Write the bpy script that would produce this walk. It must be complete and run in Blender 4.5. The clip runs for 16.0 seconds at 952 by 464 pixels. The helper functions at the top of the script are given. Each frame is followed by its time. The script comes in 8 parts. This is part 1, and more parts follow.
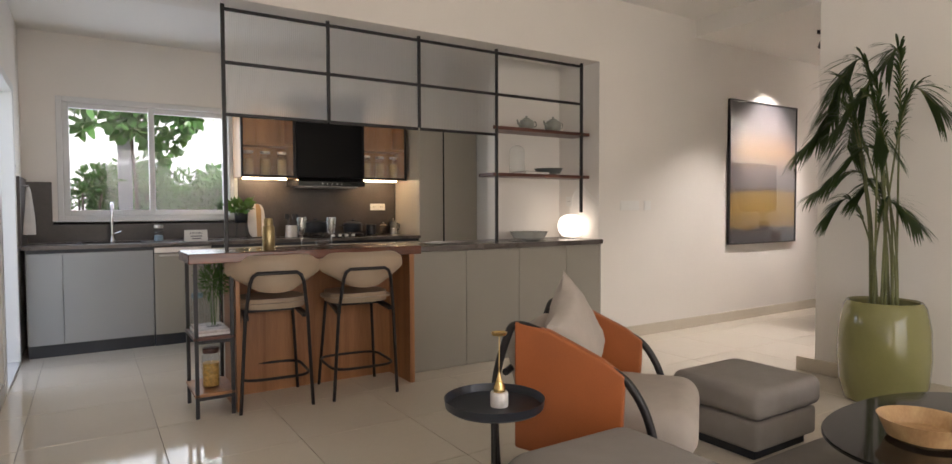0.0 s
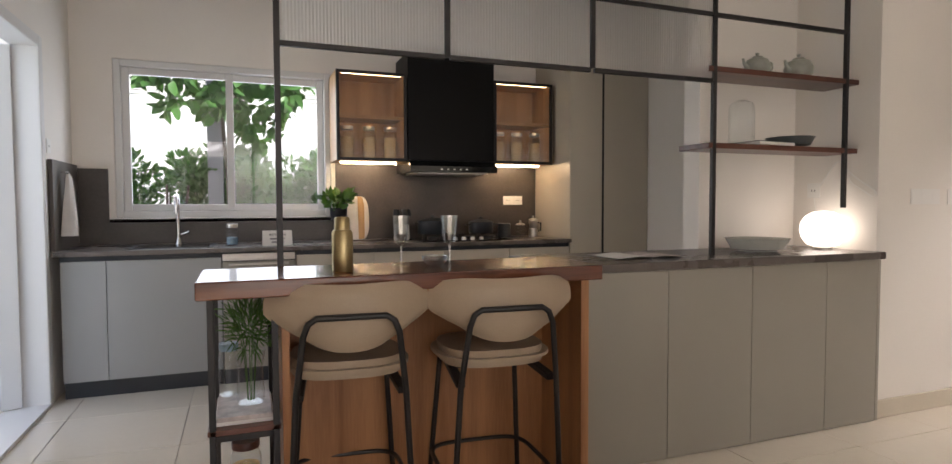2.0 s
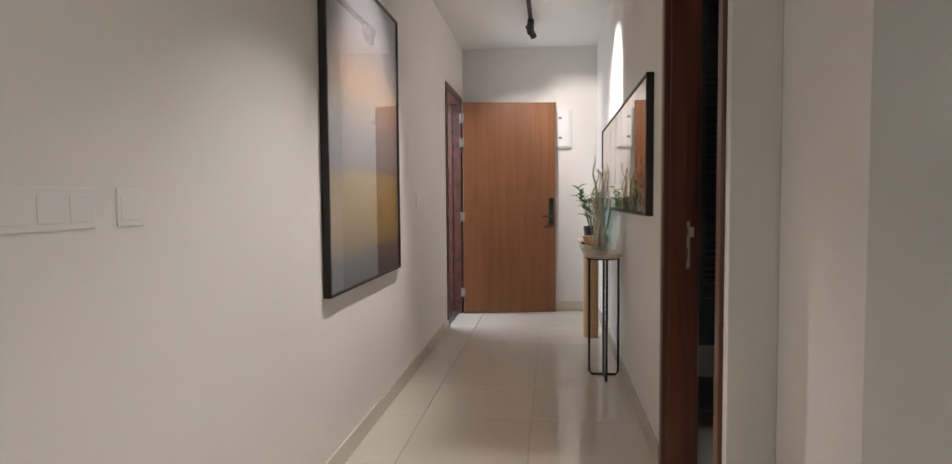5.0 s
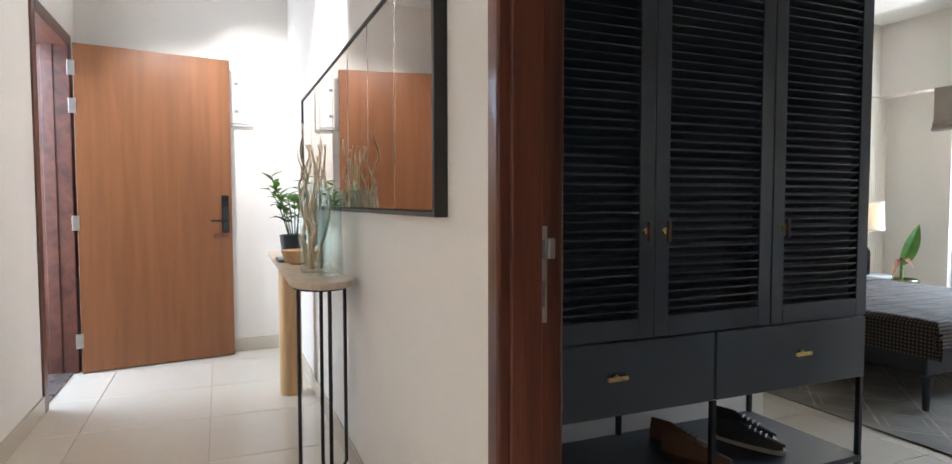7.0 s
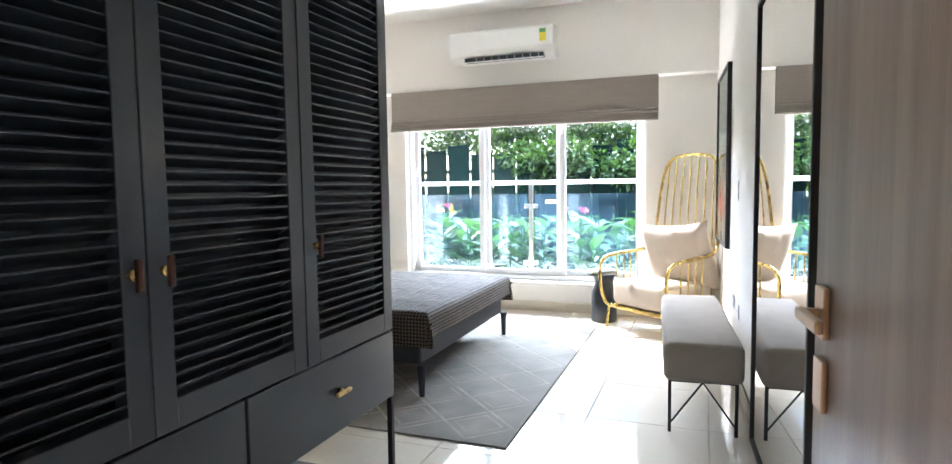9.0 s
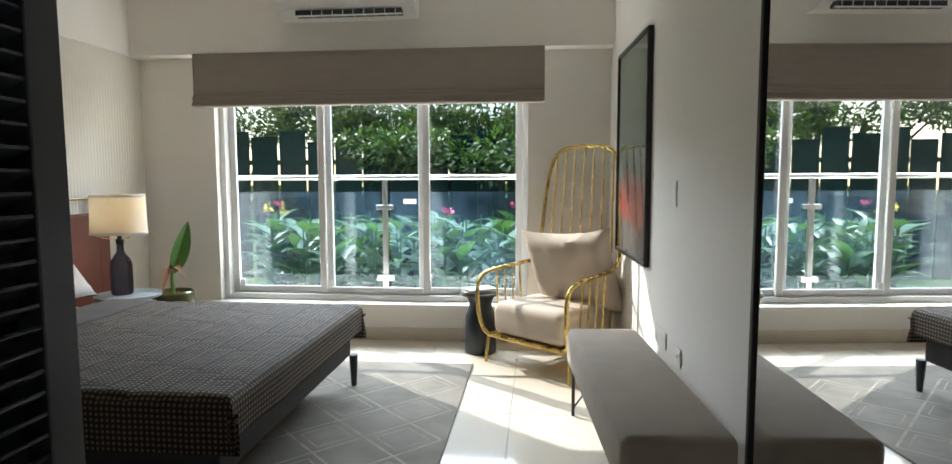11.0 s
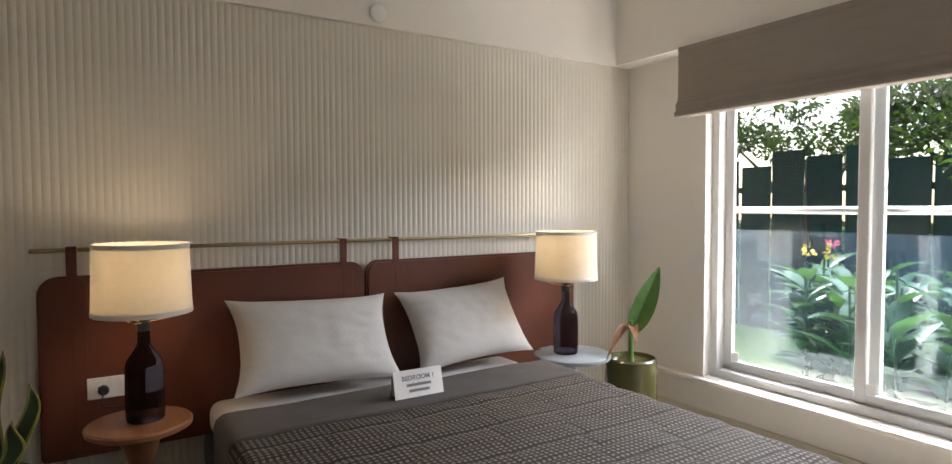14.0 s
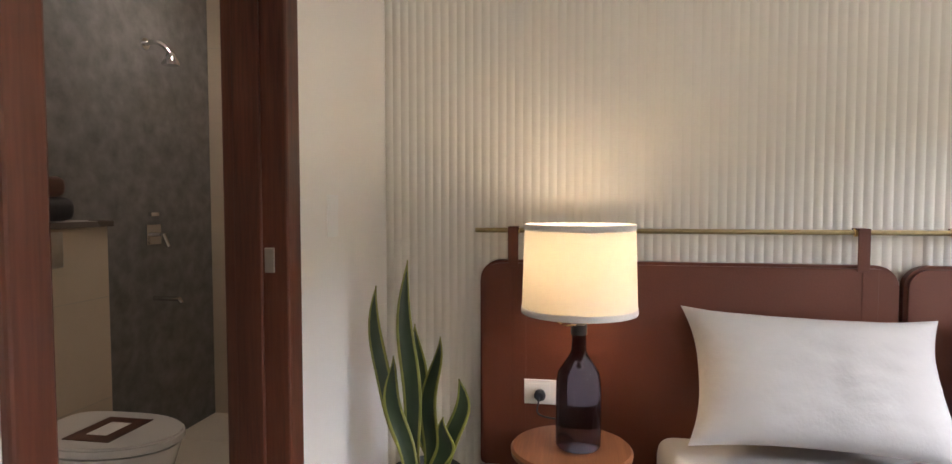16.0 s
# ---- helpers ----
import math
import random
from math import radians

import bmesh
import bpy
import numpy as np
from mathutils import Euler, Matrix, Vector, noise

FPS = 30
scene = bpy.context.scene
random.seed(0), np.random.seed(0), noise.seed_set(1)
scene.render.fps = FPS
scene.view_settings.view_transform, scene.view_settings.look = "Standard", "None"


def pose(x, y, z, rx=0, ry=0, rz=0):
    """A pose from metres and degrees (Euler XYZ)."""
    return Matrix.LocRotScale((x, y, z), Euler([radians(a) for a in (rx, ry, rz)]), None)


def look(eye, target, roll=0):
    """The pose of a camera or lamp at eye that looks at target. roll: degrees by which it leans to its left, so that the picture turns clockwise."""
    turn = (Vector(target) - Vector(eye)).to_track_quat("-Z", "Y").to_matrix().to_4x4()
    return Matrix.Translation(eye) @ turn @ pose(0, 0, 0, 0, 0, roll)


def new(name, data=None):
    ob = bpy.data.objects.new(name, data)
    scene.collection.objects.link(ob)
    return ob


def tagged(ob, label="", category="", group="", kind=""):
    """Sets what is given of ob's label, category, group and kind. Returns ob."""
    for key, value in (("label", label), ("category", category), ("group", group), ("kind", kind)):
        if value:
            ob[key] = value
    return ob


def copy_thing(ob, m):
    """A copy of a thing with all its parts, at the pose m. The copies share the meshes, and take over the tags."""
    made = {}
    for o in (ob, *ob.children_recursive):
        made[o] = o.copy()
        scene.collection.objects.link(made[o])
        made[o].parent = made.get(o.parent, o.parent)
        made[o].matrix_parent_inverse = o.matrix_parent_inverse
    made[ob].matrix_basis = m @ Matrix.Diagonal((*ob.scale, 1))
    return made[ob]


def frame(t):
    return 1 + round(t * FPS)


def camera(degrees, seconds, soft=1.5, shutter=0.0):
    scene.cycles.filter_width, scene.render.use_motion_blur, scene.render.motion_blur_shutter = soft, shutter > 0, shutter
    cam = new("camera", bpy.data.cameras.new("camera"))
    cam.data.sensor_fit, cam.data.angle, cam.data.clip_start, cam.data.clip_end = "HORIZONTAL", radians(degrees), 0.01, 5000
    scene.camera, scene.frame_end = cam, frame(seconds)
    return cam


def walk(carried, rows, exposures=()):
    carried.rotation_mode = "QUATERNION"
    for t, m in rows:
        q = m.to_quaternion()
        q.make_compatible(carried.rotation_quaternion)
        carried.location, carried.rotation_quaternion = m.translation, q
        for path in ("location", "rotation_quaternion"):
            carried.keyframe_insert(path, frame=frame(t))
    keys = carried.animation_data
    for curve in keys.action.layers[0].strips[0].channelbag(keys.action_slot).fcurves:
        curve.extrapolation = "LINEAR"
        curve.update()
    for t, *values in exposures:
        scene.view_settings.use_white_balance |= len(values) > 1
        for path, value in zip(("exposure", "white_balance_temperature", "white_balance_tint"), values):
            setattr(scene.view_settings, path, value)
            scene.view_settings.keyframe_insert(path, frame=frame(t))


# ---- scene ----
cam = camera(75.9, 16.0, soft=1.45)
PATH = [
    (0.0, look((0.418, 0.359, 1.175), (1.491, 2.046, 1.099), -0.2)),
    (0.5, look((0.476, 0.764, 1.189), (1.312, 2.579, 1.1), -0.2)),
    (1.0, look((0.557, 1.188, 1.203), (1.259, 3.058, 1.113), -0.1)),
    (1.5, look((0.749, 1.616, 1.193), (1.432, 3.493, 1.101), -0.1)),
    (2.0, look((1.012, 2.0, 1.163), (1.728, 3.865, 1.074), -0.2)),
    (2.5, look((1.328, 2.342, 1.171), (2.28, 4.098, 1.064), -0.2)),
    (3.0, look((1.802, 2.609, 1.175), (3.188, 4.048, 1.073), -0.5)),
    (3.5, look((2.15, 2.831, 1.187), (3.817, 3.929, 1.069), -0.5)),
    (4.0, look((2.572, 3.015, 1.188), (4.423, 3.763, 1.075), -0.6)),
    (4.2, look((2.755, 3.083, 1.214), (4.652, 3.707, 1.102), -0.7)),
    (6.3, look((4.565, 3.472, 1.179), (6.538, 3.156, 1.094), 0.2)),
    (6.5, look((4.707, 3.449, 1.165), (6.658, 3.012, 1.082), 0.1)),
    (7.0, look((5.053, 3.352, 1.162), (6.895, 2.579, 1.065), -0.1)),
    (7.5, look((5.295, 3.308, 1.176), (6.945, 2.184, 1.059), -0.1)),
    (8.0, look((5.396, 3.205, 1.178), (6.771, 1.76, 1.04), -0.2)),
    (8.5, look((5.475, 3.057, 1.199), (6.524, 1.361, 1.057), -0.7)),
    (9.0, look((5.616, 2.958, 1.235), (6.312, 1.089, 1.087), -0.8)),
    (9.2, look((5.658, 2.92, 1.233), (6.23, 1.009, 1.087), -0.9)),
    (11.3, look((6.110, 1.570, 1.287), (6.306, -0.412, 1.109), -0.2)),
    (11.5, look((6.1480, 1.470, 1.312), (6.390, -0.505, 1.137), -0.4)),
    (12.0, look((6.192, 1.154, 1.31), (6.704, -0.773, 1.159), -0.3)),
    (12.5, pose(6.174, 0.850, 1.288, 86.87, 0.47, -155.65)),
    (13.0, pose(6.174, 0.579, 1.287, 87.83, 0.47, -143.61)),
    (13.5, pose(6.216, 0.317, 1.287, 87.67, 0.23, -131.54)),
    (14.0, pose(6.265, 0.151, 1.294, 87.68, 0.19, -122.15)),
    (14.5, pose(6.300, -0.016, 1.286, 87.61, 0.25, -109.98)),
    (15.0, pose(6.488, -0.076, 1.278, 87.13, 0.11, -100.36)),
    (15.5, pose(6.747, -0.050, 1.229, 87.30, 0.21, -90.65)),
    (16.0, pose(7.026, -0.007, 1.229, 87.20, 0.05, -80.13)),
]
EXPOSURE = [(0.0, 0.8, 6400, 17), (1.5, 0.75, 6400, 18), (2.5, 0.85, 6450, 18), (3.0, 0.8, 6450, 18), (4.0, 0.35, 6100, 16), (6.3, 0.65, 6000, 12), (7.0, 1.35, 5650, 10), (8.0, 1.95, 5600, 9), (9.2, 2.0, 5700, 11), (10.2, 1.2, 6300, 11), (11.3, 0.4, 6150, 7), (12.5, 0.25, 6300, 10), (13.5, 0.6, 6600, 15), (14.5, 0.8, 6500, 16), (15.2, 1.1, 6400, 18), (16.0, 1.65, 6400, 19)]
walk(cam, PATH, EXPOSURE)

# ---- world, sun, large lights ----
SUN_DIR = Vector((-0.79, 0.61, -0.62)).normalized()     # the way the sunlight travels
world = bpy.data.worlds.new("world")
scene.world = world
world.use_nodes = True
_wn = world.node_tree.nodes
_sky = _wn.new("ShaderNodeTexSky")
_sky.sky_type = "NISHITA"
_sky.sun_disc = False
_sky.sun_elevation = math.asin(-SUN_DIR.z)
_sky.sun_rotation = math.atan2(-SUN_DIR.x, -SUN_DIR.y)
_wn["Background"].inputs["Strength"].default_value = 0.15
world.node_tree.links.new(_sky.outputs["Color"], _wn["Background"].inputs["Color"])


def lamp(name, kind, m, power, color=(1, 1, 1), **extra):
    data = bpy.data.lights.new(name, kind)
    data.energy, data.color = power, color
    if kind == "AREA":
        data.shape = "RECTANGLE"
        data.size, data.size_y = extra["size"]
    if kind == "SPOT":
        data.spot_size, data.spot_blend = radians(extra["cone"]), extra.get("blend", 0.5)
    if kind in ("SPOT", "POINT"):
        data.shadow_soft_size = extra.get("radius", 0.03)
    ob = new(name, data)
    ob.matrix_world = m
    return ob


sun = lamp("sun", "SUN", look((0, 0, 0), SUN_DIR), 5.0, (1.0, 0.95, 0.86))
sun.data.angle = radians(0.6)
SKY_BLUE = (0.86, 0.93, 1.0)
lamp("kitchen_window_sky", "AREA", look((0.92, 7.06, 1.65), (0.92, 5.0, 1.3)), 8.5, SKY_BLUE, size=(1.3, 1.0))
lamp("balcony_door_sky", "AREA", look((-0.45, 5.75, 1.2), (1.5, 5.75, 0.9)), 5.5, SKY_BLUE, size=(1.0, 2.0))
lamp("entry_door_sky", "AREA", look((9.5, 4.75, 1.3), (9.4, 3.0, 0.8)), 16, SKY_BLUE, size=(0.9, 2.0))
# Fill lamp added behind the camera; no window is known there.
lamp("living_window_sky", "AREA", look((2.2, -2.62, 1.3), (2.2, 2.0, 1.2)), 62, (1.0, 0.92, 0.83), size=(4.4, 2.5))

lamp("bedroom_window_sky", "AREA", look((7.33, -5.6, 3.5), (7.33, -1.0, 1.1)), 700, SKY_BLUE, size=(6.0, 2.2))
# Unseen up-light below the sill, added to brighten ceiling and upper walls.
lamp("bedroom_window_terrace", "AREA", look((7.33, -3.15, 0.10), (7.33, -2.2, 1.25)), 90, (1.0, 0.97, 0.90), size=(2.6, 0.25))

# ---- materials ----


def material(name, color, rough=0.5, metal=0.0, var=0.0, scale=6.0, bump=0.0, bump_scale=60.0, stretch=(1, 1, 1),
             coat=0.0, emit=None, alpha_glass=False, ior=1.45, sheen=0.0, rough_var=0.0, per_piece=0.0, spec=0.5):
    """A surface with a base colour, broad and fine variation, and fine relief."""
    m = bpy.data.materials.new(name)
    m.use_nodes = True
    nt = m.node_tree
    n, l = nt.nodes, nt.links
    b = n["Principled BSDF"]
    b.inputs["Base Color"].default_value = (*color, 1)
    b.inputs["Roughness"].default_value = rough
    b.inputs["Metallic"].default_value = metal
    b.inputs["Coat Weight"].default_value = coat
    b.inputs["IOR"].default_value = ior
    b.inputs["Specular IOR Level"].default_value = spec
    b.inputs["Sheen Weight"].default_value = sheen
    if alpha_glass:
        b.inputs["Transmission Weight"].default_value = 1.0
    if emit:
        b.inputs["Emission Color"].default_value = (*emit[0], 1)
        b.inputs["Emission Strength"].default_value = emit[1]
    if var or bump or rough_var or per_piece:
        tc = n.new("ShaderNodeTexCoord")
        mp = n.new("ShaderNodeMapping")
        mp.inputs["Scale"].default_value = stretch
        l.new(tc.outputs["Object"], mp.inputs["Vector"])
        n1 = n.new("ShaderNodeTexNoise")
        n1.inputs["Scale"].default_value, n1.inputs["Detail"].default_value = scale, 5
        l.new(mp.outputs["Vector"], n1.inputs["Vector"])
        n2 = n.new("ShaderNodeTexNoise")
        n2.inputs["Scale"].default_value, n2.inputs["Detail"].default_value = bump_scale, 3
        l.new(mp.outputs["Vector"], n2.inputs["Vector"])
        if var or per_piece:
            mix = n.new("ShaderNodeMath")
            mix.operation = "MULTIPLY_ADD"
            l.new(n2.outputs["Fac"], mix.inputs[0])
            mix.inputs[1].default_value = 0.4
            l.new(n1.outputs["Fac"], mix.inputs[2])
            rng = n.new("ShaderNodeMapRange")
            rng.inputs["From Min"].default_value, rng.inputs["From Max"].default_value = 0.45, 0.95
            rng.inputs["To Min"].default_value, rng.inputs["To Max"].default_value = 1 - var, 1 + var
            l.new(mix.outputs[0], rng.inputs["Value"])
            hue = n.new("ShaderNodeHueSaturation")
            hue.inputs["Color"].default_value = (*color, 1)
            val = rng.outputs["Result"]
            if per_piece:
                info = n.new("ShaderNodeObjectInfo")
                pr = n.new("ShaderNodeMapRange")
                pr.inputs["To Min"].default_value, pr.inputs["To Max"].default_value = 1 - per_piece, 1 + per_piece
                l.new(info.outputs["Random"], pr.inputs["Value"])
                mm = n.new("ShaderNodeMath")
                mm.operation = "MULTIPLY"
                l.new(val, mm.inputs[0])
                l.new(pr.outputs["Result"], mm.inputs[1])
                val = mm.outputs[0]
            l.new(val, hue.inputs["Value"])
            l.new(hue.outputs["Color"], b.inputs["Base Color"])
        if rough_var:
            rr = n.new("ShaderNodeMapRange")
            rr.inputs["To Min"].default_value, rr.inputs["To Max"].default_value = max(0.0, rough - rough_var), rough + rough_var
            l.new(n1.outputs["Fac"], rr.inputs["Value"])
            l.new(rr.outputs["Result"], b.inputs["Roughness"])
        if bump:
            bp = n.new("ShaderNodeBump")
            bp.inputs["Strength"].default_value, bp.inputs["Distance"].default_value = bump, 0.01
            l.new(n2.outputs["Fac"], bp.inputs["Height"])
            l.new(bp.outputs["Normal"], b.inputs["Normal"])
    return m


def wood_material(name, dark, light, axis=2, rough=0.4, coat=0.0, ring=9.0):
    """Timber with long grain along one axis."""
    m = bpy.data.materials.new(name)
    m.use_nodes = True
    n, l = m.node_tree.nodes, m.node_tree.links
    b = n["Principled BSDF"]
    tc, mp = n.new("ShaderNodeTexCoord"), n.new("ShaderNodeMapping")
    sc = [ring, ring, ring]
    sc[axis] = ring * 0.06
    mp.inputs["Scale"].default_value = sc
    l.new(tc.outputs["Object"], mp.inputs["Vector"])
    n1, n2 = n.new("ShaderNodeTexNoise"), n.new("ShaderNodeTexNoise")
    n1.inputs["Scale"].default_value, n1.inputs["Detail"].default_value, n1.inputs["Distortion"].default_value = 1.2, 6, 0.6
    n2.inputs["Scale"].default_value, n2.inputs["Detail"].default_value = 14.0, 3
    for k in (n1, n2):
        l.new(mp.outputs["Vector"], k.inputs["Vector"])
    add = n.new("ShaderNodeMath")
    add.operation = "MULTIPLY_ADD"
    l.new(n2.outputs["Fac"], add.inputs[0])
    add.inputs[1].default_value = 0.35
    l.new(n1.outputs["Fac"], add.inputs[2])
    ramp = n.new("ShaderNodeValToRGB")
    ramp.color_ramp.elements[0].position, ramp.color_ramp.elements[0].color = 0.45, (*dark, 1)
    ramp.color_ramp.elements[1].position, ramp.color_ramp.elements[1].color = 0.85, (*light, 1)
    l.new(add.outputs[0], ramp.inputs["Fac"])
    l.new(ramp.outputs["Color"], b.inputs["Base Color"])
    b.inputs["Roughness"].default_value, b.inputs["Coat Weight"].default_value = rough, coat
    bp = n.new("ShaderNodeBump")
    bp.inputs["Strength"].default_value, bp.inputs["Distance"].default_value = 0.08, 0.004
    l.new(n2.outputs["Fac"], bp.inputs["Height"])
    l.new(bp.outputs["Normal"], b.inputs["Normal"])
    return m


def glass_material(name, color=(1, 1, 1), rough=0.0, mirror=0.08):
    """A thin pane: clear, with a sharp reflection that grows at grazing angles."""
    m = bpy.data.materials.new(name)
    m.use_nodes = True
    n, l = m.node_tree.nodes, m.node_tree.links
    n.remove(n["Principled BSDF"])
    tr, gl, mx, lw = n.new("ShaderNodeBsdfTransparent"), n.new("ShaderNodeBsdfGlossy"), n.new("ShaderNodeMixShader"), n.new("ShaderNodeLayerWeight")
    pw, fr = n.new("ShaderNodeMath"), n.new("ShaderNodeMapRange")
    pw.operation, pw.inputs[1].default_value = "POWER", 4.0
    l.new(lw.outputs["Facing"], pw.inputs[0])
    l.new(pw.outputs[0], fr.inputs["Value"])
    fr.inputs["To Min"].default_value, fr.inputs["To Max"].default_value = mirror * 0.5, min(0.9, mirror * 9)
    tr.inputs["Color"].default_value = (*color, 1)
    gl.inputs["Roughness"].default_value = rough
    l.new(fr.outputs["Result"], mx.inputs["Fac"])
    l.new(tr.outputs["BSDF"], mx.inputs[1])
    l.new(gl.outputs["BSDF"], mx.inputs[2])
    l.new(mx.outputs["Shader"], n["Material Output"].inputs["Surface"])
    return m


M = {}
M["wall"] = material("wall_paint", (0.80, 0.765, 0.715), 0.6, var=0.025, scale=1.4, bump=0.05, bump_scale=90)
M["ceiling"] = material("ceiling_paint", (0.82, 0.80, 0.76), 0.7, var=0.02, scale=1.0, bump=0.03, bump_scale=80)
M["tile"] = material("floor_tile", (0.70, 0.64, 0.54), 0.07, var=0.035, scale=1.6, bump=0.004, bump_scale=30, per_piece=0.025, rough_var=0.03)
M["grout"] = material("grout", (0.50, 0.455, 0.385), 0.8, var=0.08, scale=20)
M["skirting"] = material("skirting_tile", (0.62, 0.56, 0.46), 0.2, var=0.04, scale=3)
M["grey_lam"] = material("grey_laminate", (0.31, 0.315, 0.31), 0.42, var=0.02, scale=3, bump=0.02, bump_scale=200)
M["island_lam"] = material("warm_grey_laminate", (0.325, 0.305, 0.262), 0.42, var=0.03, scale=3, bump=0.02, bump_scale=200)
M["pale_lam"] = material("pale_laminate", (0.53, 0.485, 0.405), 0.42, var=0.02, scale=3, bump=0.02, bump_scale=200)
M["stone"] = material("dark_stone", (0.115, 0.098, 0.088), 0.28, var=0.25, scale=5, bump=0.02, bump_scale=60, rough_var=0.08)
M["stone_wall"] = material("dark_stone_wall", (0.080, 0.068, 0.060), 0.36, var=0.25, scale=4, bump=0.02, bump_scale=60)
M["black_metal"] = material("black_metal", (0.016, 0.014, 0.014), 0.42, 0.0, var=0.2, scale=12, bump=0.02, bump_scale=150)
M["black_paint"] = material("black_paint", (0.020, 0.024, 0.031), 0.36, var=0.15, scale=4, bump=0.02, bump_scale=200)
M["black_gloss"] = material("black_glass", (0.008, 0.008, 0.009), 0.12, coat=0.3)
M["brass"] = material("brass", (0.72, 0.52, 0.22), 0.28, 1.0, var=0.12, scale=20, rough_var=0.08)
M["antique_brass"] = material("antique_brass", (0.40, 0.32, 0.17), 0.36, 1.0, var=0.12, scale=20, rough_var=0.08)
M["gold"] = material("gold_metal", (0.50, 0.36, 0.115), 0.27, 1.0, var=0.10, scale=14, rough_var=0.08)
M["chrome"] = material("chrome", (0.72, 0.72, 0.73), 0.15, 1.0, rough_var=0.05)
M["steel"] = material("brushed_steel", (0.55, 0.54, 0.52), 0.35, 1.0, var=0.06, scale=8, stretch=(1, 1, 12))
M["pvc"] = material("white_pvc", (0.70, 0.70, 0.69), 0.35, var=0.015, scale=3)
M["white"] = material("white_plastic", (0.80, 0.79, 0.76), 0.35)
M["paper"] = material("paper", (0.80, 0.78, 0.74), 0.7, var=0.02, scale=8)
M["ink"] = material("grey_ink", (0.22, 0.21, 0.21), 0.7)
M["bar_wood"] = wood_material("bar_timber", (0.075, 0.020, 0.010), (0.19, 0.062, 0.028), 0, 0.22, 0.3, 12)
M["shelf_wood"] = wood_material("shelf_timber", (0.050, 0.018, 0.012), (0.13, 0.045, 0.028), 0, 0.35, 0.1, 12)
M["panel_wood"] = wood_material("panel_timber", (0.27, 0.115, 0.048), (0.46, 0.225, 0.10), 2, 0.4, 0.0, 10)
M["cab_wood"] = wood_material("cabinet_timber", (0.36, 0.20, 0.085), (0.56, 0.34, 0.16), 2, 0.45, 0.0, 8)
M["door_wood"] = wood_material("door_veneer", (0.165, 0.062, 0.022), (0.215, 0.083, 0.031), 2, 0.38, 0.0, 16)
M["frame_wood"] = wood_material("frame_timber", (0.048, 0.013, 0.008), (0.185, 0.058, 0.031), 2, 0.35, 0.15, 10)
M["leaf_wood"] = wood_material("pale_door_veneer", (0.27, 0.19, 0.14), (0.40, 0.30, 0.23), 2, 0.45, 0.0, 14)
M["light_wood"] = wood_material("light_timber", (0.40, 0.23, 0.10), (0.60, 0.40, 0.20), 2, 0.45, 0.0, 8)
M["mid_wood"] = wood_material("side_table_timber", (0.19, 0.068, 0.028), (0.34, 0.14, 0.062), 0, 0.35, 0.1, 10)
M["glass"] = glass_material("clear_glass", (0.97, 0.98, 0.98))
M["jar_glass"] = glass_material("jar_glass", (0.93, 0.95, 0.95), 0.0, 0.09)
M["crystal"] = glass_material("cut_crystal", (0.80, 0.82, 0.82), 0.10, 0.50)
M["green_glass"] = glass_material("green_glass", (0.92, 0.96, 0.95), 0.0, 0.09)
M["smoke_glass"] = glass_material("smoked_glass", (0.16, 0.14, 0.16), 0.02, 0.10)
M["mirror"] = material("mirror", (0.86, 0.87, 0.87), 0.01, 1.0)
M["bronze_mirror"] = material("bronze_mirror", (0.50, 0.44, 0.38), 0.02, 1.0)
M["globe"] = material("globe_glass", (0.9, 0.88, 0.84), 0.4, emit=((1.0, 0.88, 0.72), 1.6))
M["strip"] = material("light_strip", (0.9, 0.8, 0.6), 0.5, emit=((1.0, 0.72, 0.40), 32.0))
M["inner_strip"] = material("cabinet_light_strip", (0.9, 0.8, 0.6), 0.5, emit=((1.0, 0.76, 0.44), 5.5))
M["soil"] = material("soil", (0.05, 0.035, 0.025), 0.9, var=0.4, scale=30, bump=0.6, bump_scale=60)


# ---- shapes ----


def put(bm, name, mat, parent=None, label="", smooth=False):
    """Links a bmesh as one mesh object."""
    me = bpy.data.meshes.new(name)
    bm.normal_update()
    if smooth:
        for f in bm.faces:
            f.smooth = True
    bm.to_mesh(me)
    bm.free()
    for k in (mat if isinstance(mat, (list, tuple)) else [mat]):
        me.materials.append(k)
    ob = new(name, me)
    if parent is not None:
        ob.parent = parent
    if label:
        ob["label"] = label
    if smooth:
        me.set_sharp_from_angle(angle=radians(40))
    return ob


def part(name, bm, mat, parent, label="", smooth=False):
    return put(bm, name, mat, parent, label, smooth)


def thing(name, label, category, m=None, group="", kind=""):
    ob = new(name)
    ob.empty_display_size = 0.1
    if m is not None:
        ob.matrix_world = m
    return tagged(ob, label, category, group, kind)


def box(lo, hi, bevel=0.0, seg=2, bm=None):
    """A box between two corners, its edges rounded."""
    b = bmesh.new()
    lo, hi = Vector(lo), Vector(hi)
    c, s = (lo + hi) / 2, hi - lo
    bmesh.ops.create_cube(b, size=1, matrix=Matrix.Translation(c) @ Matrix.Diagonal((*s, 1)))
    if bevel:
        bevel = min(bevel, min(abs(s.x), abs(s.y), abs(s.z)) * 0.45)
        bmesh.ops.bevel(b, geom=b.edges[:], offset=bevel, segments=seg, affect="EDGES", profile=0.5)
    if bm is None:
        return b
    return join(bm, b)


def join(bm, other, m=None):
    me = bpy.data.meshes.new("tmp")
    if m is not None:
        other.transform(m)
    other.to_mesh(me)
    other.free()
    bm.from_mesh(me)
    bpy.data.meshes.remove(me)
    return bm


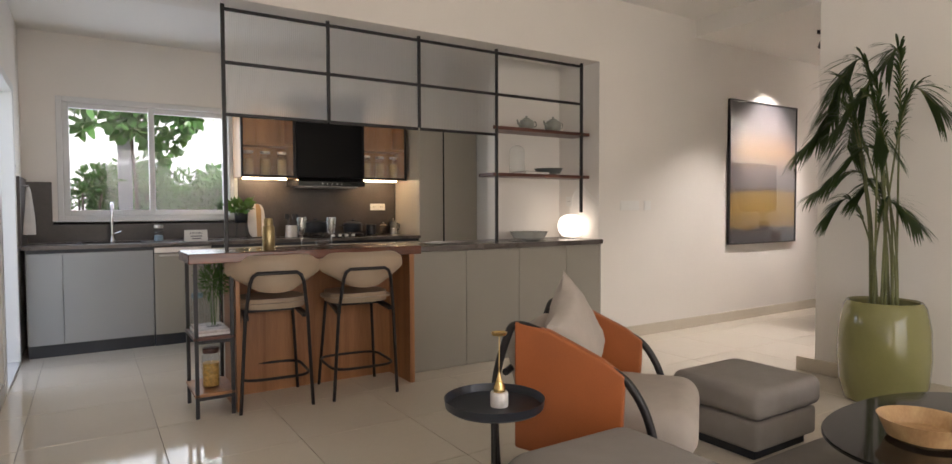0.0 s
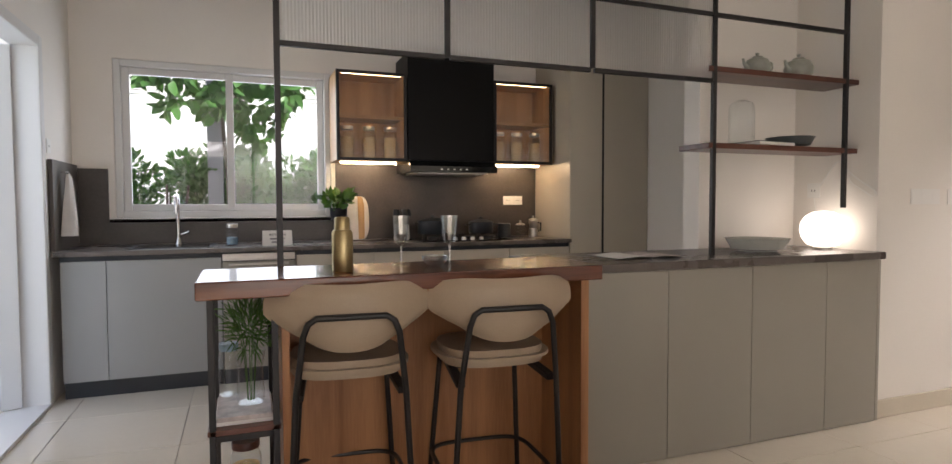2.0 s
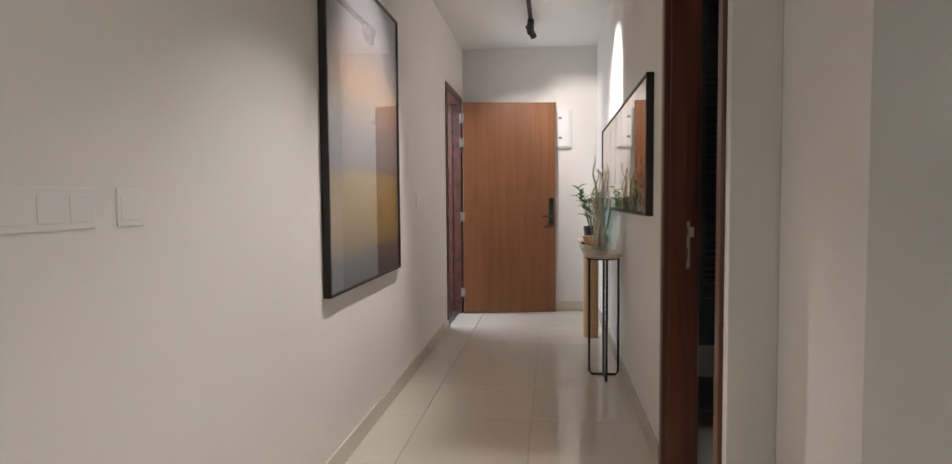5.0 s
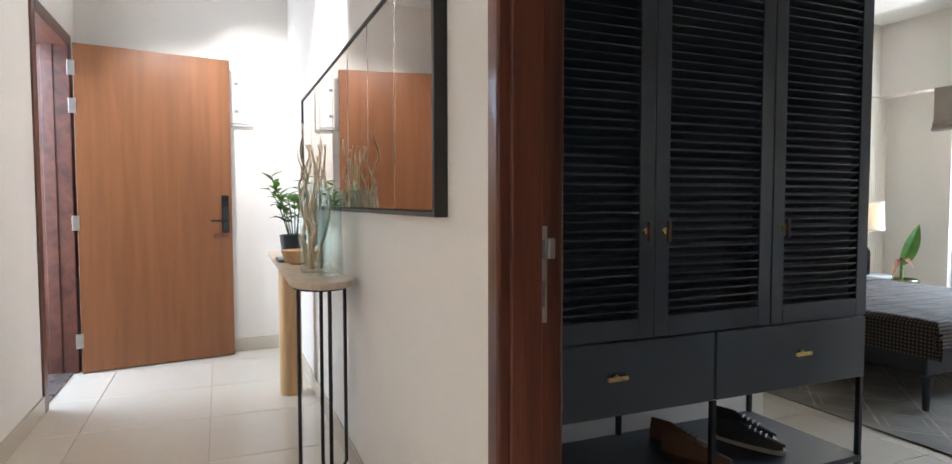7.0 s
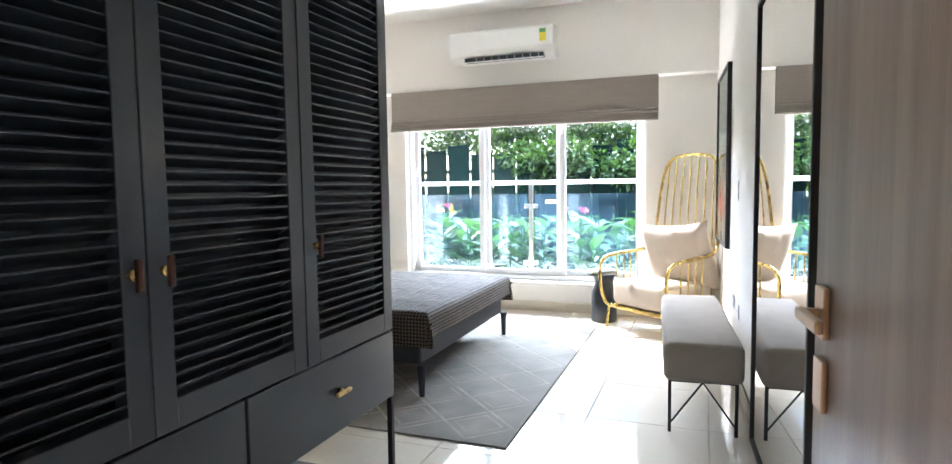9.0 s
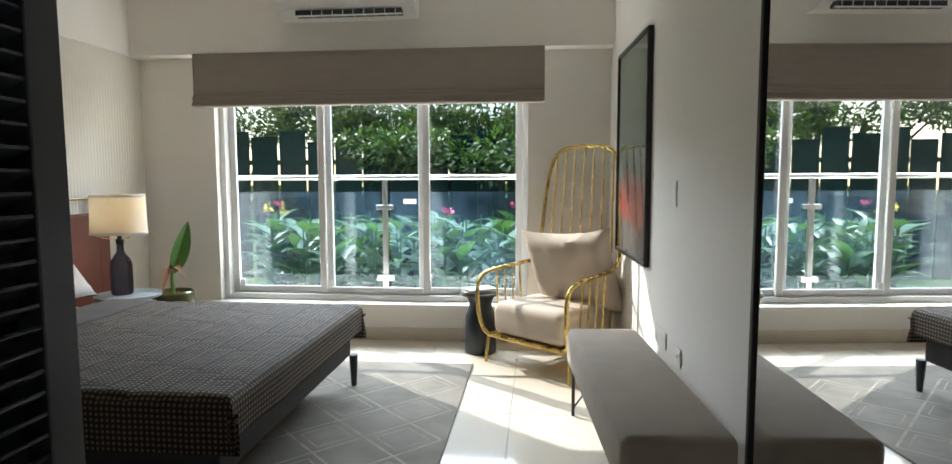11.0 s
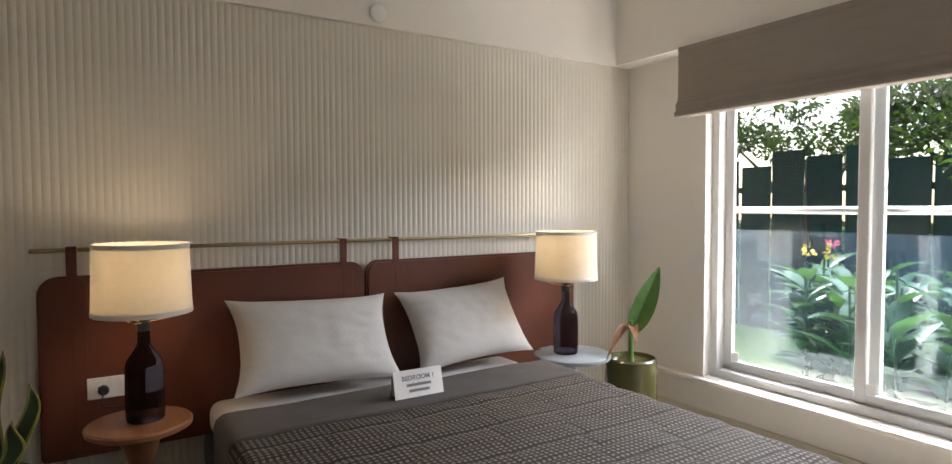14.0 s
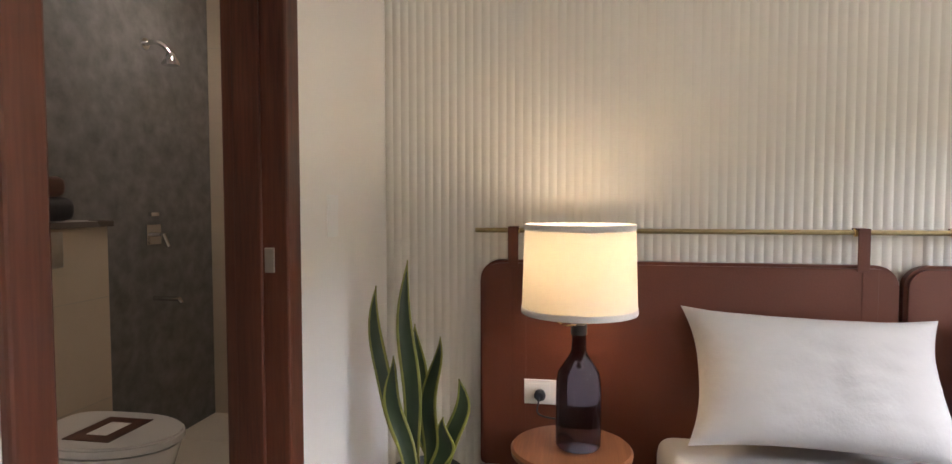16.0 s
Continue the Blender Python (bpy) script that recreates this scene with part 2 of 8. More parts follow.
def lathe(profile, seg=32, center=(0, 0, 0)):
    """A turned shape from (radius, height) pairs."""
    b = bmesh.new()
    rings = []
    for r, z in profile:
        if r < 1e-5:
            rings.append([b.verts.new((center[0], center[1], center[2] + z))])
        else:
            rings.append([b.verts.new((center[0] + r * math.cos(2 * math.pi * k / seg), center[1] + r * math.sin(2 * math.pi * k / seg), center[2] + z)) for k in range(seg)])
    for a, c in zip(rings, rings[1:]):
        for k in range(seg):
            k2 = (k + 1) % seg
            if len(a) == 1 and len(c) == 1:
                continue
            if len(a) == 1:
                b.faces.new((a[0], c[k2], c[k]))
            elif len(c) == 1:
                b.faces.new((a[k], a[k2], c[0]))
            else:
                b.faces.new((a[k], a[k2], c[k2], c[k]))
    bmesh.ops.recalc_face_normals(b, faces=b.faces[:])
    return b


def tube(points, r, seg=8, closed=False, bm=None, taper=None):
    """A round bar along a line of points."""
    b = bm if bm is not None else bmesh.new()
    pts = [Vector(p) for p in points]
    n = len(pts)
    rings, up = [], None
    for i, p in enumerate(pts):
        a = pts[(i - 1) % n] if closed or i else pts[i]
        c = pts[(i + 1) % n] if closed or i < n - 1 else pts[i]
        d = (c - a).normalized()
        if up is None:
            up = d.orthogonal().normalized()
        up = (up - d * up.dot(d))
        up = up.normalized() if up.length > 1e-6 else d.orthogonal().normalized()
        side = d.cross(up)
        rr = r if taper is None else r + (taper - r) * i / (n - 1)
        rings.append([b.verts.new(p + (up * math.cos(2 * math.pi * k / seg) + side * math.sin(2 * math.pi * k / seg)) * rr) for k in range(seg)])
    for i in range(n if closed else n - 1):
        a, c = rings[i], rings[(i + 1) % n]
        if closed and i == n - 1:
            best = min(range(seg), key=lambda s: (a[0].co - c[s].co).length)
            c = c[best:] + c[:best]
        for k in range(seg):
            k2 = (k + 1) % seg
            b.faces.new((a[k], a[k2], c[k2], c[k]))
    if not closed:
        b.faces.new(rings[0][::-1])
        b.faces.new(rings[-1])
    return b


def arc(c, r, a0, a1, n, plane="xy"):
    """Points on an arc in a plane, angles in degrees."""
    out = []
    for i in range(n + 1):
        a = radians(a0 + (a1 - a0) * i / n)
        u, v = r * math.cos(a), r * math.sin(a)
        d = {"xy": (u, v, 0), "xz": (u, 0, v), "yz": (0, u, v)}[plane]
        out.append(tuple(c[k] + d[k] for k in range(3)))
    return out


def smooth_line(pts, n=8):
    """A smooth curve through points."""
    p = [Vector(q) for q in pts]
    p = [2 * p[0] - p[1]] + p + [2 * p[-1] - p[-2]]
    out = []
    for i in range(1, len(p) - 2):
        for k in range(n):
            t = k / n
            a, b, c, d = p[i - 1], p[i], p[i + 1], p[i + 2]
            out.append(0.5 * ((2 * b) + (c - a) * t + (2 * a - 5 * b + 4 * c - d) * t * t + (3 * b - a - 3 * c + d) * t ** 3))
    out.append(p[-2])
    return out


def slab(outline, z0, z1, bevel=0.0):
    """A flat plate with an outline in x and y."""
    b = bmesh.new()
    f = b.faces.new([b.verts.new((x, y, z0)) for x, y in outline])
    r = bmesh.ops.extrude_face_region(b, geom=[f])
    bmesh.ops.translate(b, vec=(0, 0, z1 - z0), verts=[v for v in r["geom"] if isinstance(v, bmesh.types.BMVert)])
    bmesh.ops.recalc_face_normals(b, faces=b.faces[:])
    if bevel:
        bmesh.ops.bevel(b, geom=[e for e in b.edges if len(e.link_faces) == 2 and e.calc_face_angle(0) > 0.6], offset=bevel, segments=2, affect="EDGES")
    return b


def superellipse(a, b, n=3.0, seg=40):
    out = []
    for k in range(seg):
        t = 2 * math.pi * k / seg
        c, s = math.cos(t), math.sin(t)
        out.append((a * math.copysign(abs(c) ** (2 / n), c), b * math.copysign(abs(s) ** (2 / n), s)))
    return out


def cushion(w, d, h, puff=0.35, seg=14, wrinkle=0.0, seed=0, corner=0.0, pinch=0.0):
    """A soft block about the origin: w by d, h thick, pinched at its edges; corners pulled out by corner."""
    b = bmesh.new()
    grid = {}
    for side in (1, -1):
        for i in range(seg + 1):
            for j in range(seg + 1):
                u, v = 2 * i / seg - 1, 2 * j / seg - 1
                e = (1 - abs(u) ** 3.2) * (1 - abs(v) ** 3.2)
                edge = i in (0, seg) or j in (0, seg)
                if side == -1 and edge:
                    grid[side, i, j] = grid[1, i, j]
                    continue
                z = side * h / 2 * (e ** puff)
                if wrinkle:
                    z += side * wrinkle * (noise.noise((u * 2.6 + seed, v * 2.2, side * 3.1)) + 0.5 * noise.noise((u * 6 + seed, v * 5, 9))) * (e ** 0.3)
                    z += side * wrinkle * 0.55 * (u * u * noise.noise((v * 7 + seed, u * 1.4, 4.0)) + v * v * noise.noise((u * 7 - seed, v * 1.4, 6.0))) * (e ** 0.25)
                sx = 1 + corner * (abs(u * v) ** 3) - pinch * (1 - abs(v) ** 2) * abs(u) ** 3
                sy = 1 + corner * (abs(u * v) ** 3) - pinch * (1 - abs(u) ** 2) * abs(v) ** 3
                grid[side, i, j] = b.verts.new((u * w / 2 * sx, v * d / 2 * sy, z))
    for side in (1, -1):
        for i in range(seg):
            for j in range(seg):
                q = [grid[side, i, j], grid[side, i + 1, j], grid[side, i + 1, j + 1], grid[side, i, j + 1]]
                if len(set(q)) == 4:
                    b.faces.new(q if side == 1 else q[::-1])
    return b


def leaf(length, width, curl=0.3, fold=0.15, seg=6, tip=1.0):
    """A leaf along +y from the origin, arched downwards by curl."""
    b = bmesh.new()
    rows = []
    for i in range(seg + 1):
        t = i / seg
        w = width / 2 * max(0.02, math.sin(math.pi * min(1, t ** 0.75 * 0.96 + 0.04)) ** tip)
        y, z = length * t * (1 - 0.15 * curl * t), -curl * length * t * t * 0.5
        rows.append([b.verts.new((-w, y, z + fold * w)), b.verts.new((0, y, z)), b.verts.new((w, y, z + fold * w))])
    for a, c in zip(rows, rows[1:]):
        b.faces.new((a[0], a[1], c[1], c[0]))
        b.faces.new((a[1], a[2], c[2], c[1]))
    return b


def wall_box(name, lo, hi, mat=None, label="cream painted plaster wall", **k):
    return tagged(put(box(lo, hi), name, mat or M["wall"], **k), label, "wall", kind="structure")


def wall_with_holes(name, axis, at0, at1, u0, u1, z1, holes, mat=None, label="cream painted plaster wall"):
    """A wall across one axis between at0 and at1, running u0..u1, with holes (ua, ub, za, zb) cut right through."""
    us = sorted({u0, u1, *[h[0] for h in holes], *[h[1] for h in holes]})
    zs = sorted({0.0, z1, *[h[2] for h in holes], *[h[3] for h in holes]})
    b = bmesh.new()
    cells = {}
    for i in range(len(us) - 1):
        for j in range(len(zs) - 1):
            cu, cz = (us[i] + us[i + 1]) / 2, (zs[j] + zs[j + 1]) / 2
            cells[i, j] = not any(h[0] < cu < h[1] and h[2] < cz < h[3] for h in holes)
    vs = {}

    def vert(w, u, z):
        k = (w, round(u, 5), round(z, 5))
        if k not in vs:
            vs[k] = b.verts.new((w, u, z) if axis == "x" else (u, w, z))
        return vs[k]
    for (i, j), solid in cells.items():
        if not solid:
            continue
        ua, ub, za, zb = us[i], us[i + 1], zs[j], zs[j + 1]
        for w in (at0, at1):
            b.faces.new([vert(w, ua, za), vert(w, ub, za), vert(w, ub, zb), vert(w, ua, zb)])
        for di, dj, e in ((-1, 0, ((ua, za), (ua, zb))), (1, 0, ((ub, za), (ub, zb))), (0, -1, ((ua, za), (ub, za))), (0, 1, ((ua, zb), (ub, zb)))):
            if not cells.get((i + di, j + dj), False):
                b.faces.new([vert(at0, *e[0]), vert(at0, *e[1]), vert(at1, *e[1]), vert(at1, *e[0])])
    bmesh.ops.recalc_face_normals(b, faces=b.faces[:])
    return tagged(put(b, name, mat or M["wall"]), label, "wall", kind="structure")


# ---- structure ----
XW, XE = -0.05, 10.15            # inner faces: west wall, end wall of the corridor
YC, YM = 4.27, 2.83              # corridor: north and south faces
YK = 6.85                        # kitchen window wall
YS = -2.60                       # living room's far wall
XB, YB, XH = 5.44, -2.87, 9.18   # bedroom: west wall, window wall, headboard wall
YD = 0.70                        # bathroom wall, bedroom side
H, HB, HK = 3.0, 2.9, 2.72

wall_with_holes("wall_west", "x", XW - 0.2, XW, YS, YK, H, [(5.17, 6.20, 0.0, 2.13)])
wall_with_holes("wall_kitchen_window", "y", YK, YK + 0.2, XW - 0.2, 4.6, H, [(0.20, 1.67, 1.08, 2.18)])
wall_with_holes("wall_corridor_north", "y", YC, YC + 0.2, 4.175, XE + 0.2, H, [(9.02, 9.98, 0.0, 2.29)])
wall_box("wall_kitchen_return", (4.175, YC + 0.2, 0), (4.39, YK, H))
wall_box("wall_nook", (3.45, 4.80, 0), (4.175, 4.93, HK))
wall_with_holes("wall_corridor_south", "y", YM - 0.13, YM, 5.222, XE, H, [(5.265, 6.21, 0.0, 2.20)])
wall_box("wall_corridor_end", (XE, YM - 0.13, 0), (XE + 0.2, YC, H))
tagged(put(slab([(4.76, YB), (XB + 0.07, YB), (XB - 0.19, 1.70), (4.76, 1.70)], 0, H), "wall_living_east", M["wall"]), "cream painted plaster wall", "wall", kind="structure")
ASKEW = Matrix.Translation((XB, -1.6, 0)) @ Matrix.Rotation(radians(3.2), 4, "Z") @ Matrix.Translation((-XB, 1.6, 0))
wall_box("wall_door_recess", (4.76, 1.70, 0), (5.22, YM - 0.13, H))
# Unseen wall; its opening is made up to hold the fill lamp.
wall_with_holes("wall_living_south", "y", YS - 0.2, YS, XW - 0.2, XB, H, [(0.8, 3.6, 0.0, 2.3)])
wall_with_holes("wall_bedroom_window", "y", YB - 0.2, YB, 4.9, XH + 0.2, H, [(6.11, 8.565, 0.295, 2.12)])
wall_box("wall_headboard", (XH, YB, 0), (XH + 0.2, YD, H))
wall_with_holes("wall_bathroom_south", "y", YD, YD + 0.14, 7.42, XH + 0.2, H, [(7.657, 8.455, 0.0, 2.14)])
wall_box("wall_bathroom_west", (7.42, YD + 0.14, 0), (7.56, YM - 0.13, H))
wall_box("beam_bedroom_window", (XB, YB, 2.20), (XH, YB + 0.14, HB), label="cream painted beam above the window")
wall_box("beam_headboard", (XH - 0.035, YB + 0.14, 2.20), (XH, YD, HB), label="cream painted wall band above the fluted panel")
wall_box("beam_kitchen", (XW, YC, 2.44), (4.175, YC + 0.33, H), label="white painted beam above the island")

for nm, lo, hi, lab in (("ceiling_living", (XW, YS, H), (XB, YC, H + 0.1), "white painted ceiling"),
                        ("ceiling_corridor", (XB, YM, 2.83), (XE, YC, 3.1), "white painted corridor ceiling"),
                        ("ceiling_kitchen", (XW, YC + 0.33, HK), (4.175, YK, HK + 0.1), "white painted ceiling"),
                        ("ceiling_bedroom", (5.22, YB, HB), (XH, YM - 0.13, HB + 0.1), "white painted ceiling"),
                        ("ceiling_bathroom", (7.56, YD + 0.14, 2.45), (10.4, YM - 0.13, 2.55), "white painted bathroom ceiling")):
    tagged(put(box(lo, hi), nm, M["ceiling"]), lab, "ceiling", kind="structure")

# bathroom walls, closed round
M["bath_tile"] = material("cream_wall_tile", (0.58, 0.49, 0.38), 0.3, var=0.03, scale=3, per_piece=0.03)
M["bath_stone"] = material("grey_wall_stone", (0.17, 0.165, 0.16), 0.35, var=0.32, scale=11, bump=0.05, bump_scale=24)
wall_box("wall_bathroom_north", (7.56, 2.10, 0), (10.4, 2.3, 2.5), M["bath_stone"], label="mottled grey stone bathroom wall")
wall_box("wall_bathroom_east", (10.23, YD + 0.14, 0), (10.4, 2.10, 2.5), M["bath_tile"], label="cream tiled bathroom wall")
wall_box("wall_bathroom_rear", (XH + 0.2, YD, 0), (10.4, YD + 0.14, 2.5), M["bath_tile"], label="cream tiled bathroom wall")

# floor: bed, then the tiles at the end of the file
tagged(put(box((XW - 0.2, YB - 0.2, -0.12), (XE + 0.2, YK + 0.2, -0.006)), "floor", M["grout"]), "glossy cream vitrified tile floor with thin joints", "floor", kind="structure")


def skirting(name, lo, hi):
    return tagged(put(box(lo, hi, 0.003, 1), name, M["skirting"]), "cream tile skirting along the wall", "skirting", kind="structure")


skirting("baseboard", (XW, YS, 0), (XW + 0.012, 5.10, 0.10))
skirting("baseboard", (4.185, YC - 0.012, 0), (9.02, YC, 0.10))
skirting("baseboard", (6.26, YM, 0), (XE, YM + 0.012, 0.10))
skirting("baseboard", (XE - 0.012, YM + 0.012, 0), (XE, YC, 0.10))
skirting("baseboard", (4.748, YS, 0), (4.76, YM, 0.10))
skirting("baseboard", (XB, YB + 0.02, 0), (XB + 0.012, 1.68, 0.10)).matrix_world = ASKEW
skirting("baseboard", (XB + 0.012, YB, 0), (XH, YB + 0.012, 0.10))
skirting("baseboard", (XH - 0.012, YB + 0.012, 0), (XH, YD, 0.10))
tagged(put(box((XB, YB, 0.27), (XH, YB + 0.055, 0.293), 0.005), "window_ledge", M["wall"]), "cream window ledge below the sliding window", "window ledge", kind="structure")


def door_frame(name, axis, lo, hi, z1, w, proud, mat, label, sill=False):
    """Two jambs and a head round an opening: axis is across the wall, lo/hi = ((across0, along0), (across1, along1))."""
    root = tagged(thing(name, label, "door frame"), kind="structure")
    (a0, u0), (a1, u1) = lo, hi

    def b(ua, ub, za, zb, nm):
        l, h = (a0 - proud, ua, za), (a1 + proud, ub, zb)
        if axis == "y":
            l, h = (ua, a0 - proud, za), (ub, a1 + proud, zb)
        part(nm, box(l, h, 0.006), mat, root)
        # rebate strip for the leaf
        mid = (a0 + a1) / 2
        ua2, ub2 = (ub, ub + 0.012) if nm == "jamb" and ua < (u0 + u1) / 2 else (ua - 0.012, ua)
        if nm == "jamb":
            l, h = (mid - 0.02, ua2, za), (mid + 0.05, ub2, zb - 0.02)
            if axis == "y":
                l, h = (ua2, mid - 0.02, za), (ub2, mid + 0.05, zb - 0.02)
            part("stop", box(l, h, 0.003), mat, root)
    b(u0, u0 + w, 0, z1, "jamb")
    b(u1 - w, u1, 0, z1, "jamb")
    b(u0 + w, u1 - w, z1 - w, z1, "head")
    return root


bed_frame = door_frame("door_frame_bedroom", "y", (YM - 0.13, 5.265), (YM, 6.21), 2.20, 0.052, 0.012, M["frame_wood"], "reddish-brown timber door frame of the bedroom")
bath_frame = door_frame("door_frame_bathroom", "y", (YD, 7.657), (YD + 0.14, 8.455), 2.14, 0.07, 0.015, M["frame_wood"], "reddish-brown timber door frame of the bathroom")
entry_frame = door_frame("door_frame_entry", "y", (YC, 9.02), (YC + 0.2, 9.98), 2.29, 0.08, 0.012, M["shelf_wood"], "dark reddish timber frame of the entrance door")

tagged(put(box((8.86, YC + 0.02, -0.004), (9.90, YC + 0.6, 0.012), 0.003), "threshold", M["stone"]), "dark granite threshold at the entrance", "threshold", kind="structure")

# ---- kitchen ----


def handle_gap_cabinet(name, x0, x1, y0, y1, z0, z1, doors, mat, label, kick=0.10, front=-1, gap=0.004):
    """A base unit: carcass, kick board and flush handleless doors on its front (towards -y)."""
    root = thing(name, label, "cabinet")
    part("body", box((x0, y0 + 0.02, z0 + kick), (x1, y1, z1)), mat, root)
    if kick:
        part("kick_board", box((x0 + 0.002, y0 + 0.03, z0), (x1 - 0.002, y0 + 0.05, z0 + kick)), M["black_paint"], root, "black kick board")
    for a, b in zip(doors, doors[1:]):
        part("door", box((a + gap / 2, y0, z0 + kick + 0.003), (b - gap / 2, y0 + 0.019, z1 - 0.03), 0.0015, 1), mat, root)
    part("finger_channel", box((x0, y0 + 0.006, z1 - 0.028), (x1, y0 + 0.02, z1)), M["black_paint"], root, "black finger channel under the worktop")
    return root


handle_gap_cabinet("base_cabinet", 0.0, 0.885, 6.24, 6.83, 0, 0.86, [0.0, 0.24, 0.885], M["grey_lam"], "grey matt laminate sink base cabinet with a black kick board")
dw = thing("dishwasher", "built-in silver dishwasher under the stone worktop", "dishwasher")
part("body", box((0.89, 6.26, 0.0), (1.345, 6.83, 0.855)), M["black_paint"], dw)
part("door", box((0.892, 6.235, 0.10), (1.343, 6.258, 0.80), 0.004), M["island_lam"], dw, "pale silver front")
part("control_strip", box((0.892, 6.235, 0.805), (1.343, 6.258, 0.853), 0.003), M["steel"], dw)
part("handle", box((0.93, 6.21, 0.775), (1.30, 6.232, 0.79), 0.004), M["steel"], dw)
handle_gap_cabinet("base_cabinet", 1.35, 3.43, 6.24, 6.83, 0, 0.86, [1.35, 1.87, 2.39, 2.91, 3.43], M["pale_lam"], "pale grey laminate base cabinet under the hob")
top = thing("kitchen_worktop", "dark brown-grey stone worktop along the window wall", "worktop")
part("slab", box((-0.03, 6.215, 0.862), (3.44, 6.838, 0.892), 0.004), M["stone"], top)
part("side_splash", box((-0.045, 6.25, 0.893), (-0.02, 6.838, 1.44), 0.002), M["stone_wall"], top, "dark stone splash panel on the side wall")
tagged(put(box((-0.02, 6.838, 0.893), (0.16, 6.848, 1.42)), "backsplash", M["stone_wall"]), "dark stone backsplash panel", "backsplash", kind="structure")
tagged(put(box((0.16, 6.838, 0.893), (1.70, 6.8485, 1.07)), "backsplash", M["stone_wall"]), "dark stone backsplash under the window", "backsplash", kind="structure")
tagged(put(box((1.70, 6.838, 0.893), (3.43, 6.848, 1.52)), "backsplash", M["stone_wall"]), "dark stone backsplash behind the hob", "backsplash", kind="structure")

sink = thing("sink", "black undermount kitchen sink in the worktop", "sink")
part("rim", slab([(0.34 + x, 6.52 + y) for x, y in ((0, -0.2), (0.5, -0.2), (0.5, 0.2), (0, 0.2))], 0.893, 0.897), M["black_paint"], sink)
part("basin", box((0.37, 6.35, 0.8945), (0.81, 6.69, 0.8985)), M["black_gloss"], sink, "black basin hollow")
tap = thing("faucet", "chrome swan-neck kitchen faucet behind the sink", "faucet", pose(0.60, 6.70, 0.892))
part("base", lathe([(0, 0), (0.028, 0), (0.028, 0.01), (0.02, 0.03), (0.016, 0.05), (0, 0.05)], 20), M["chrome"], tap, smooth=True)
part("spout", tube([(0, 0, 0.04), (0, 0, 0.28)] + arc((0, -0.06, 0.28), 0.06, 0, 180, 10, "yz")[1:] + [(0, -0.12, 0.22)], 0.013, 10), M["chrome"], tap, smooth=True)
part("lever", tube([(0.016, 0, 0.07), (0.07, 0, 0.09)], 0.006, 8), M["chrome"], tap, smooth=True)


def jar(name, x, y, z, r, h, label, lid=None, fill=None, fill_h=0.5, category="jar"):
    root = thing(name, label, category, pose(x, y, z))
    part("glass", lathe([(0, 0.002), (r * 0.92, 0.002), (r, 0.01), (r, h * 0.86), (r * 0.82, h * 0.95), (r * 0.82, h)], 24), M["jar_glass"], root, smooth=True)
    if fill:
        part("contents", lathe([(0, 0.006), (r * 0.88, 0.006), (r * 0.9, h * fill_h * 0.5), (r * 0.88, h * fill_h), (0, h * fill_h + 0.004)], 20), fill, root, smooth=True)
    if lid:
        part("lid", lathe([(0, h), (r * 0.9, h), (r * 0.92, h + 0.004), (r * 0.92, h + 0.022), (r * 0.88, h + 0.026), (0, h + 0.026)], 24), lid, root, smooth=True)
    return root


M["blue_fill"] = material("blue_salt", (0.25, 0.36, 0.45), 0.6, var=0.2, scale=60)
M["pasta"] = material("pasta", (0.60, 0.36, 0.10), 0.6, var=0.35, scale=60, bump=0.6, bump_scale=90)
M["grain"] = material("grain", (0.58, 0.42, 0.20), 0.7, var=0.3, scale=90, bump=0.4, bump_scale=160)
M["leafgreen"] = material("leaf", (0.055, 0.135, 0.028), 0.45, var=0.35, scale=12)
M["leafdark"] = material("dark_leaf", (0.028, 0.080, 0.022), 0.42, var=0.4, scale=10)
M["leafpale"] = material("pale_leaf", (0.11, 0.20, 0.045), 0.45, var=0.35, scale=8)
M["ceramic_w"] = material("white_ceramic", (0.78, 0.76, 0.72), 0.2, var=0.02, scale=8)
M["ceramic_pale"] = material("pale_celadon", (0.50, 0.50, 0.45), 0.22, var=0.06, scale=20)
M["ceramic_g"] = material("grey_green_ceramic", (0.30, 0.31, 0.27), 0.3, var=0.12, scale=20)
M["ceramic_dark"] = material("dark_ceramic", (0.075, 0.085, 0.085), 0.3, var=0.2, scale=14)
M["marble"] = material("white_marble", (0.74, 0.71, 0.68), 0.2, var=0.10, scale=7)
jar("storage_jar", 0.95, 6.48, 0.893, 0.04, 0.12, "small glass jar with pale blue contents on the worktop", M["steel"], M["blue_fill"], 0.45)


def text_mesh(body, size, mat, name, parent, m, bold=0.0):
    cu = bpy.data.curves.new(name, "FONT")
    cu.body, cu.size, cu.align_x, cu.align_y, cu.offset = body, size, "CENTER", "CENTER", bold
    tmp = bpy.data.objects.new(name, cu)
    scene.collection.objects.link(tmp)
    dg = bpy.context.evaluated_depsgraph_get()
    me = bpy.data.meshes.new_from_object(tmp.evaluated_get(dg))
    bpy.data.objects.remove(tmp)
    me.materials.clear()
    me.materials.append(mat)
    ob = new(name, me)
    ob.parent = parent
    ob.matrix_local = m
    return ob


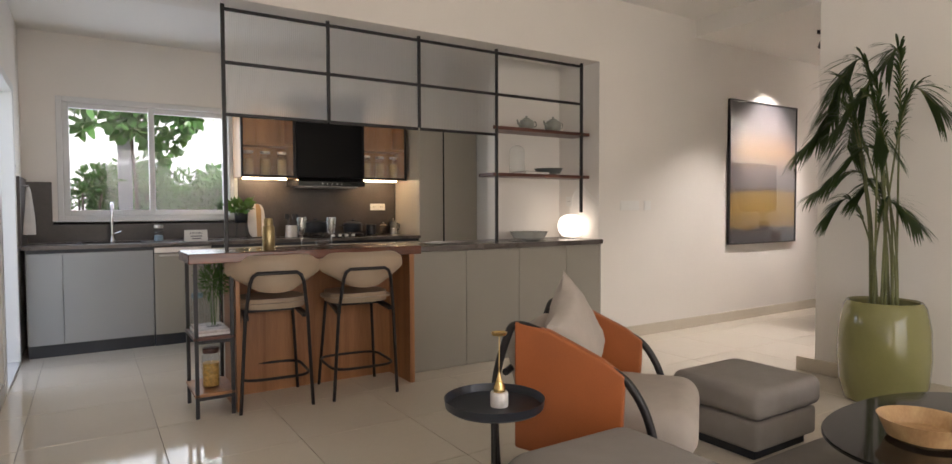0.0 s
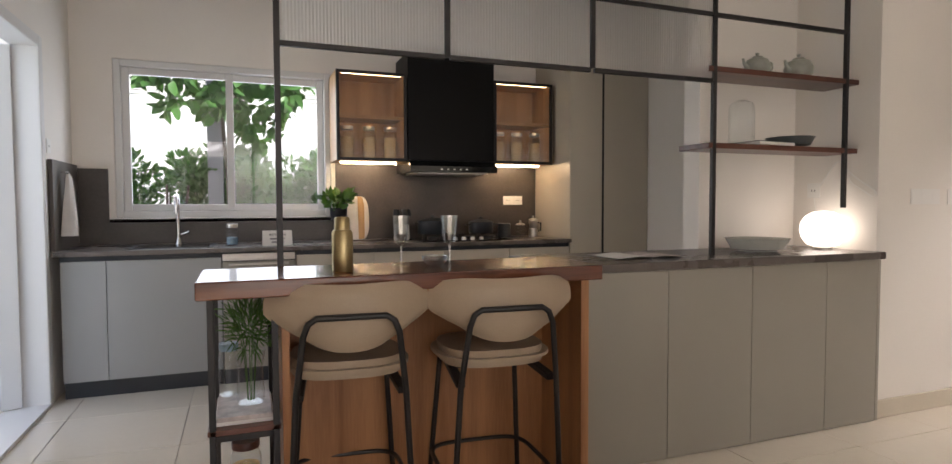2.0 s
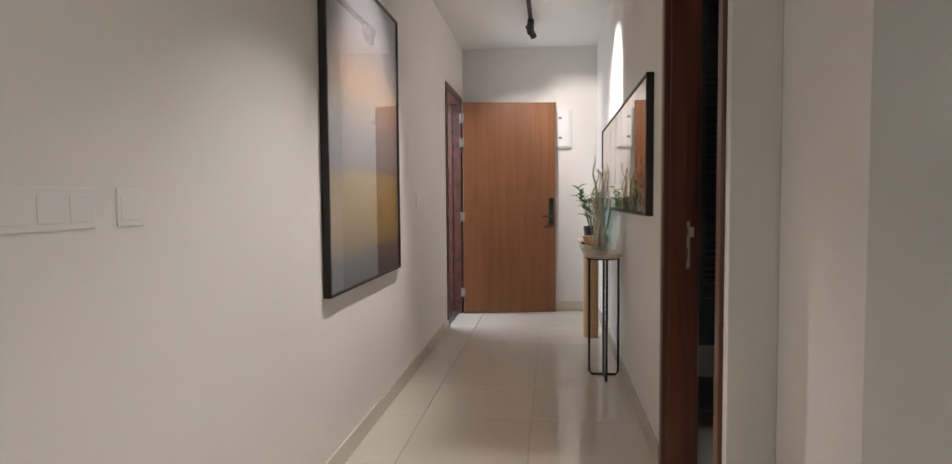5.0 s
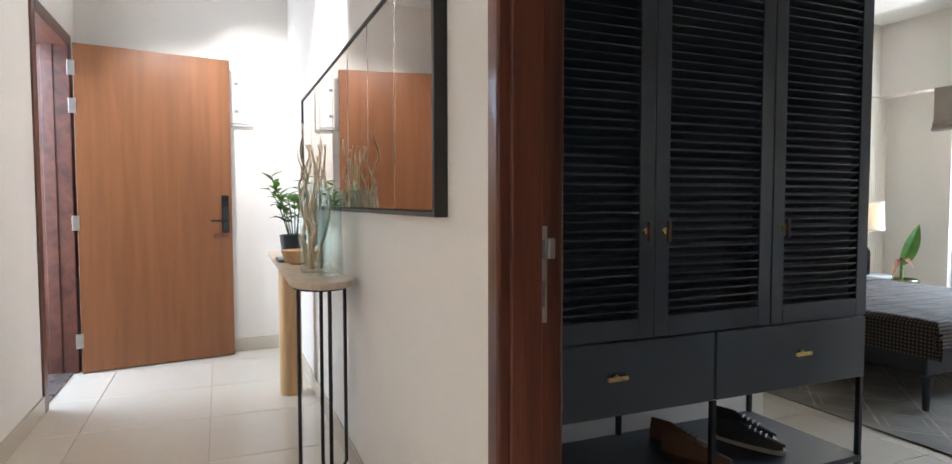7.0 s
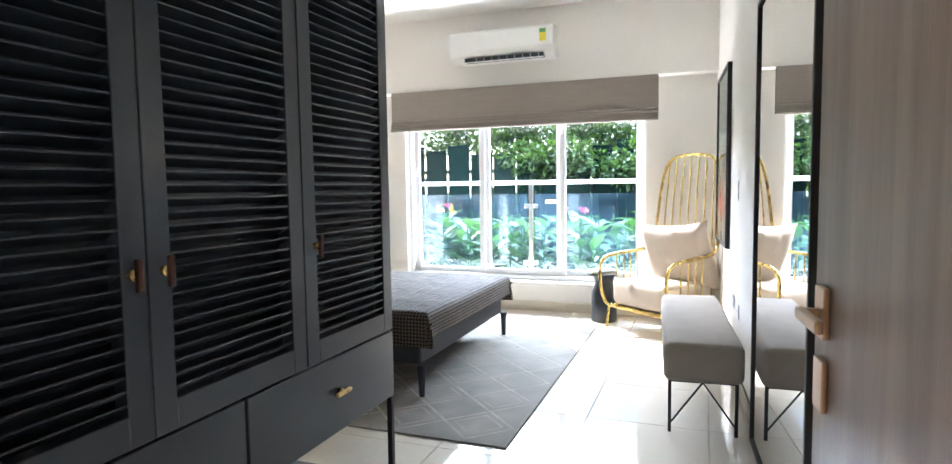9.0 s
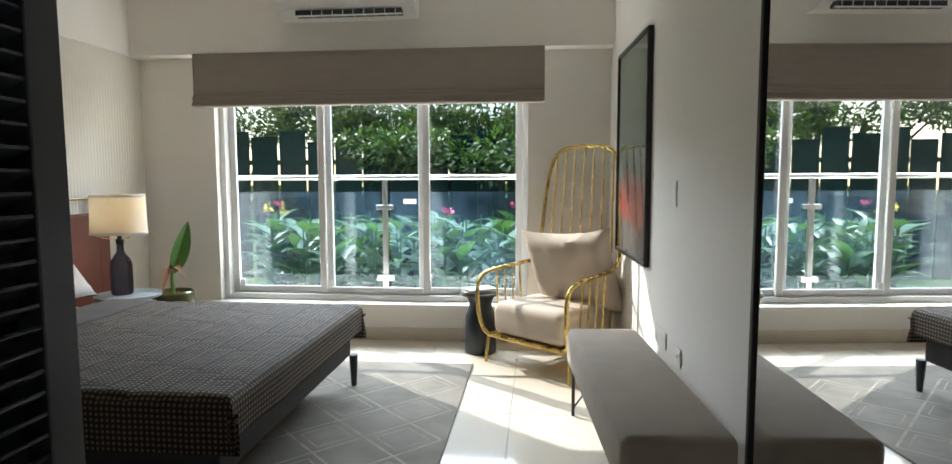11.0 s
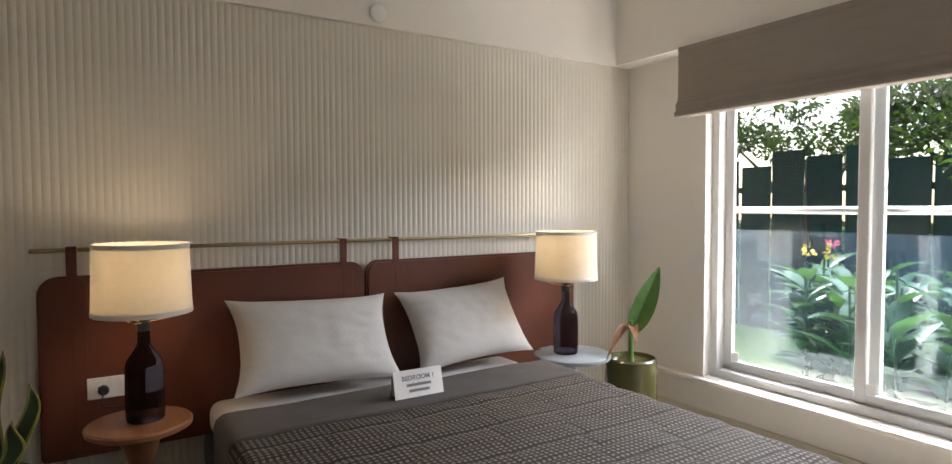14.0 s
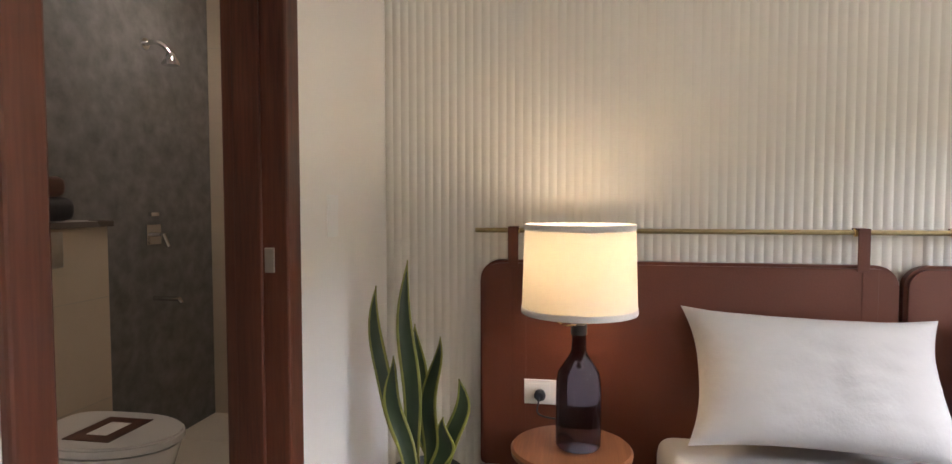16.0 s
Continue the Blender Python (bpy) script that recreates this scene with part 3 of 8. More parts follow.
def tent_sign(x, y, z, w, h, rz, title, label, tilt=14):
    """A folded white card that stands on its own, with a title and two lines."""
    root = thing("tent_sign", label, "sign", pose(x, y, z, 0, 0, rz))
    for s in (1, -1):
        b = box((-w / 2, -0.0008, 0), (w / 2, 0.0008, h))
        b.transform(pose(0, -s * h * math.sin(radians(tilt)), 0, -s * tilt))
        part("panel", b, M["paper"], root)
    face = pose(0, -h * math.sin(radians(tilt)), 0, 90 - tilt) @ Matrix.Translation((0, 0, 0.0022))
    text_mesh(title, h * 0.24, M["ink"], "title", root, face @ Matrix.Translation((0, h * 0.70, 0)), 0.0006)
    for k, ww in ((0.45, 0.5), (0.24, 0.42)):
        b = box((-w * ww / 2, h * k - h * 0.05, 0), (w * ww / 2, h * k + h * 0.05, 0.0006))
        b.transform(face)
        part("text_line", b, M["ink"], root)
    return root


tent_sign(1.235, 6.33, 0.893, 0.19, 0.105, 4, "KITCHEN", "folded white card sign reading KITCHEN on the worktop")


def scatter_leaves(n, center, radius, size, mat, seed, squash=1.0, curl=0.5, width=0.5, up=0.3, shell=0.0, seg=3):
    """Many single leaves about a centre, in one mesh."""
    rnd = random.Random(seed)
    verts, faces = [], []
    for _ in range(n):
        d = Vector((rnd.gauss(0, 1), rnd.gauss(0, 1), rnd.gauss(0, 1))).normalized()
        rr = (shell + (1 - shell) * rnd.random() ** 0.5)
        p = Vector(center) + Vector((d.x * radius[0], d.y * radius[1], d.z * radius[2])) * rr
        way = (d + Vector((rnd.gauss(0, 0.5), rnd.gauss(0, 0.5), up + rnd.gauss(0, 0.4)))).normalized()
        side = way.cross(Vector((rnd.gauss(0, 1), rnd.gauss(0, 1), rnd.gauss(0, 1)))).normalized()
        nrm = side.cross(way)
        L = size * rnd.uniform(0.6, 1.25)
        W = L * width
        base = len(verts)
        for i in range(seg + 1):
            t = i / seg
            w = W / 2 * math.sin(math.pi * min(0.97, 0.08 + t * 0.9))
            c = p + way * L * t - nrm * curl * L * t * t * 0.4
            verts += [c - side * w + nrm * w * 0.25, c, c + side * w + nrm * w * 0.25]
        for i in range(seg):
            a = base + 3 * i
            faces += [(a, a + 1, a + 4, a + 3), (a + 1, a + 2, a + 5, a + 4)]
    return verts, faces


def mesh_from(name, verts, faces, mat, parent=None, label="", smooth=True):
    me = bpy.data.meshes.new(name)
    me.from_pydata([tuple(v) for v in verts], [], faces)
    me.materials.append(mat)
    if smooth:
        me.polygons.foreach_set("use_smooth", [True] * len(me.polygons))
    me.update()
    ob = new(name, me)
    if parent is not None:
        ob.parent = parent
    if label:
        ob["label"] = label
    return ob


# potted plant on a wire stand
pp = thing("potted_plant", "small green leafy plant in a black pot on a wire stand", "plant", pose(1.70, 6.70, 0.893))
part("pot", lathe([(0, 0.155), (0.045, 0.155), (0.06, 0.18), (0.065, 0.25), (0.055, 0.25), (0.05, 0.235), (0, 0.235)], 24), M["black_paint"], pp, smooth=True)
st = bmesh.new()
for k in range(4):
    a = math.pi / 2 * k + 0.5
    tube([(0.075 * math.cos(a), 0.075 * math.sin(a), 0.001), (0.05 * math.cos(a), 0.05 * math.sin(a), 0.155)], 0.0025, 6, bm=st)
tube([(0.062 * math.cos(2 * math.pi * k / 20), 0.062 * math.sin(2 * math.pi * k / 20), 0.158) for k in range(20)], 0.0025, 6, closed=True, bm=st)
part("stand", st, M["black_metal"], pp, "black wire stand")
v, f = scatter_leaves(70, (0, 0, 0.31), (0.11, 0.10, 0.07), 0.075, None, 4, curl=0.7, width=0.7)
mesh_from("foliage", v, f, M["leafgreen"], pp)

cb = thing("chopping_board", "white marble and wood chopping board leaning on the wall", "chopping board", pose(1.86, 6.765, 0.894, -7, 0, 0))
part("board", slab(superellipse(0.085, 0.17, 3.2, 36), 0, 0.015, 0.003), M["marble"], cb)
cb.children[0].data.transform(pose(0, 0, 0.17, 90))
b = slab([(0.0, -0.168), (0.045, -0.163), (0.05, 0.1), (0.035, 0.163), (0.0, 0.169)], 0, 0.004)
b.transform(pose(0.0, -0.016, 0.17, 90))
part("wood_inlay", b, M["light_wood"], cb, "brown timber stripe")
uh = thing("utensil_holder", "white ceramic pot holding black cooking utensils", "utensil holder", pose(2.17, 6.62, 0.893))
part("pot", lathe([(0, 0), (0.055, 0), (0.062, 0.01), (0.056, 0.12), (0.05, 0.12), (0.05, 0.03), (0, 0.03)], 28), M["ceramic_w"], uh, smooth=True)
for k, (dx, dy) in enumerate(((-0.04, 0.01), (0.03, 0.02), (0.0, -0.03), (0.045, -0.02), (-0.02, 0.03))):
    b = tube([(dx * 0.3, dy * 0.3, 0.04), (dx, dy, 0.19)], 0.004, 6)
    join(b, slab(superellipse(0.018, 0.03, 2.3, 14), -0.003, 0.003), pose(dx * 1.2, dy * 1.2, 0.21, 75, 0, 40 * k))
    part("utensil", b, M["black_paint"], uh)

hob = thing("gas_hob", "black glass gas hob with cast iron pan supports", "hob", pose(2.60, 6.52, 0.893))
part("glass_top", box((-0.36, -0.25, 0), (0.36, 0.25, 0.008), 0.003), M["black_gloss"], hob)
for bx in (-0.2, 0.05, 0.26):
    part("burner", lathe([(0, 0.008), (0.05, 0.008), (0.045, 0.022), (0.03, 0.028), (0, 0.028)], 20, (bx, 0.02 if bx != 0.05 else -0.06, 0)), M["black_metal"], hob, smooth=True)
    b = bmesh.new()
    cy = 0.02 if bx != 0.05 else -0.06
    for a in range(4):
        c, s = math.cos(a * math.pi / 2 + 0.4), math.sin(a * math.pi / 2 + 0.4)
        tube([(bx + 0.1 * c, cy + 0.1 * s, 0.008), (bx + 0.1 * c, cy + 0.1 * s, 0.04), (bx + 0.03 * c, cy + 0.03 * s, 0.042)], 0.006, 6, bm=b)
    part("pan_support", b, M["black_metal"], hob)
for k in range(4):
    part("knob", lathe([(0, 0.008), (0.018, 0.008), (0.016, 0.028), (0, 0.028)], 16, (-0.1 + 0.07 * k, -0.21, 0)), M["steel"], hob, smooth=True)


def cooking_pot(x, y, z, r, h, label):
    root = thing("cooking_pot", label, "pot", pose(x, y, z))
    part("body", lathe([(0, 0), (r * 0.94, 0), (r, 0.01), (r, h), (r * 0.96, h), (0, h - 0.002)], 28), M["black_paint"], root, smooth=True)
    part("lid", lathe([(r * 1.0, h), (r * 0.98, h + 0.006), (r * 0.5, h + 0.022), (0.012, h + 0.026), (0.016, h + 0.04), (0.014, h + 0.046), (0, h + 0.048)], 28), M["black_paint"], root, smooth=True)
    for s in (1, -1):
        part("handle", tube([(s * r * 0.98, -0.03, h * 0.8), (s * (r + 0.03), -0.02, h * 0.82), (s * (r + 0.03), 0.02, h * 0.82), (s * r * 0.98, 0.03, h * 0.8)], 0.006, 6), M["black_paint"], root)


cooking_pot(2.42, 6.62, 0.935, 0.12, 0.10, "black lidded cooking pot on the hob")
cooking_pot(2.82, 6.60, 0.935, 0.10, 0.085, "smaller black lidded cooking pot on the hob")
cn = thing("canister", "dark cylindrical canister beside the hob", "canister", pose(3.07, 6.70, 0.893))
part("body", lathe([(0, 0), (0.055, 0), (0.055, 0.11), (0.05, 0.115), (0, 0.115)], 24), M["black_paint"], cn, smooth=True)
for k, (xx, hh) in enumerate(((3.21, 0.10), (3.33, 0.14))):
    pm = thing("moka_pot" if k else "french_press", "small steel coffee maker with a black handle on the worktop", "coffee maker", pose(xx, 6.68, 0.893))
    part("body", lathe([(0, 0), (0.04, 0), (0.04, hh * 0.45), (0.03, hh * 0.5), (0.042, hh * 0.95), (0, hh)], 16), M["steel"] if k else M["jar_glass"], pm, smooth=True)
    part("lid", lathe([(0.042, hh), (0.03, hh + 0.012), (0.008, hh + 0.016), (0.01, hh + 0.035), (0, hh + 0.037)], 16), M["steel"], pm, smooth=True)
    part("handle", tube([(0.04, 0, hh * 0.85), (0.075, 0, hh * 0.8), (0.07, 0, hh * 0.35), (0.04, 0, hh * 0.3)], 0.006, 6), M["black_paint"], pm)


def socket(x, y, z, w, h, rz, label, holes=1, mat="white"):
    root = thing("wall_socket", label, "socket", pose(x, y, z, 0, 0, rz))
    part("plate", box((-w / 2, -0.004, -h / 2), (w / 2, 0, h / 2), 0.0015), M[mat], root)
    for k in range(holes):
        cx = -w / 2 + w * (k + 0.5) / holes
        part("module", box((cx - w / holes * 0.38, -0.0054, -h * 0.34), (cx + w / holes * 0.38, -0.0042, h * 0.34), 0.0005, 1), M[mat], root)
        for q in (-1, 1) if "switch" not in label else ():
            part("slot", box((cx + q * 0.010 - 0.003, -0.0064, -0.006), (cx + q * 0.010 + 0.003, -0.0056, 0.006)), M["ink"], root)
    return root


socket(3.21, 6.838, 1.20, 0.18, 0.075, 0, "white double wall socket on the dark backsplash", 2)

# wall cabinets with fluted glass doors


def ribbed(x0, x1, z0, z1, y, pitch, depth):
    """A vertical fluted sheet facing -y."""
    n = max(2, int((x1 - x0) / pitch))
    verts, faces = [], []
    sub = 4
    for i in range(n * sub + 1):
        t = (i % sub) / sub
        yy = y - depth * math.sin(math.pi * t)
        x = x0 + (x1 - x0) * i / (n * sub)
        verts += [(x, yy, z0), (x, yy, z1)]
        if i:
            a = 2 * i
            faces.append((a - 2, a, a + 1, a - 1))
    return verts, faces




def fluted_glass(name, color, rough):
    """A fluted sheet that blurs what lies behind it."""
    m = bpy.data.materials.new(name)
    m.use_nodes = True
    n, l = m.node_tree.nodes, m.node_tree.links
    n.remove(n["Principled BSDF"])
    rf, gl, mx = n.new("ShaderNodeBsdfRefraction"), n.new("ShaderNodeBsdfGlossy"), n.new("ShaderNodeMixShader")
    rf.inputs["Color"].default_value, rf.inputs["Roughness"].default_value, rf.inputs["IOR"].default_value = (*color, 1), rough, 1.06
    gl.inputs["Roughness"].default_value = 0.15
    mx.inputs["Fac"].default_value = 0.09
    l.new(rf.outputs["BSDF"], mx.inputs[1])
    l.new(gl.outputs["BSDF"], mx.inputs[2])
    l.new(mx.outputs["Shader"], n["Material Output"].inputs["Surface"])
    return m


M["ribbed_glass"] = fluted_glass("fluted_glass", (0.88, 0.84, 0.78), 0.16)


def wall_cabinet(x0, x1, z0, z1, y0, label):
    root = thing("wall_cabinet", label, "wall cabinet")
    t = 0.016
    part("back", box((x0, 6.83, z0), (x1, 6.838, z1)), M["cab_wood"], root)
    part("side", box((x0, y0 + 0.02, z0), (x0 + t, 6.83, z1)), M["cab_wood"], root)
    part("side", box((x1 - t, y0 + 0.02, z0), (x1, 6.83, z1)), M["cab_wood"], root)
    part("bottom", box((x0 + t, y0 + 0.02, z0), (x1 - t, 6.83, z0 + t)), M["cab_wood"], root)
    part("top", box((x0 + t, y0 + 0.02, z1 - t), (x1 - t, 6.83, z1)), M["cab_wood"], root)
    part("shelf", box((x0 + t, y0 + 0.03, (z0 + z1) / 2 - 0.01), (x1 - t, 6.83, (z0 + z1) / 2 + 0.008)), M["cab_wood"], root)
    for zl in (z1 - t - 0.0055, (z0 + z1) / 2 - 0.0155):
        part("inner_light", box((x0 + 0.04, y0 + 0.034, zl), (x1 - 0.04, y0 + 0.046, zl + 0.005)), M["inner_strip"], root, "warm light strip behind the front edge")
    part("shelf_lip", box((x0 + t, y0 + 0.026, (z0 + z1) / 2 - 0.018), (x1 - t, y0 + 0.0295, (z0 + z1) / 2 + 0.008)), M["cab_wood"], root)
    door = part("door", box((x0, y0, z0), (x0 + 0.022, y0 + 0.02, z1), 0.002, 1), M["black_metal"], root, "black framed fluted glass door")
    for lo, hi in (((x1 - 0.022, y0, z0), (x1, y0 + 0.02, z1)), ((x0 + 0.022, y0, z0), (x1 - 0.022, y0 + 0.02, z0 + 0.022)), ((x0 + 0.022, y0, z1 - 0.022), (x1 - 0.022, y0 + 0.02, z1))):
        part("door_rail", box(lo, hi, 0.002, 1), M["black_metal"], door)
    v, f = ribbed(x0 + 0.022, x1 - 0.022, z0 + 0.022, z1 - 0.022, y0 + 0.012, 0.014, 0.003)
    g = mesh_from("glass", v, f, M["ribbed_glass"], door)
    g.visible_shadow = False
    return root


for x0, x1 in ((1.66, 2.18), (2.885, 3.40)):
    wall_cabinet(x0, x1, 1.49, 2.14, 6.47, "open-lit wooden wall cabinet with black framed fluted glass door")
    n = 3
    for k in range(n):
        jar("storage_jar", x0 + (x1 - x0) * (k + 0.6) / (n + 0.2), 6.62, 1.507, 0.05, 0.22, "tall glass jar of dry food inside the wall cabinet", M["steel"], M["grain"], 0.75)
    sl = thing("cabinet_light", "warm light strip under the wall cabinet", "light strip")
    part("diffuser", box((x0 + 0.05, 6.62, 1.476), (x1 - 0.05, 6.64, 1.488)), M["strip"], sl)
    part("holder", box((x0 + 0.04, 6.61, 1.488), (x1 - 0.04, 6.65, 1.49)), M["steel"], sl)

M["hood_black"] = material("hood_black", (0.006, 0.006, 0.006), 0.32, var=0.1, scale=5, spec=0.18)
hd = thing("cooker_hood", "black glass cooker hood between the wall cabinets", "cooker hood")
part("chimney", box((2.185, 6.46, 1.50), (2.88, 6.836, 2.30), 0.004), M["hood_black"], hd)
b = bmesh.new()
pts = [(6.40, 1.41), (6.836, 1.41), (6.836, 1.498), (6.46, 1.498), (6.40, 1.455)]
fa = b.faces.new([b.verts.new((2.185, y, z)) for y, z in pts])
r = bmesh.ops.extrude_face_region(b, geom=[fa])
bmesh.ops.translate(b, vec=(0.695, 0, 0), verts=[q for q in r["geom"] if isinstance(q, bmesh.types.BMVert)])
bmesh.ops.recalc_face_normals(b, faces=b.faces[:])
part("canopy", b, M["black_gloss"], hd)
part("trim", box((2.25, 6.42, 1.398), (2.81, 6.80, 1.409), 0.003), M["steel"], hd)
for k in range(5):
    part("button", box((2.42 + 0.05 * k, 6.3975, 1.428), (2.435 + 0.05 * k, 6.40, 1.436)), M["steel"], hd)

tc = thing("tall_cabinet", "tall pale grey-green handleless cabinet beside the counter", "tall cabinet")
part("body", box((3.435, 6.26, 0.10), (4.170, 6.84, 2.66)), M["pale_lam"], tc)
part("kick_board", box((3.44, 6.28, 0), (4.18, 6.30, 0.10)), M["black_paint"], tc)
for a, c in ((3.436, 3.728), (3.745, 4.169)):
    part("door", box((a, 6.238, 0.105), (c, 6.259, 2.655), 0.0015, 1), M["pale_lam"], tc)
part("profile", box((3.729, 6.235, 0.105), (3.744, 6.259, 2.655)), M["black_metal"], tc, "black vertical handle profile")
for z, k in ((2.36, 0),):
    part("joint", box((3.436, 6.2375, 2.36), (3.727, 6.238, 2.363)), M["ink"], tc)

# island and breakfast bar
isl = thing("island_cabinet", "grey-green laminate island base with flush panels", "island")
part("body", box((2.272, 4.262, 0), (4.173, 4.795, 0.868)), M["island_lam"], isl)
for a, c in zip((2.272, 2.80, 3.29, 3.78, 4.15), (2.80, 3.29, 3.78, 4.15, 4.173)):
    part("panel", box((a + 0.0015, 4.24, 0.004), (c - 0.0015, 4.261, 0.866), 0.0012, 1), M["island_lam"], isl)
tagged(put(box((2.262, 4.215, 0.870), (4.174, 4.798, 0.908), 0.004), "island_worktop", M["stone"]), "dark brown-grey stone worktop on the island", "worktop")

bar = thing("breakfast_bar", "polished reddish wood breakfast bar with light wood panels", "breakfast bar")
part("top", box((0.875, 4.00, 0.875), (2.30, 4.42, 0.932), 0.005), M["bar_wood"], bar)
part("back_panel", box((1.125, 4.385, 0.0), (2.27, 4.41, 0.874)), M["panel_wood"], bar)
part("side_panel", box((2.235, 4.05, 0.0), (2.27, 4.384, 0.874), 0.002), M["panel_wood"], bar)
part("end_panel", box((1.125, 4.05, 0.0), (1.15, 4.384, 0.874), 0.002), M["panel_wood"], bar)
rack = thing("shelf_rack", "black metal end rack with two wooden shelves under the bar", "shelf rack")
for xx in (0.915, 1.105):
    for yy in (4.055, 4.395):
        part("post", box((xx - 0.01, yy - 0.01, 0), (xx + 0.01, yy + 0.01, 0.874), 0.001, 1), M["black_metal"], rack)
for zz in (0.10, 0.42):
    part("shelf", box((0.90, 4.045, zz + 0.02), (1.12, 4.405, zz + 0.038), 0.002), M["panel_wood"] if zz < 0.3 else M["shelf_wood"], rack)
    part("rail", box((0.925, 4.047, zz), (1.095, 4.063, zz + 0.018)), M["black_metal"], rack)
    part("rail", box((0.925, 4.387, zz), (1.095, 4.403, zz + 0.018)), M["black_metal"], rack)
jar("storage_jar", 1.01, 4.20, 0.139, 0.05, 0.20, "glass jar of pasta with a dark wooden lid on the rack", M["shelf_wood"], M["pasta"], 0.7)
M["bookcover"] = material("book_cover", (0.52, 0.46, 0.44), 0.5, var=0.35, scale=18)
bk = thing("magazine_stack", "two printed magazines lying on the rack shelf", "magazines")
part("magazine", box((0.92, 4.08, 0.459), (1.10, 4.36, 0.474), 0.002), M["paper"], bk)
part("magazine", box((0.925, 4.07, 0.4745), (1.095, 4.345, 0.490), 0.002), M["bookcover"], bk)
vs = thing("glass_vase", "clear glass vase with green dill sprigs on the magazines", "vase", pose(1.03, 4.20, 0.491))
part("glass", lathe([(0, 0.002), (0.042, 0.002), (0.046, 0.02), (0.04, 0.12), (0.05, 0.18)], 24), M["jar_glass"], vs, smooth=True)
stb = bmesh.new()
rnd = random.Random(5)
for k in range(9):
    a = rnd.uniform(0, 6.28)
    tube([(0.01 * math.cos(a), 0.01 * math.sin(a), 0.01), (0.02 * math.cos(a), 0.02 * math.sin(a), 0.18), (0.05 * math.cos(a), 0.05 * math.sin(a), 0.30)], 0.0018, 5, bm=stb)
part("stems", stb, M["leafgreen"], vs)
v, f = scatter_leaves(420, (0, 0, 0.27), (0.085, 0.085, 0.10), 0.05, None, 6, curl=0.2, width=0.12, up=0.5)
mesh_from("foliage", v, f, M["leafgreen"], vs)
jar("bottle", 0.96, 4.32, 0.491, 0.035, 0.16, "clear glass bottle with a blue cap on the rack", M["blue_fill"], category="bottle")

# things on the bar
fl = thing("brass_bottle", "brushed brass insulated bottle on the bar", "bottle", pose(1.335, 4.13, 0.933))
part("body", lathe([(0, 0), (0.034, 0), (0.036, 0.004), (0.036, 0.135), (0.03, 0.145), (0, 0.146)], 28), M["antique_brass"], fl, smooth=True)
part("cap", lathe([(0.026, 0.146), (0.026, 0.185), (0.022, 0.19), (0, 0.19)], 24), M["antique_brass"], fl, smooth=True)
for gx, gy in ((1.58, 4.28), (1.755, 4.22)):
    g = thing("wine_glass", "ribbed clear stemmed glass on the bar", "glass", pose(gx, gy, 0.933), group="glasses on the bar")
    part("bowl", lathe([(0.004, 0.075), (0.02, 0.085), (0.027, 0.12), (0.033, 0.19), (0.031, 0.19), (0.024, 0.12), (0.0, 0.09)], 12), M["crystal"], g)
    part("stem", lathe([(0.032, 0), (0.030, 0.003), (0.005, 0.008), (0.004, 0.075)], 16), M["crystal"], g, smooth=True)
bo = thing("glass_bowl", "small frosted glass bowl on the bar", "bowl", pose(1.69, 4.20, 0.933))
part("bowl", lathe([(0, 0.002), (0.025, 0.002), (0.045, 0.02), (0.05, 0.04), (0.047, 0.04), (0.04, 0.02), (0, 0.008)], 24), M["crystal"], bo, smooth=True)

# bar stools
M["tan_leather"] = material("tan_leather", (0.40, 0.31, 0.22), 0.42, var=0.08, scale=5, bump=0.08, bump_scale=180)


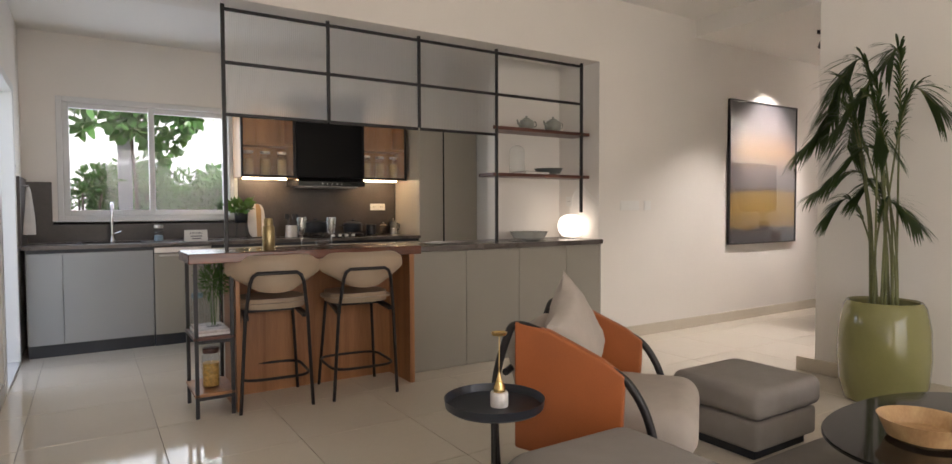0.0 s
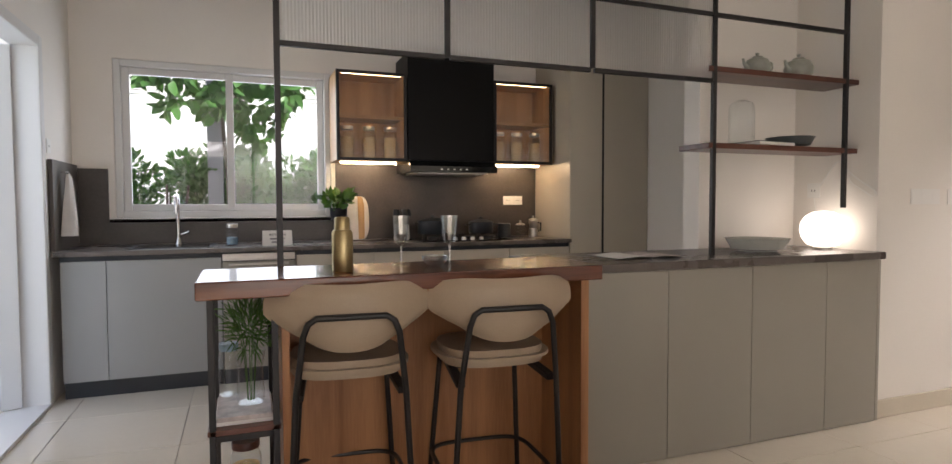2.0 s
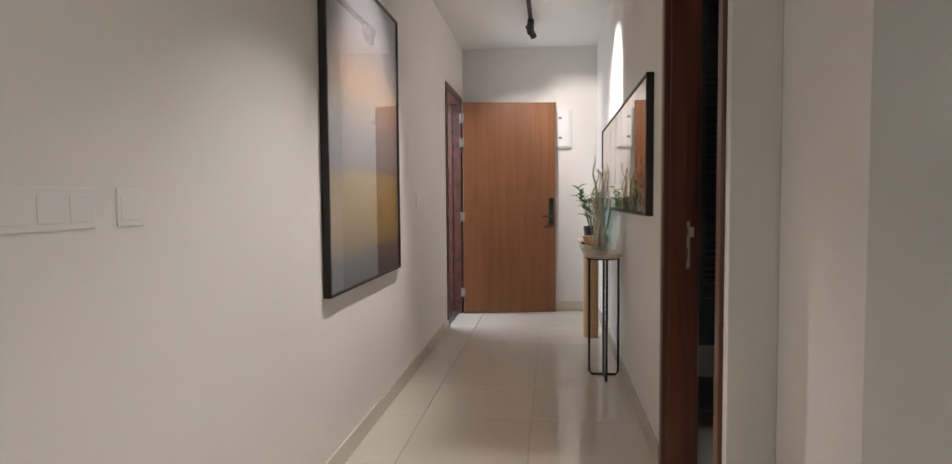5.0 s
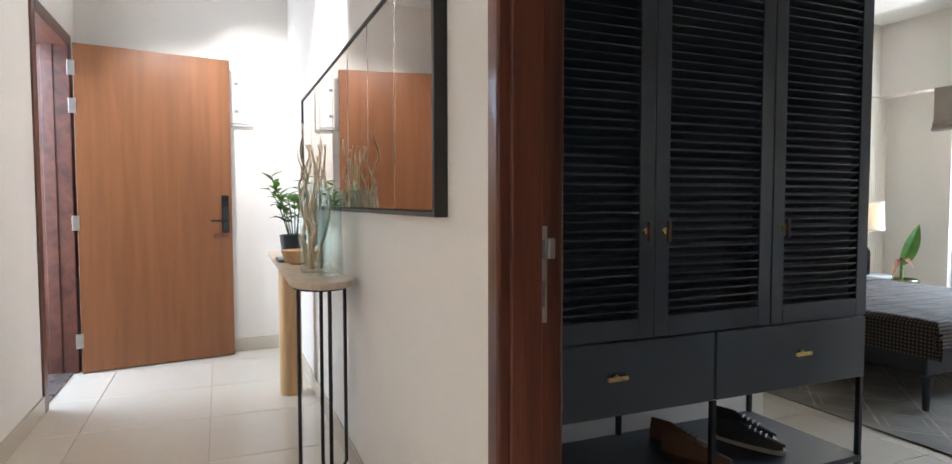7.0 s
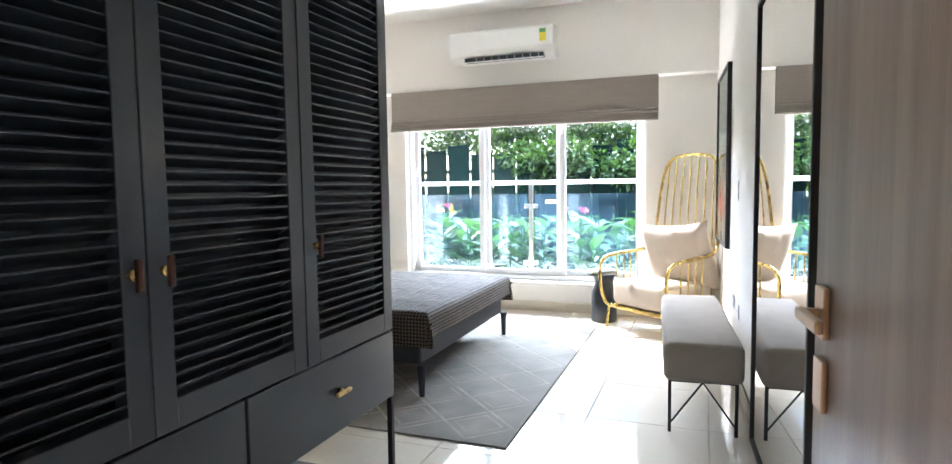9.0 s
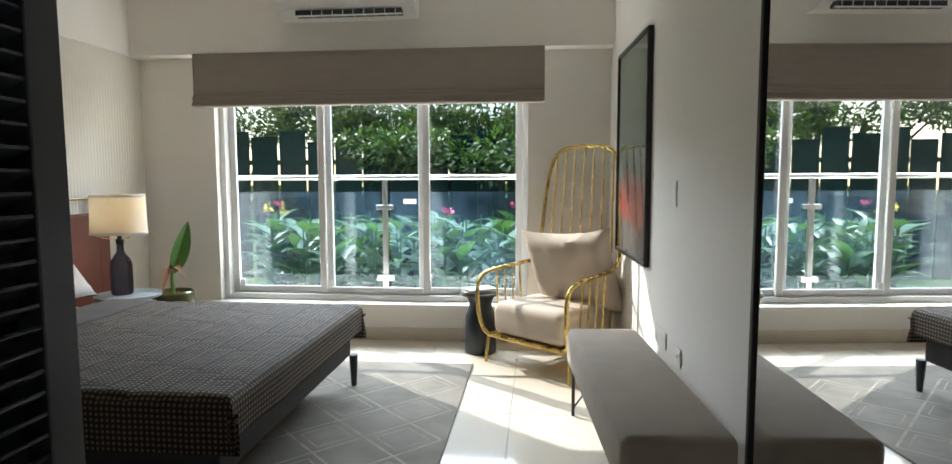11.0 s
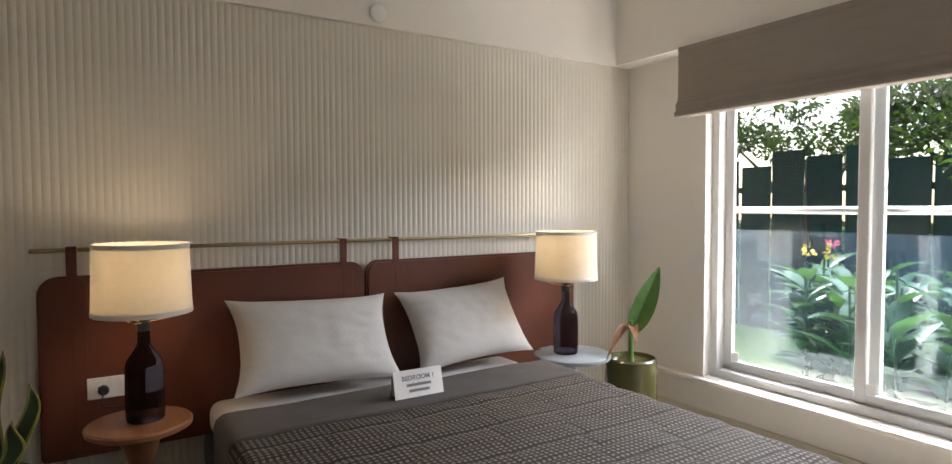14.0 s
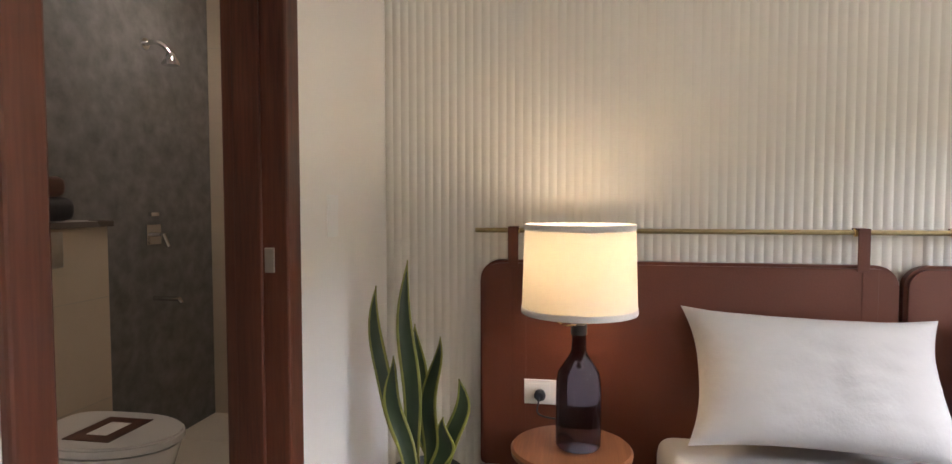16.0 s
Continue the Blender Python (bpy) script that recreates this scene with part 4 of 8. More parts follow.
def bar_stool(x, y, rz):
    root = thing("bar_stool", "tan leather bar stool with black metal frame at the bar", "bar stool", pose(x, y, 0, 0, 0, rz), group="stools at the breakfast bar")
    # origin under the seat; the back is towards -y
    w = 0.205
    seat = slab(superellipse(0.215, 0.20, 2.8, 40), 0.588, 0.648, 0.024)
    part("seat", seat, M["tan_leather"], root, smooth=True)
    # curved back pad
    b = bmesh.new()
    nx, nz, rows = 20, 8, {}
    for side in (0, 1):
        for i in range(nx + 1):
            for j in range(nz + 1):
                u, q = 2 * i / nx - 1, 2 * j / nz - 1
                half = 0.272 * (1 - 0.05 * max(0, q) ** 4 - 0.26 * max(0, -q) ** 1.5)
                zz = 0.815 + (0.105 * q * (1 - 0.22 * abs(u) ** 5) - 0.010 * q * (1 - u * u) if q > 0 else 0.125 * q * (1 - 0.55 * abs(u) ** 2.6))
                ed = max(abs(u), abs(q)) ** 6
                yy = -0.235 + 0.085 * u * u + (0.018 if side else -0.018) * (1 - ed)
                rows[side, i, j] = b.verts.new((half * u * (1 - 0.10 * abs(q) ** 6), yy, zz))
        for i in range(nx):
            for j in range(nz):
                q4 = [rows[side, i, j], rows[side, i + 1, j], rows[side, i + 1, j + 1], rows[side, i, j + 1]]
                b.faces.new(q4 if side == 0 else q4[::-1])
    bmesh.ops.remove_doubles(b, verts=b.verts[:], dist=0.0006)
    part("backrest", b, M["tan_leather"], root, smooth=True)
    r = 0.0105
    # rear frame: two legs rising into a loop behind the back pad
    loop = [(-0.205, -0.215, 0), (-0.175, -0.235, 0.55), (-0.15, -0.262, 0.755)] + [(-0.135, -0.264, 0.793), (-0.11, -0.265, 0.810), (0.11, -0.265, 0.810), (0.135, -0.264, 0.793)] + [(0.15, -0.262, 0.755), (0.175, -0.235, 0.55), (0.205, -0.215, 0)]
    part("rear_frame", tube(loop, r, 10), M["black_metal"], root, smooth=True)
    for s in (1, -1):
        part("front_leg", tube([(s * 0.155, 0.14, 0.595), (s * 0.195, 0.20, 0.0)], r, 10), M["black_metal"], root, smooth=True)
        b = box((-0.016, -0.19, -0.012), (0.016, 0.17, 0.012), 0.004)
        b.transform(pose(s * 0.155, -0.02, 0.565, 6, 0, s * 4))
        part("seat_bracket", b, M["black_metal"], root)
    b = box((-0.16, -0.012, 0.55), (0.16, 0.012, 0.585), 0.003)
    part("cross_bar", b, M["black_metal"], root)
    ring = [(0.20 * cx, -0.005 + 0.205 * cy, 0.185) for cx, cy in superellipse(1, 1, 4.5, 40)]
    part("foot_ring", tube(ring, 0.0085, 8, closed=True), M["black_metal"], root, smooth=True)
    return root


bar_stool(1.355, 4.19, -5)
bar_stool(1.885, 4.145, -4)

# hanging black metal screen with fluted glass
M["screen_glass"] = fluted_glass("screen_fluted_glass", (0.93, 0.90, 0.86), 0.62)
_sn, _sl = M["screen_glass"].node_tree.nodes, M["screen_glass"].node_tree.links
_st, _sm, _sd = _sn.new("ShaderNodeBsdfTranslucent"), _sn.new("ShaderNodeMixShader"), _sn["Material Output"].inputs["Surface"].links[0].from_socket
_st.inputs["Color"].default_value = (0.92, 0.89, 0.84, 1)
_sm.inputs["Fac"].default_value = 0.4
_sl.new(_sd, _sm.inputs[1])
_sl.new(_st.outputs["BSDF"], _sm.inputs[2])
_sl.new(_sm.outputs["Shader"], _sn["Material Output"].inputs["Surface"])
fr = thing("metal_screen", "black metal frame screen with fluted glass hung over the island", "screen")
YF = 4.40
POSTS = ((1.145, 0.932), (1.81, 1.765), (2.495, 1.775), (3.185, 0.908), (4.085, 1.14))
for px, z0 in POSTS:
    part("post", box((px - 0.011, YF - 0.011, z0), (px + 0.011, YF + 0.011, 2.44), 0.0015, 1), M["black_metal"], fr)
for z in (2.41, 2.085, 1.765):
    for (a, _), (c, _) in zip(POSTS, POSTS[1:]):
        if z < 1.8 and a > 3:
            continue
        part("rail", box((a + 0.011, YF - 0.010, z - 0.010), (c - 0.011, YF + 0.010, z + 0.010), 0.0015, 1), M["black_metal"], fr)
for (a, _), (c, _) in zip(POSTS[:3], POSTS[1:4]):
    for z0, z1 in ((1.776, 2.074), (2.096, 2.399)):
        v, f = ribbed(a + 0.012, c - 0.012, z0, z1, YF, 0.013, 0.0035)
        g = mesh_from("glass", v, f, M["screen_glass"], fr)
        g.visible_shadow = False
tagged(put(box((3.15, 4.39, 1.437), (4.174, 4.61, 1.464), 0.003), "wall_shelf", M["shelf_wood"], smooth=False), "dark reddish wooden shelf hung on the metal screen", "shelf")
tagged(put(box((3.15, 4.39, 1.81), (4.174, 4.61, 1.837), 0.003), "wall_shelf", M["shelf_wood"]), "dark reddish wooden shelf hung on the metal screen", "shelf")


def teapot(x, y, z, s, rz, label):
    root = thing("teapot", label, "teapot", pose(x, y, z, 0, 0, rz))
    part("body", lathe([(0, 0), (0.05 * s, 0), (0.075 * s, 0.03 * s), (0.078 * s, 0.06 * s), (0.06 * s, 0.095 * s), (0.035 * s, 0.105 * s)], 28), M["ceramic_g"], root, smooth=True)
    part("lid", lathe([(0.04 * s, 0.103 * s), (0.03 * s, 0.115 * s), (0.008 * s, 0.12 * s), (0.012 * s, 0.135 * s), (0, 0.14 * s)], 20), M["ceramic_g"], root, smooth=True)
    part("spout", tube(smooth_line([(-0.07 * s, 0, 0.04 * s), (-0.10 * s, 0, 0.06 * s), (-0.115 * s, 0, 0.095 * s)], 4), 0.014 * s, 10, taper=0.007 * s), M["ceramic_g"], root, smooth=True)
    part("handle", tube(smooth_line([(0.068 * s, 0, 0.08 * s), (0.115 * s, 0, 0.085 * s), (0.12 * s, 0, 0.045 * s), (0.072 * s, 0, 0.03 * s)], 5), 0.006 * s, 8), M["ceramic_g"], root, smooth=True)


teapot(3.56, 4.50, 1.838, 0.85, 0, "grey glazed ceramic teapot on the upper shelf")
teapot(3.84, 4.49, 1.838, 0.95, 5, "grey glazed ceramic teapot with a lid on the upper shelf")
cl = thing("glass_cloche", "tall clear glass dome jar on the lower shelf", "jar", pose(3.46, 4.50, 1.465))
part("dome", lathe([(0.062, 0.003), (0.065, 0.01), (0.065, 0.19), (0.055, 0.22), (0.03, 0.235), (0.0, 0.238)], 28), M["jar_glass"], cl, smooth=True)
nb = thing("notebook", "white book with a black spine on the lower shelf", "book", pose(3.60, 4.49, 1.465, 0, 0, 6))
part("page_block", box((-0.14, -0.09, 0.002), (0.13, 0.09, 0.017)), M["paper"], nb)
part("cover", box((-0.145, -0.093, 0.0175), (0.135, 0.093, 0.0205), 0.001, 1), M["black_paint"], nb)


def dish(name, x, y, z, r, h, mat, label, rim=0.01):
    root = thing(name, label, "bowl", pose(x, y, z))
    part("foot", lathe([(0, 0), (r * 0.55, 0), (r * 0.55, 0.008), (0, 0.008)], 32), mat, root, smooth=True)
    part("bowl", lathe([(r * 0.55, 0.006), (r * 0.8, 0.014), (r * 0.98, h), (r, h), (r * 0.94, h - 0.004), (r * 0.75, 0.026), (0, 0.018)], 44), mat, root, smooth=True)
    return root


dish("serving_bowl", 3.80, 4.50, 1.465, 0.125, 0.055, M["ceramic_dark"], "dark glazed shallow bowl on the lower shelf")
dish("serving_bowl", 3.60, 4.52, 0.909, 0.165, 0.07, M["ceramic_pale"], "pale green-grey glazed serving bowl on the island")
gl = thing("globe_lamp", "glowing white glass globe table lamp on the island", "table lamp", pose(4.048, 4.49, 0.909))
part("base", lathe([(0, 0), (0.05, 0), (0.05, 0.012), (0.045, 0.016), (0, 0.016)], 28), M["steel"], gl, smooth=True)
part("globe", lathe([(0.045, 0.014), (0.08, 0.026), (0.107, 0.062), (0.118, 0.105), (0.112, 0.15), (0.09, 0.185), (0.052, 0.207), (0.0, 0.214)], 36), M["globe"], gl, smooth=True)
part("cable", tube(smooth_line([(0.10, 0.05, 0.01), (0.125, 0.12, 0.05), (0.128, 0.17, 0.30), (0.134, 0.19, 0.33)], 6), 0.003, 6), M["white"], gl)
wire = tagged(put(tube(smooth_line([(4.12, 4.41, 1.42), (4.16, 4.45, 1.36), (4.168, 4.42, 1.28), (4.170, 4.36, 1.24), (4.168, 4.30, 1.20)], 6), 0.0025, 6), "cable", M["white"]), "thin white cable hanging from the shelf", "cable")
socket(4.175, 4.66, 1.24, 0.085, 0.085, -90, "white wall socket beside the globe lamp", 1)
mg = thing("open_magazine", "open magazine lying on the island worktop", "magazine", pose(2.82, 4.50, 0.909, 0, 0, -4))
for s in (-1, 1):
    b = bmesh.new()
    rows = []
    for i in range(7):
        t = i / 6
        rows.append([b.verts.new((s * 0.19 * t, yy, 0.002 + 0.014 * math.sin(math.pi * min(1, t * 1.1)) * (1 - t))) for yy in (-0.13, 0.13)])
    for a, c in zip(rows, rows[1:]):
        b.faces.new((a[0], c[0], c[1], a[1]))
    part("page", b, M["paper"] if s < 0 else M["bookcover"], mg, smooth=True)
wc_ = thing("wall_cable", "thin white cable running across the nook wall", "cable")
part("cable", tube(smooth_line([(4.169, 4.62, 1.26), (4.169, 4.56, 1.34), (4.169, 4.50, 1.40), (4.169, 4.44, 1.345), (4.169, 4.38, 1.295), (4.169, 4.30, 1.245), (4.169, 4.275, 1.215)], 5), 0.0032, 6), M["white"], wc_, smooth=True)
switch = socket(4.55, YC, 1.20, 0.24, 0.085, 0, "white switch plate on the corridor wall", 3)
socket(4.78, YC, 1.20, 0.09, 0.085, 0, "white small switch plate on the corridor wall", 1)
# tea towel on a hook
tw = thing("tea_towel", "white cloth tea towel hanging on a wall hook", "towel", pose(0.02, 6.42, 1.36))
b = bmesh.new()
rows = []
for i in range(15):
    z = -0.38 * i / 14
    sp = 0.018 + 0.05 * (i / 14) ** 0.7
    rows.append([b.verts.new((sp * math.cos(a) * (1 + 0.25 * math.sin(3 * a + i * 0.2)) * 0.6, sp * math.sin(a) * (1 + 0.3 * math.cos(2 * a)), z)) for a in [2 * math.pi * k / 16 for k in range(16)]])
for a, c in zip(rows, rows[1:]):
    for k in range(16):
        b.faces.new((a[k], a[(k + 1) % 16], c[(k + 1) % 16], c[k]))
M["linen"] = material("white_linen", (0.72, 0.70, 0.67), 0.85, var=0.06, scale=14, bump=0.25, bump_scale=220)
part("cloth", b, M["linen"], tw, smooth=True)
part("hook", tube([(-0.04, 0, 0.01), (0.0, 0, 0.012), (0.012, 0, -0.01)], 0.005, 8), M["chrome"], tw)
socket(-0.05, 6.30, 1.52, 0.085, 0.085, 90, "white wall socket above the stone splash panel", 1)


def framed_print(name, x, y0, y1, z0, z1, label, mat, matte, side=1):
    """A framed print on a wall across x, facing +x."""
    root = thing(name, label, "picture")
    t = 0.018
    x1 = x + 0.022 * side
    for lo, hi in (((x, y0, z0), (x1, y0 + t, z1)), ((x, y1 - t, z0), (x1, y1, z1)), ((x, y0 + t, z0), (x1, y1 - t, z0 + t)), ((x, y0 + t, z1 - t), (x1, y1 - t, z1))):
        part("frame_bar", box([min(p, q) for p, q in zip(lo, hi)], [max(p, q) for p, q in zip(lo, hi)], 0.002, 1), M["black_metal"], root)
    xm = x + 0.010 * side
    part("mount", box((min(x, xm), y0 + t, z0 + t), (max(x, xm), y1 - t, z1 - t)), M["paper"], root)
    xp = x + 0.0115 * side
    my, mz = (y1 - y0) * matte, (z1 - z0) * matte
    part("print", box((min(xm, xp), y0 + my, z0 + mz * 1.2), (max(xm, xp), y1 - my, z1 - mz)), mat, root)
    xg = x + 0.016 * side
    g = part("glass", box((min(xg, xg + 0.002), y0 + t, z0 + t), (max(xg, xg + 0.002), y1 - t, z1 - t)), M["glass"], root)
    g.visible_shadow = False
    return root


M["sketch"] = material("pale_print", (0.50, 0.47, 0.43), 0.8, var=0.5, scale=5)
framed_print("framed_print", XW, 3.87, 4.42, 1.475, 1.865, "black framed pale print with a wide mount", M["sketch"], 0.16)
framed_print("framed_print", XW, 3.87, 4.42, 1.025, 1.39, "black framed pale print with a wide mount", M["sketch"], 0.16)
socket(XW, 3.74, 1.16, 0.075, 0.10, 90, "white switch plate on the side wall", 1)

# ---- living room ----
M["orange_leather"] = material("orange_leather", (0.36, 0.105, 0.030), 0.45, var=0.10, scale=5, bump=0.08, bump_scale=160)
M["oat"] = material("oat_fabric", (0.44, 0.39, 0.34), 0.9, var=0.06, scale=12, bump=0.3, bump_scale=260)
M["grey_fabric"] = material("warm_grey_fabric", (0.28, 0.255, 0.235), 0.9, var=0.06, scale=12, bump=0.3, bump_scale=260)
ac_ = thing("armchair", "low armchair with orange leather sling arms and oat cushions", "armchair", pose(2.175, 2.225, 0, 0, 0, 37))
# local: the front is towards -y
for s in (-1, 1):
    x = s * 0.32
    fr_pts = [(x, 0.30, 0.0), (x, 0.32, 0.45), (x, 0.27, 0.68), (x, 0.225, 0.735), (x, 0.10, 0.70), (x, -0.10, 0.605), (x, -0.20, 0.53), (x, -0.27, 0.36), (x, -0.31, 0.0)]
    part("side_frame", tube(smooth_line(fr_pts, 6), 0.016, 10), M["black_metal"], ac_, smooth=True)
    b = bmesh.new()
    topl = [(0.235, 0.75), (0.10, 0.722), (-0.10, 0.627), (-0.175, 0.575)]
    botl = [(0.235, 0.27), (0.10, 0.25), (-0.10, 0.23), (-0.16, 0.22)]
    ra = [b.verts.new((x - s * 0.004, y, z)) for y, z in topl]
    rb = [b.verts.new((x - s * 0.004, y, z)) for y, z in botl]
    for k in range(3):
        b.faces.new((ra[k], ra[k + 1], rb[k + 1], rb[k]))
    o = part("sling_arm", b, M["orange_leather"], ac_, "orange leather sling panel")
    so = o.modifiers.new("thickness", "SOLIDIFY")
    so.thickness, so.offset = 0.045, 0
    bv = o.modifiers.new("round", "BEVEL")
    bv.width, bv.segments = 0.010, 3
part("seat", box((-0.29, -0.42, 0.26), (0.29, 0.22, 0.45), 0.08, 5), M["oat"], ac_, smooth=True)
b = box((-0.27, -0.05, -0.28), (0.27, 0.05, 0.09), 0.045, 4)
b.transform(pose(0, 0.24, 0.60, -12))
part("back", b, M["oat"], ac_, smooth=True)
part("rear_bar", tube([(-0.32, 0.275, 0.55), (0.32, 0.275, 0.55)], 0.014, 8), M["black_metal"], ac_)
part("front_bar", tube([(-0.32, -0.32, 0.24), (0.32, -0.32, 0.24)], 0.012, 8), M["black_metal"], ac_)
cuA = thing("cushion", "square oat linen cushion standing in the armchair", "cushion")
b = cushion(0.37, 0.37, 0.16, 0.45, 20, 0.010, 2, 0.12, 0.06)
b.transform(pose(0, 0, 0, 0, 0, 28))
b.transform(pose(2.165, 2.315, 0.635, 72, 0, 30))
part("cover", b, M["oat"], cuA, smooth=True)

ot = thing("ottoman", "warm grey upholstered square ottoman", "ottoman")
part("base", box((2.97, 1.99, 0.05), (3.47, 2.45, 0.19), 0.02, 3), M["grey_fabric"], ot, smooth=True)
part("cushion", box((2.95, 1.97, 0.195), (3.49, 2.47, 0.34), 0.045, 4), M["grey_fabric"], ot, smooth=True)
part("plinth", box((3.01, 2.03, 0.0), (3.43, 2.41, 0.05)), M["black_paint"], ot)

ctb = thing("coffee_table", "low oval black glass coffee table", "coffee table", pose(3.20, 1.27, 0))
part("top", slab(superellipse(0.62, 0.42, 2.3, 48), 0.315, 0.33, 0.004), M["black_gloss"], ctb)
part("base", slab(superellipse(0.34, 0.22, 2.3, 40), 0.0, 0.314), M["black_paint"], ctb, smooth=True)
dish("wooden_bowl", 2.96, 1.33, 0.331, 0.15, 0.08, M["light_wood"], "pale wooden bowl on the coffee table")
rg = thing("rug", "dark grey rug under the coffee table", "rug")
part("rug_body", box((2.62, 0.3, 0.0005), (4.55, 2.0, 0.010), 0.004), M["grey_fabric"], rg)

so_ = thing("sofa", "warm grey rounded sofa corner in the living room", "sofa")
part("seat", box((1.40, 1.10, 0.06), (1.98, 1.86, 0.46), 0.11, 5), M["grey_fabric"], so_, smooth=True)
part("foot", box((1.50, 1.10, 0.0), (2.0, 1.72, 0.06)), M["black_paint"], so_)

tt = thing("tray_table", "round black metal tray side table", "side table", pose(1.575, 2.065, 0))
part("tray", lathe([(0, 0.497), (0.158, 0.497), (0.168, 0.505), (0.172, 0.532), (0.168, 0.532), (0.160, 0.507), (0, 0.504)], 48), M["black_paint"], tt, smooth=True)
part("stem", lathe([(0.012, 0.012), (0.012, 0.497)], 16), M["black_metal"], tt, smooth=True)
part("foot", lathe([(0, 0), (0.13, 0), (0.13, 0.008), (0.02, 0.014), (0, 0.014)], 40), M["black_metal"], tt, smooth=True)
ob_ = thing("candle_holder", "white marble and brass candle holder on the tray", "candle holder", pose(1.585, 2.05, 0.505))
part("block", lathe([(0, 0), (0.030, 0), (0.031, 0.004), (0.031, 0.045), (0.028, 0.05), (0, 0.05)], 28), M["marble"], ob_, smooth=True)
part("cone", lathe([(0.020, 0.05), (0.021, 0.062), (0.012, 0.085), (0.006, 0.10), (0.003, 0.115)], 20), M["brass"], ob_, smooth=True)
part("rod", lathe([(0.0016, 0.11), (0.0016, 0.245)], 8), M["brass"], ob_)
part("dish", lathe([(0, 0.243), (0.024, 0.243), (0.028, 0.252), (0.026, 0.252), (0.022, 0.247), (0, 0.246)], 24), M["brass"], ob_, smooth=True)

# areca palm
pm = thing("potted_palm", "tall areca palm in a glossy olive-green barrel pot", "plant", pose(4.485, 2.14, 0))
M["pot_green"] = material("olive_green_glaze", (0.235, 0.225, 0.085), 0.16, var=0.06, scale=5, coat=0.4)
part("pot", lathe([(0, 0), (0.19, 0), (0.205, 0.01), (0.235, 0.12), (0.246, 0.28), (0.240, 0.45), (0.215, 0.58), (0.195, 0.61), (0.182, 0.60), (0.185, 0.57), (0, 0.55)], 56), M["pot_green"], pm, smooth=True)
part("soil", lathe([(0, 0.56), (0.184, 0.555)], 24), M["soil"], pm)
rnd = random.Random(11)
M["palm"] = material("palm_leaf", (0.022, 0.034, 0.013), 0.45, var=0.4, scale=7)
M["palm_stem"] = material("palm_stem", (0.13, 0.14, 0.045), 0.5, var=0.3, scale=10)
FR = [(-0.08, 0.60, 1.60, 0.24), (-0.10, 0.36, 1.90, 0.14), (-0.08, 0.50, 1.30, 0.16), (-0.05, 0.38, 1.16, 0.12), (0.02, -0.30, 1.82, 0.10), (0.0, 0.02, 2.14, 0.04),
      (-0.06, -0.22, 1.12, 0.14), (-0.30, 0.20, 1.72, 0.20), (-0.12, 0.28, 2.05, 0.12), (-0.25, -0.12, 1.55, 0.16), (-0.20, 0.30, 1.40, 0.22), (-0.02, 0.46, 1.74, 0.20), (-0.16, 0.12, 1.90, 0.10), (0.0, 0.22, 1.28, 0.10), (0.05, 0.30, 1.62, 0.12)]
for k, (tx, ty, tz, arch) in enumerate(FR):
    tx, ty, tz = 0.85 * tx, 0.85 * ty, 0.55 + 0.94 * (tz - 0.55)
    reach = math.hypot(tx, ty)
    d = Vector((tx, ty, 0)) / max(reach, 0.01)
    base = Vector((0.07 * math.cos(k * 2.4), 0.07 * math.sin(k * 2.4), 0.55))
    tip = Vector((tx, ty, tz))
    p1 = base + Vector((0, 0, (tz + arch - 0.55) * 0.5)) + d * reach * 0.10
    p2 = base + Vector((0, 0, tz + arch * 0.85 - 0.55)) + d * reach * 0.48
    ln = smooth_line([base, p1, p2, tip], 8)
    part("stalk", tube(ln, 0.008, 7, taper=0.0025), M["palm_stem"], pm, smooth=True)
    verts, faces = [], []
    n0 = int(len(ln) * 0.50)
    size = 0.205 if tz > 1.5 else 0.16
    for i in range(n0, len(ln) - 1):
        for sub in (0.0, 0.33, 0.67):
            p = ln[i].lerp(ln[i + 1], sub)
            tdir = (ln[i + 1] - ln[i]).normalized()
            u = (i - n0 + sub) / (len(ln) - n0)
            for s in (-1, 1):
                side = tdir.cross(Vector((0, 0, 1)))
                side = (side.normalized() if side.length > 0.05 else Vector((-d.y, d.x, 0))) * s
                L = size * (0.45 + 0.75 * math.sin(math.pi * min(1, 0.15 + 0.8 * u))) * rnd.uniform(0.8, 1.1)
                way = (side * 0.62 + tdir * 0.85 + Vector((0, 0, rnd.uniform(-0.05, 0.2)))).normalized()
                wd = way.cross(Vector((0, 0, 1))).normalized() * 0.0062
                b0 = len(verts)
                for q in range(5):
                    t = q / 4
                    c = p + way * L * t - Vector((0, 0, 0.50 * L * t * t))
                    w = wd * (math.sin(math.pi * min(0.97, 0.12 + 0.86 * t)))
                    for e in (c - w, c + w):
                        e.x = min(e.x, 0.235)
                        verts.append(e)
                for q in range(4):
                    faces.append((b0 + 2 * q, b0 + 2 * q + 1, b0 + 2 * q + 3, b0 + 2 * q + 2))
    mesh_from("frond", verts, faces, M["palm"], pm)

# ---- corridor ----


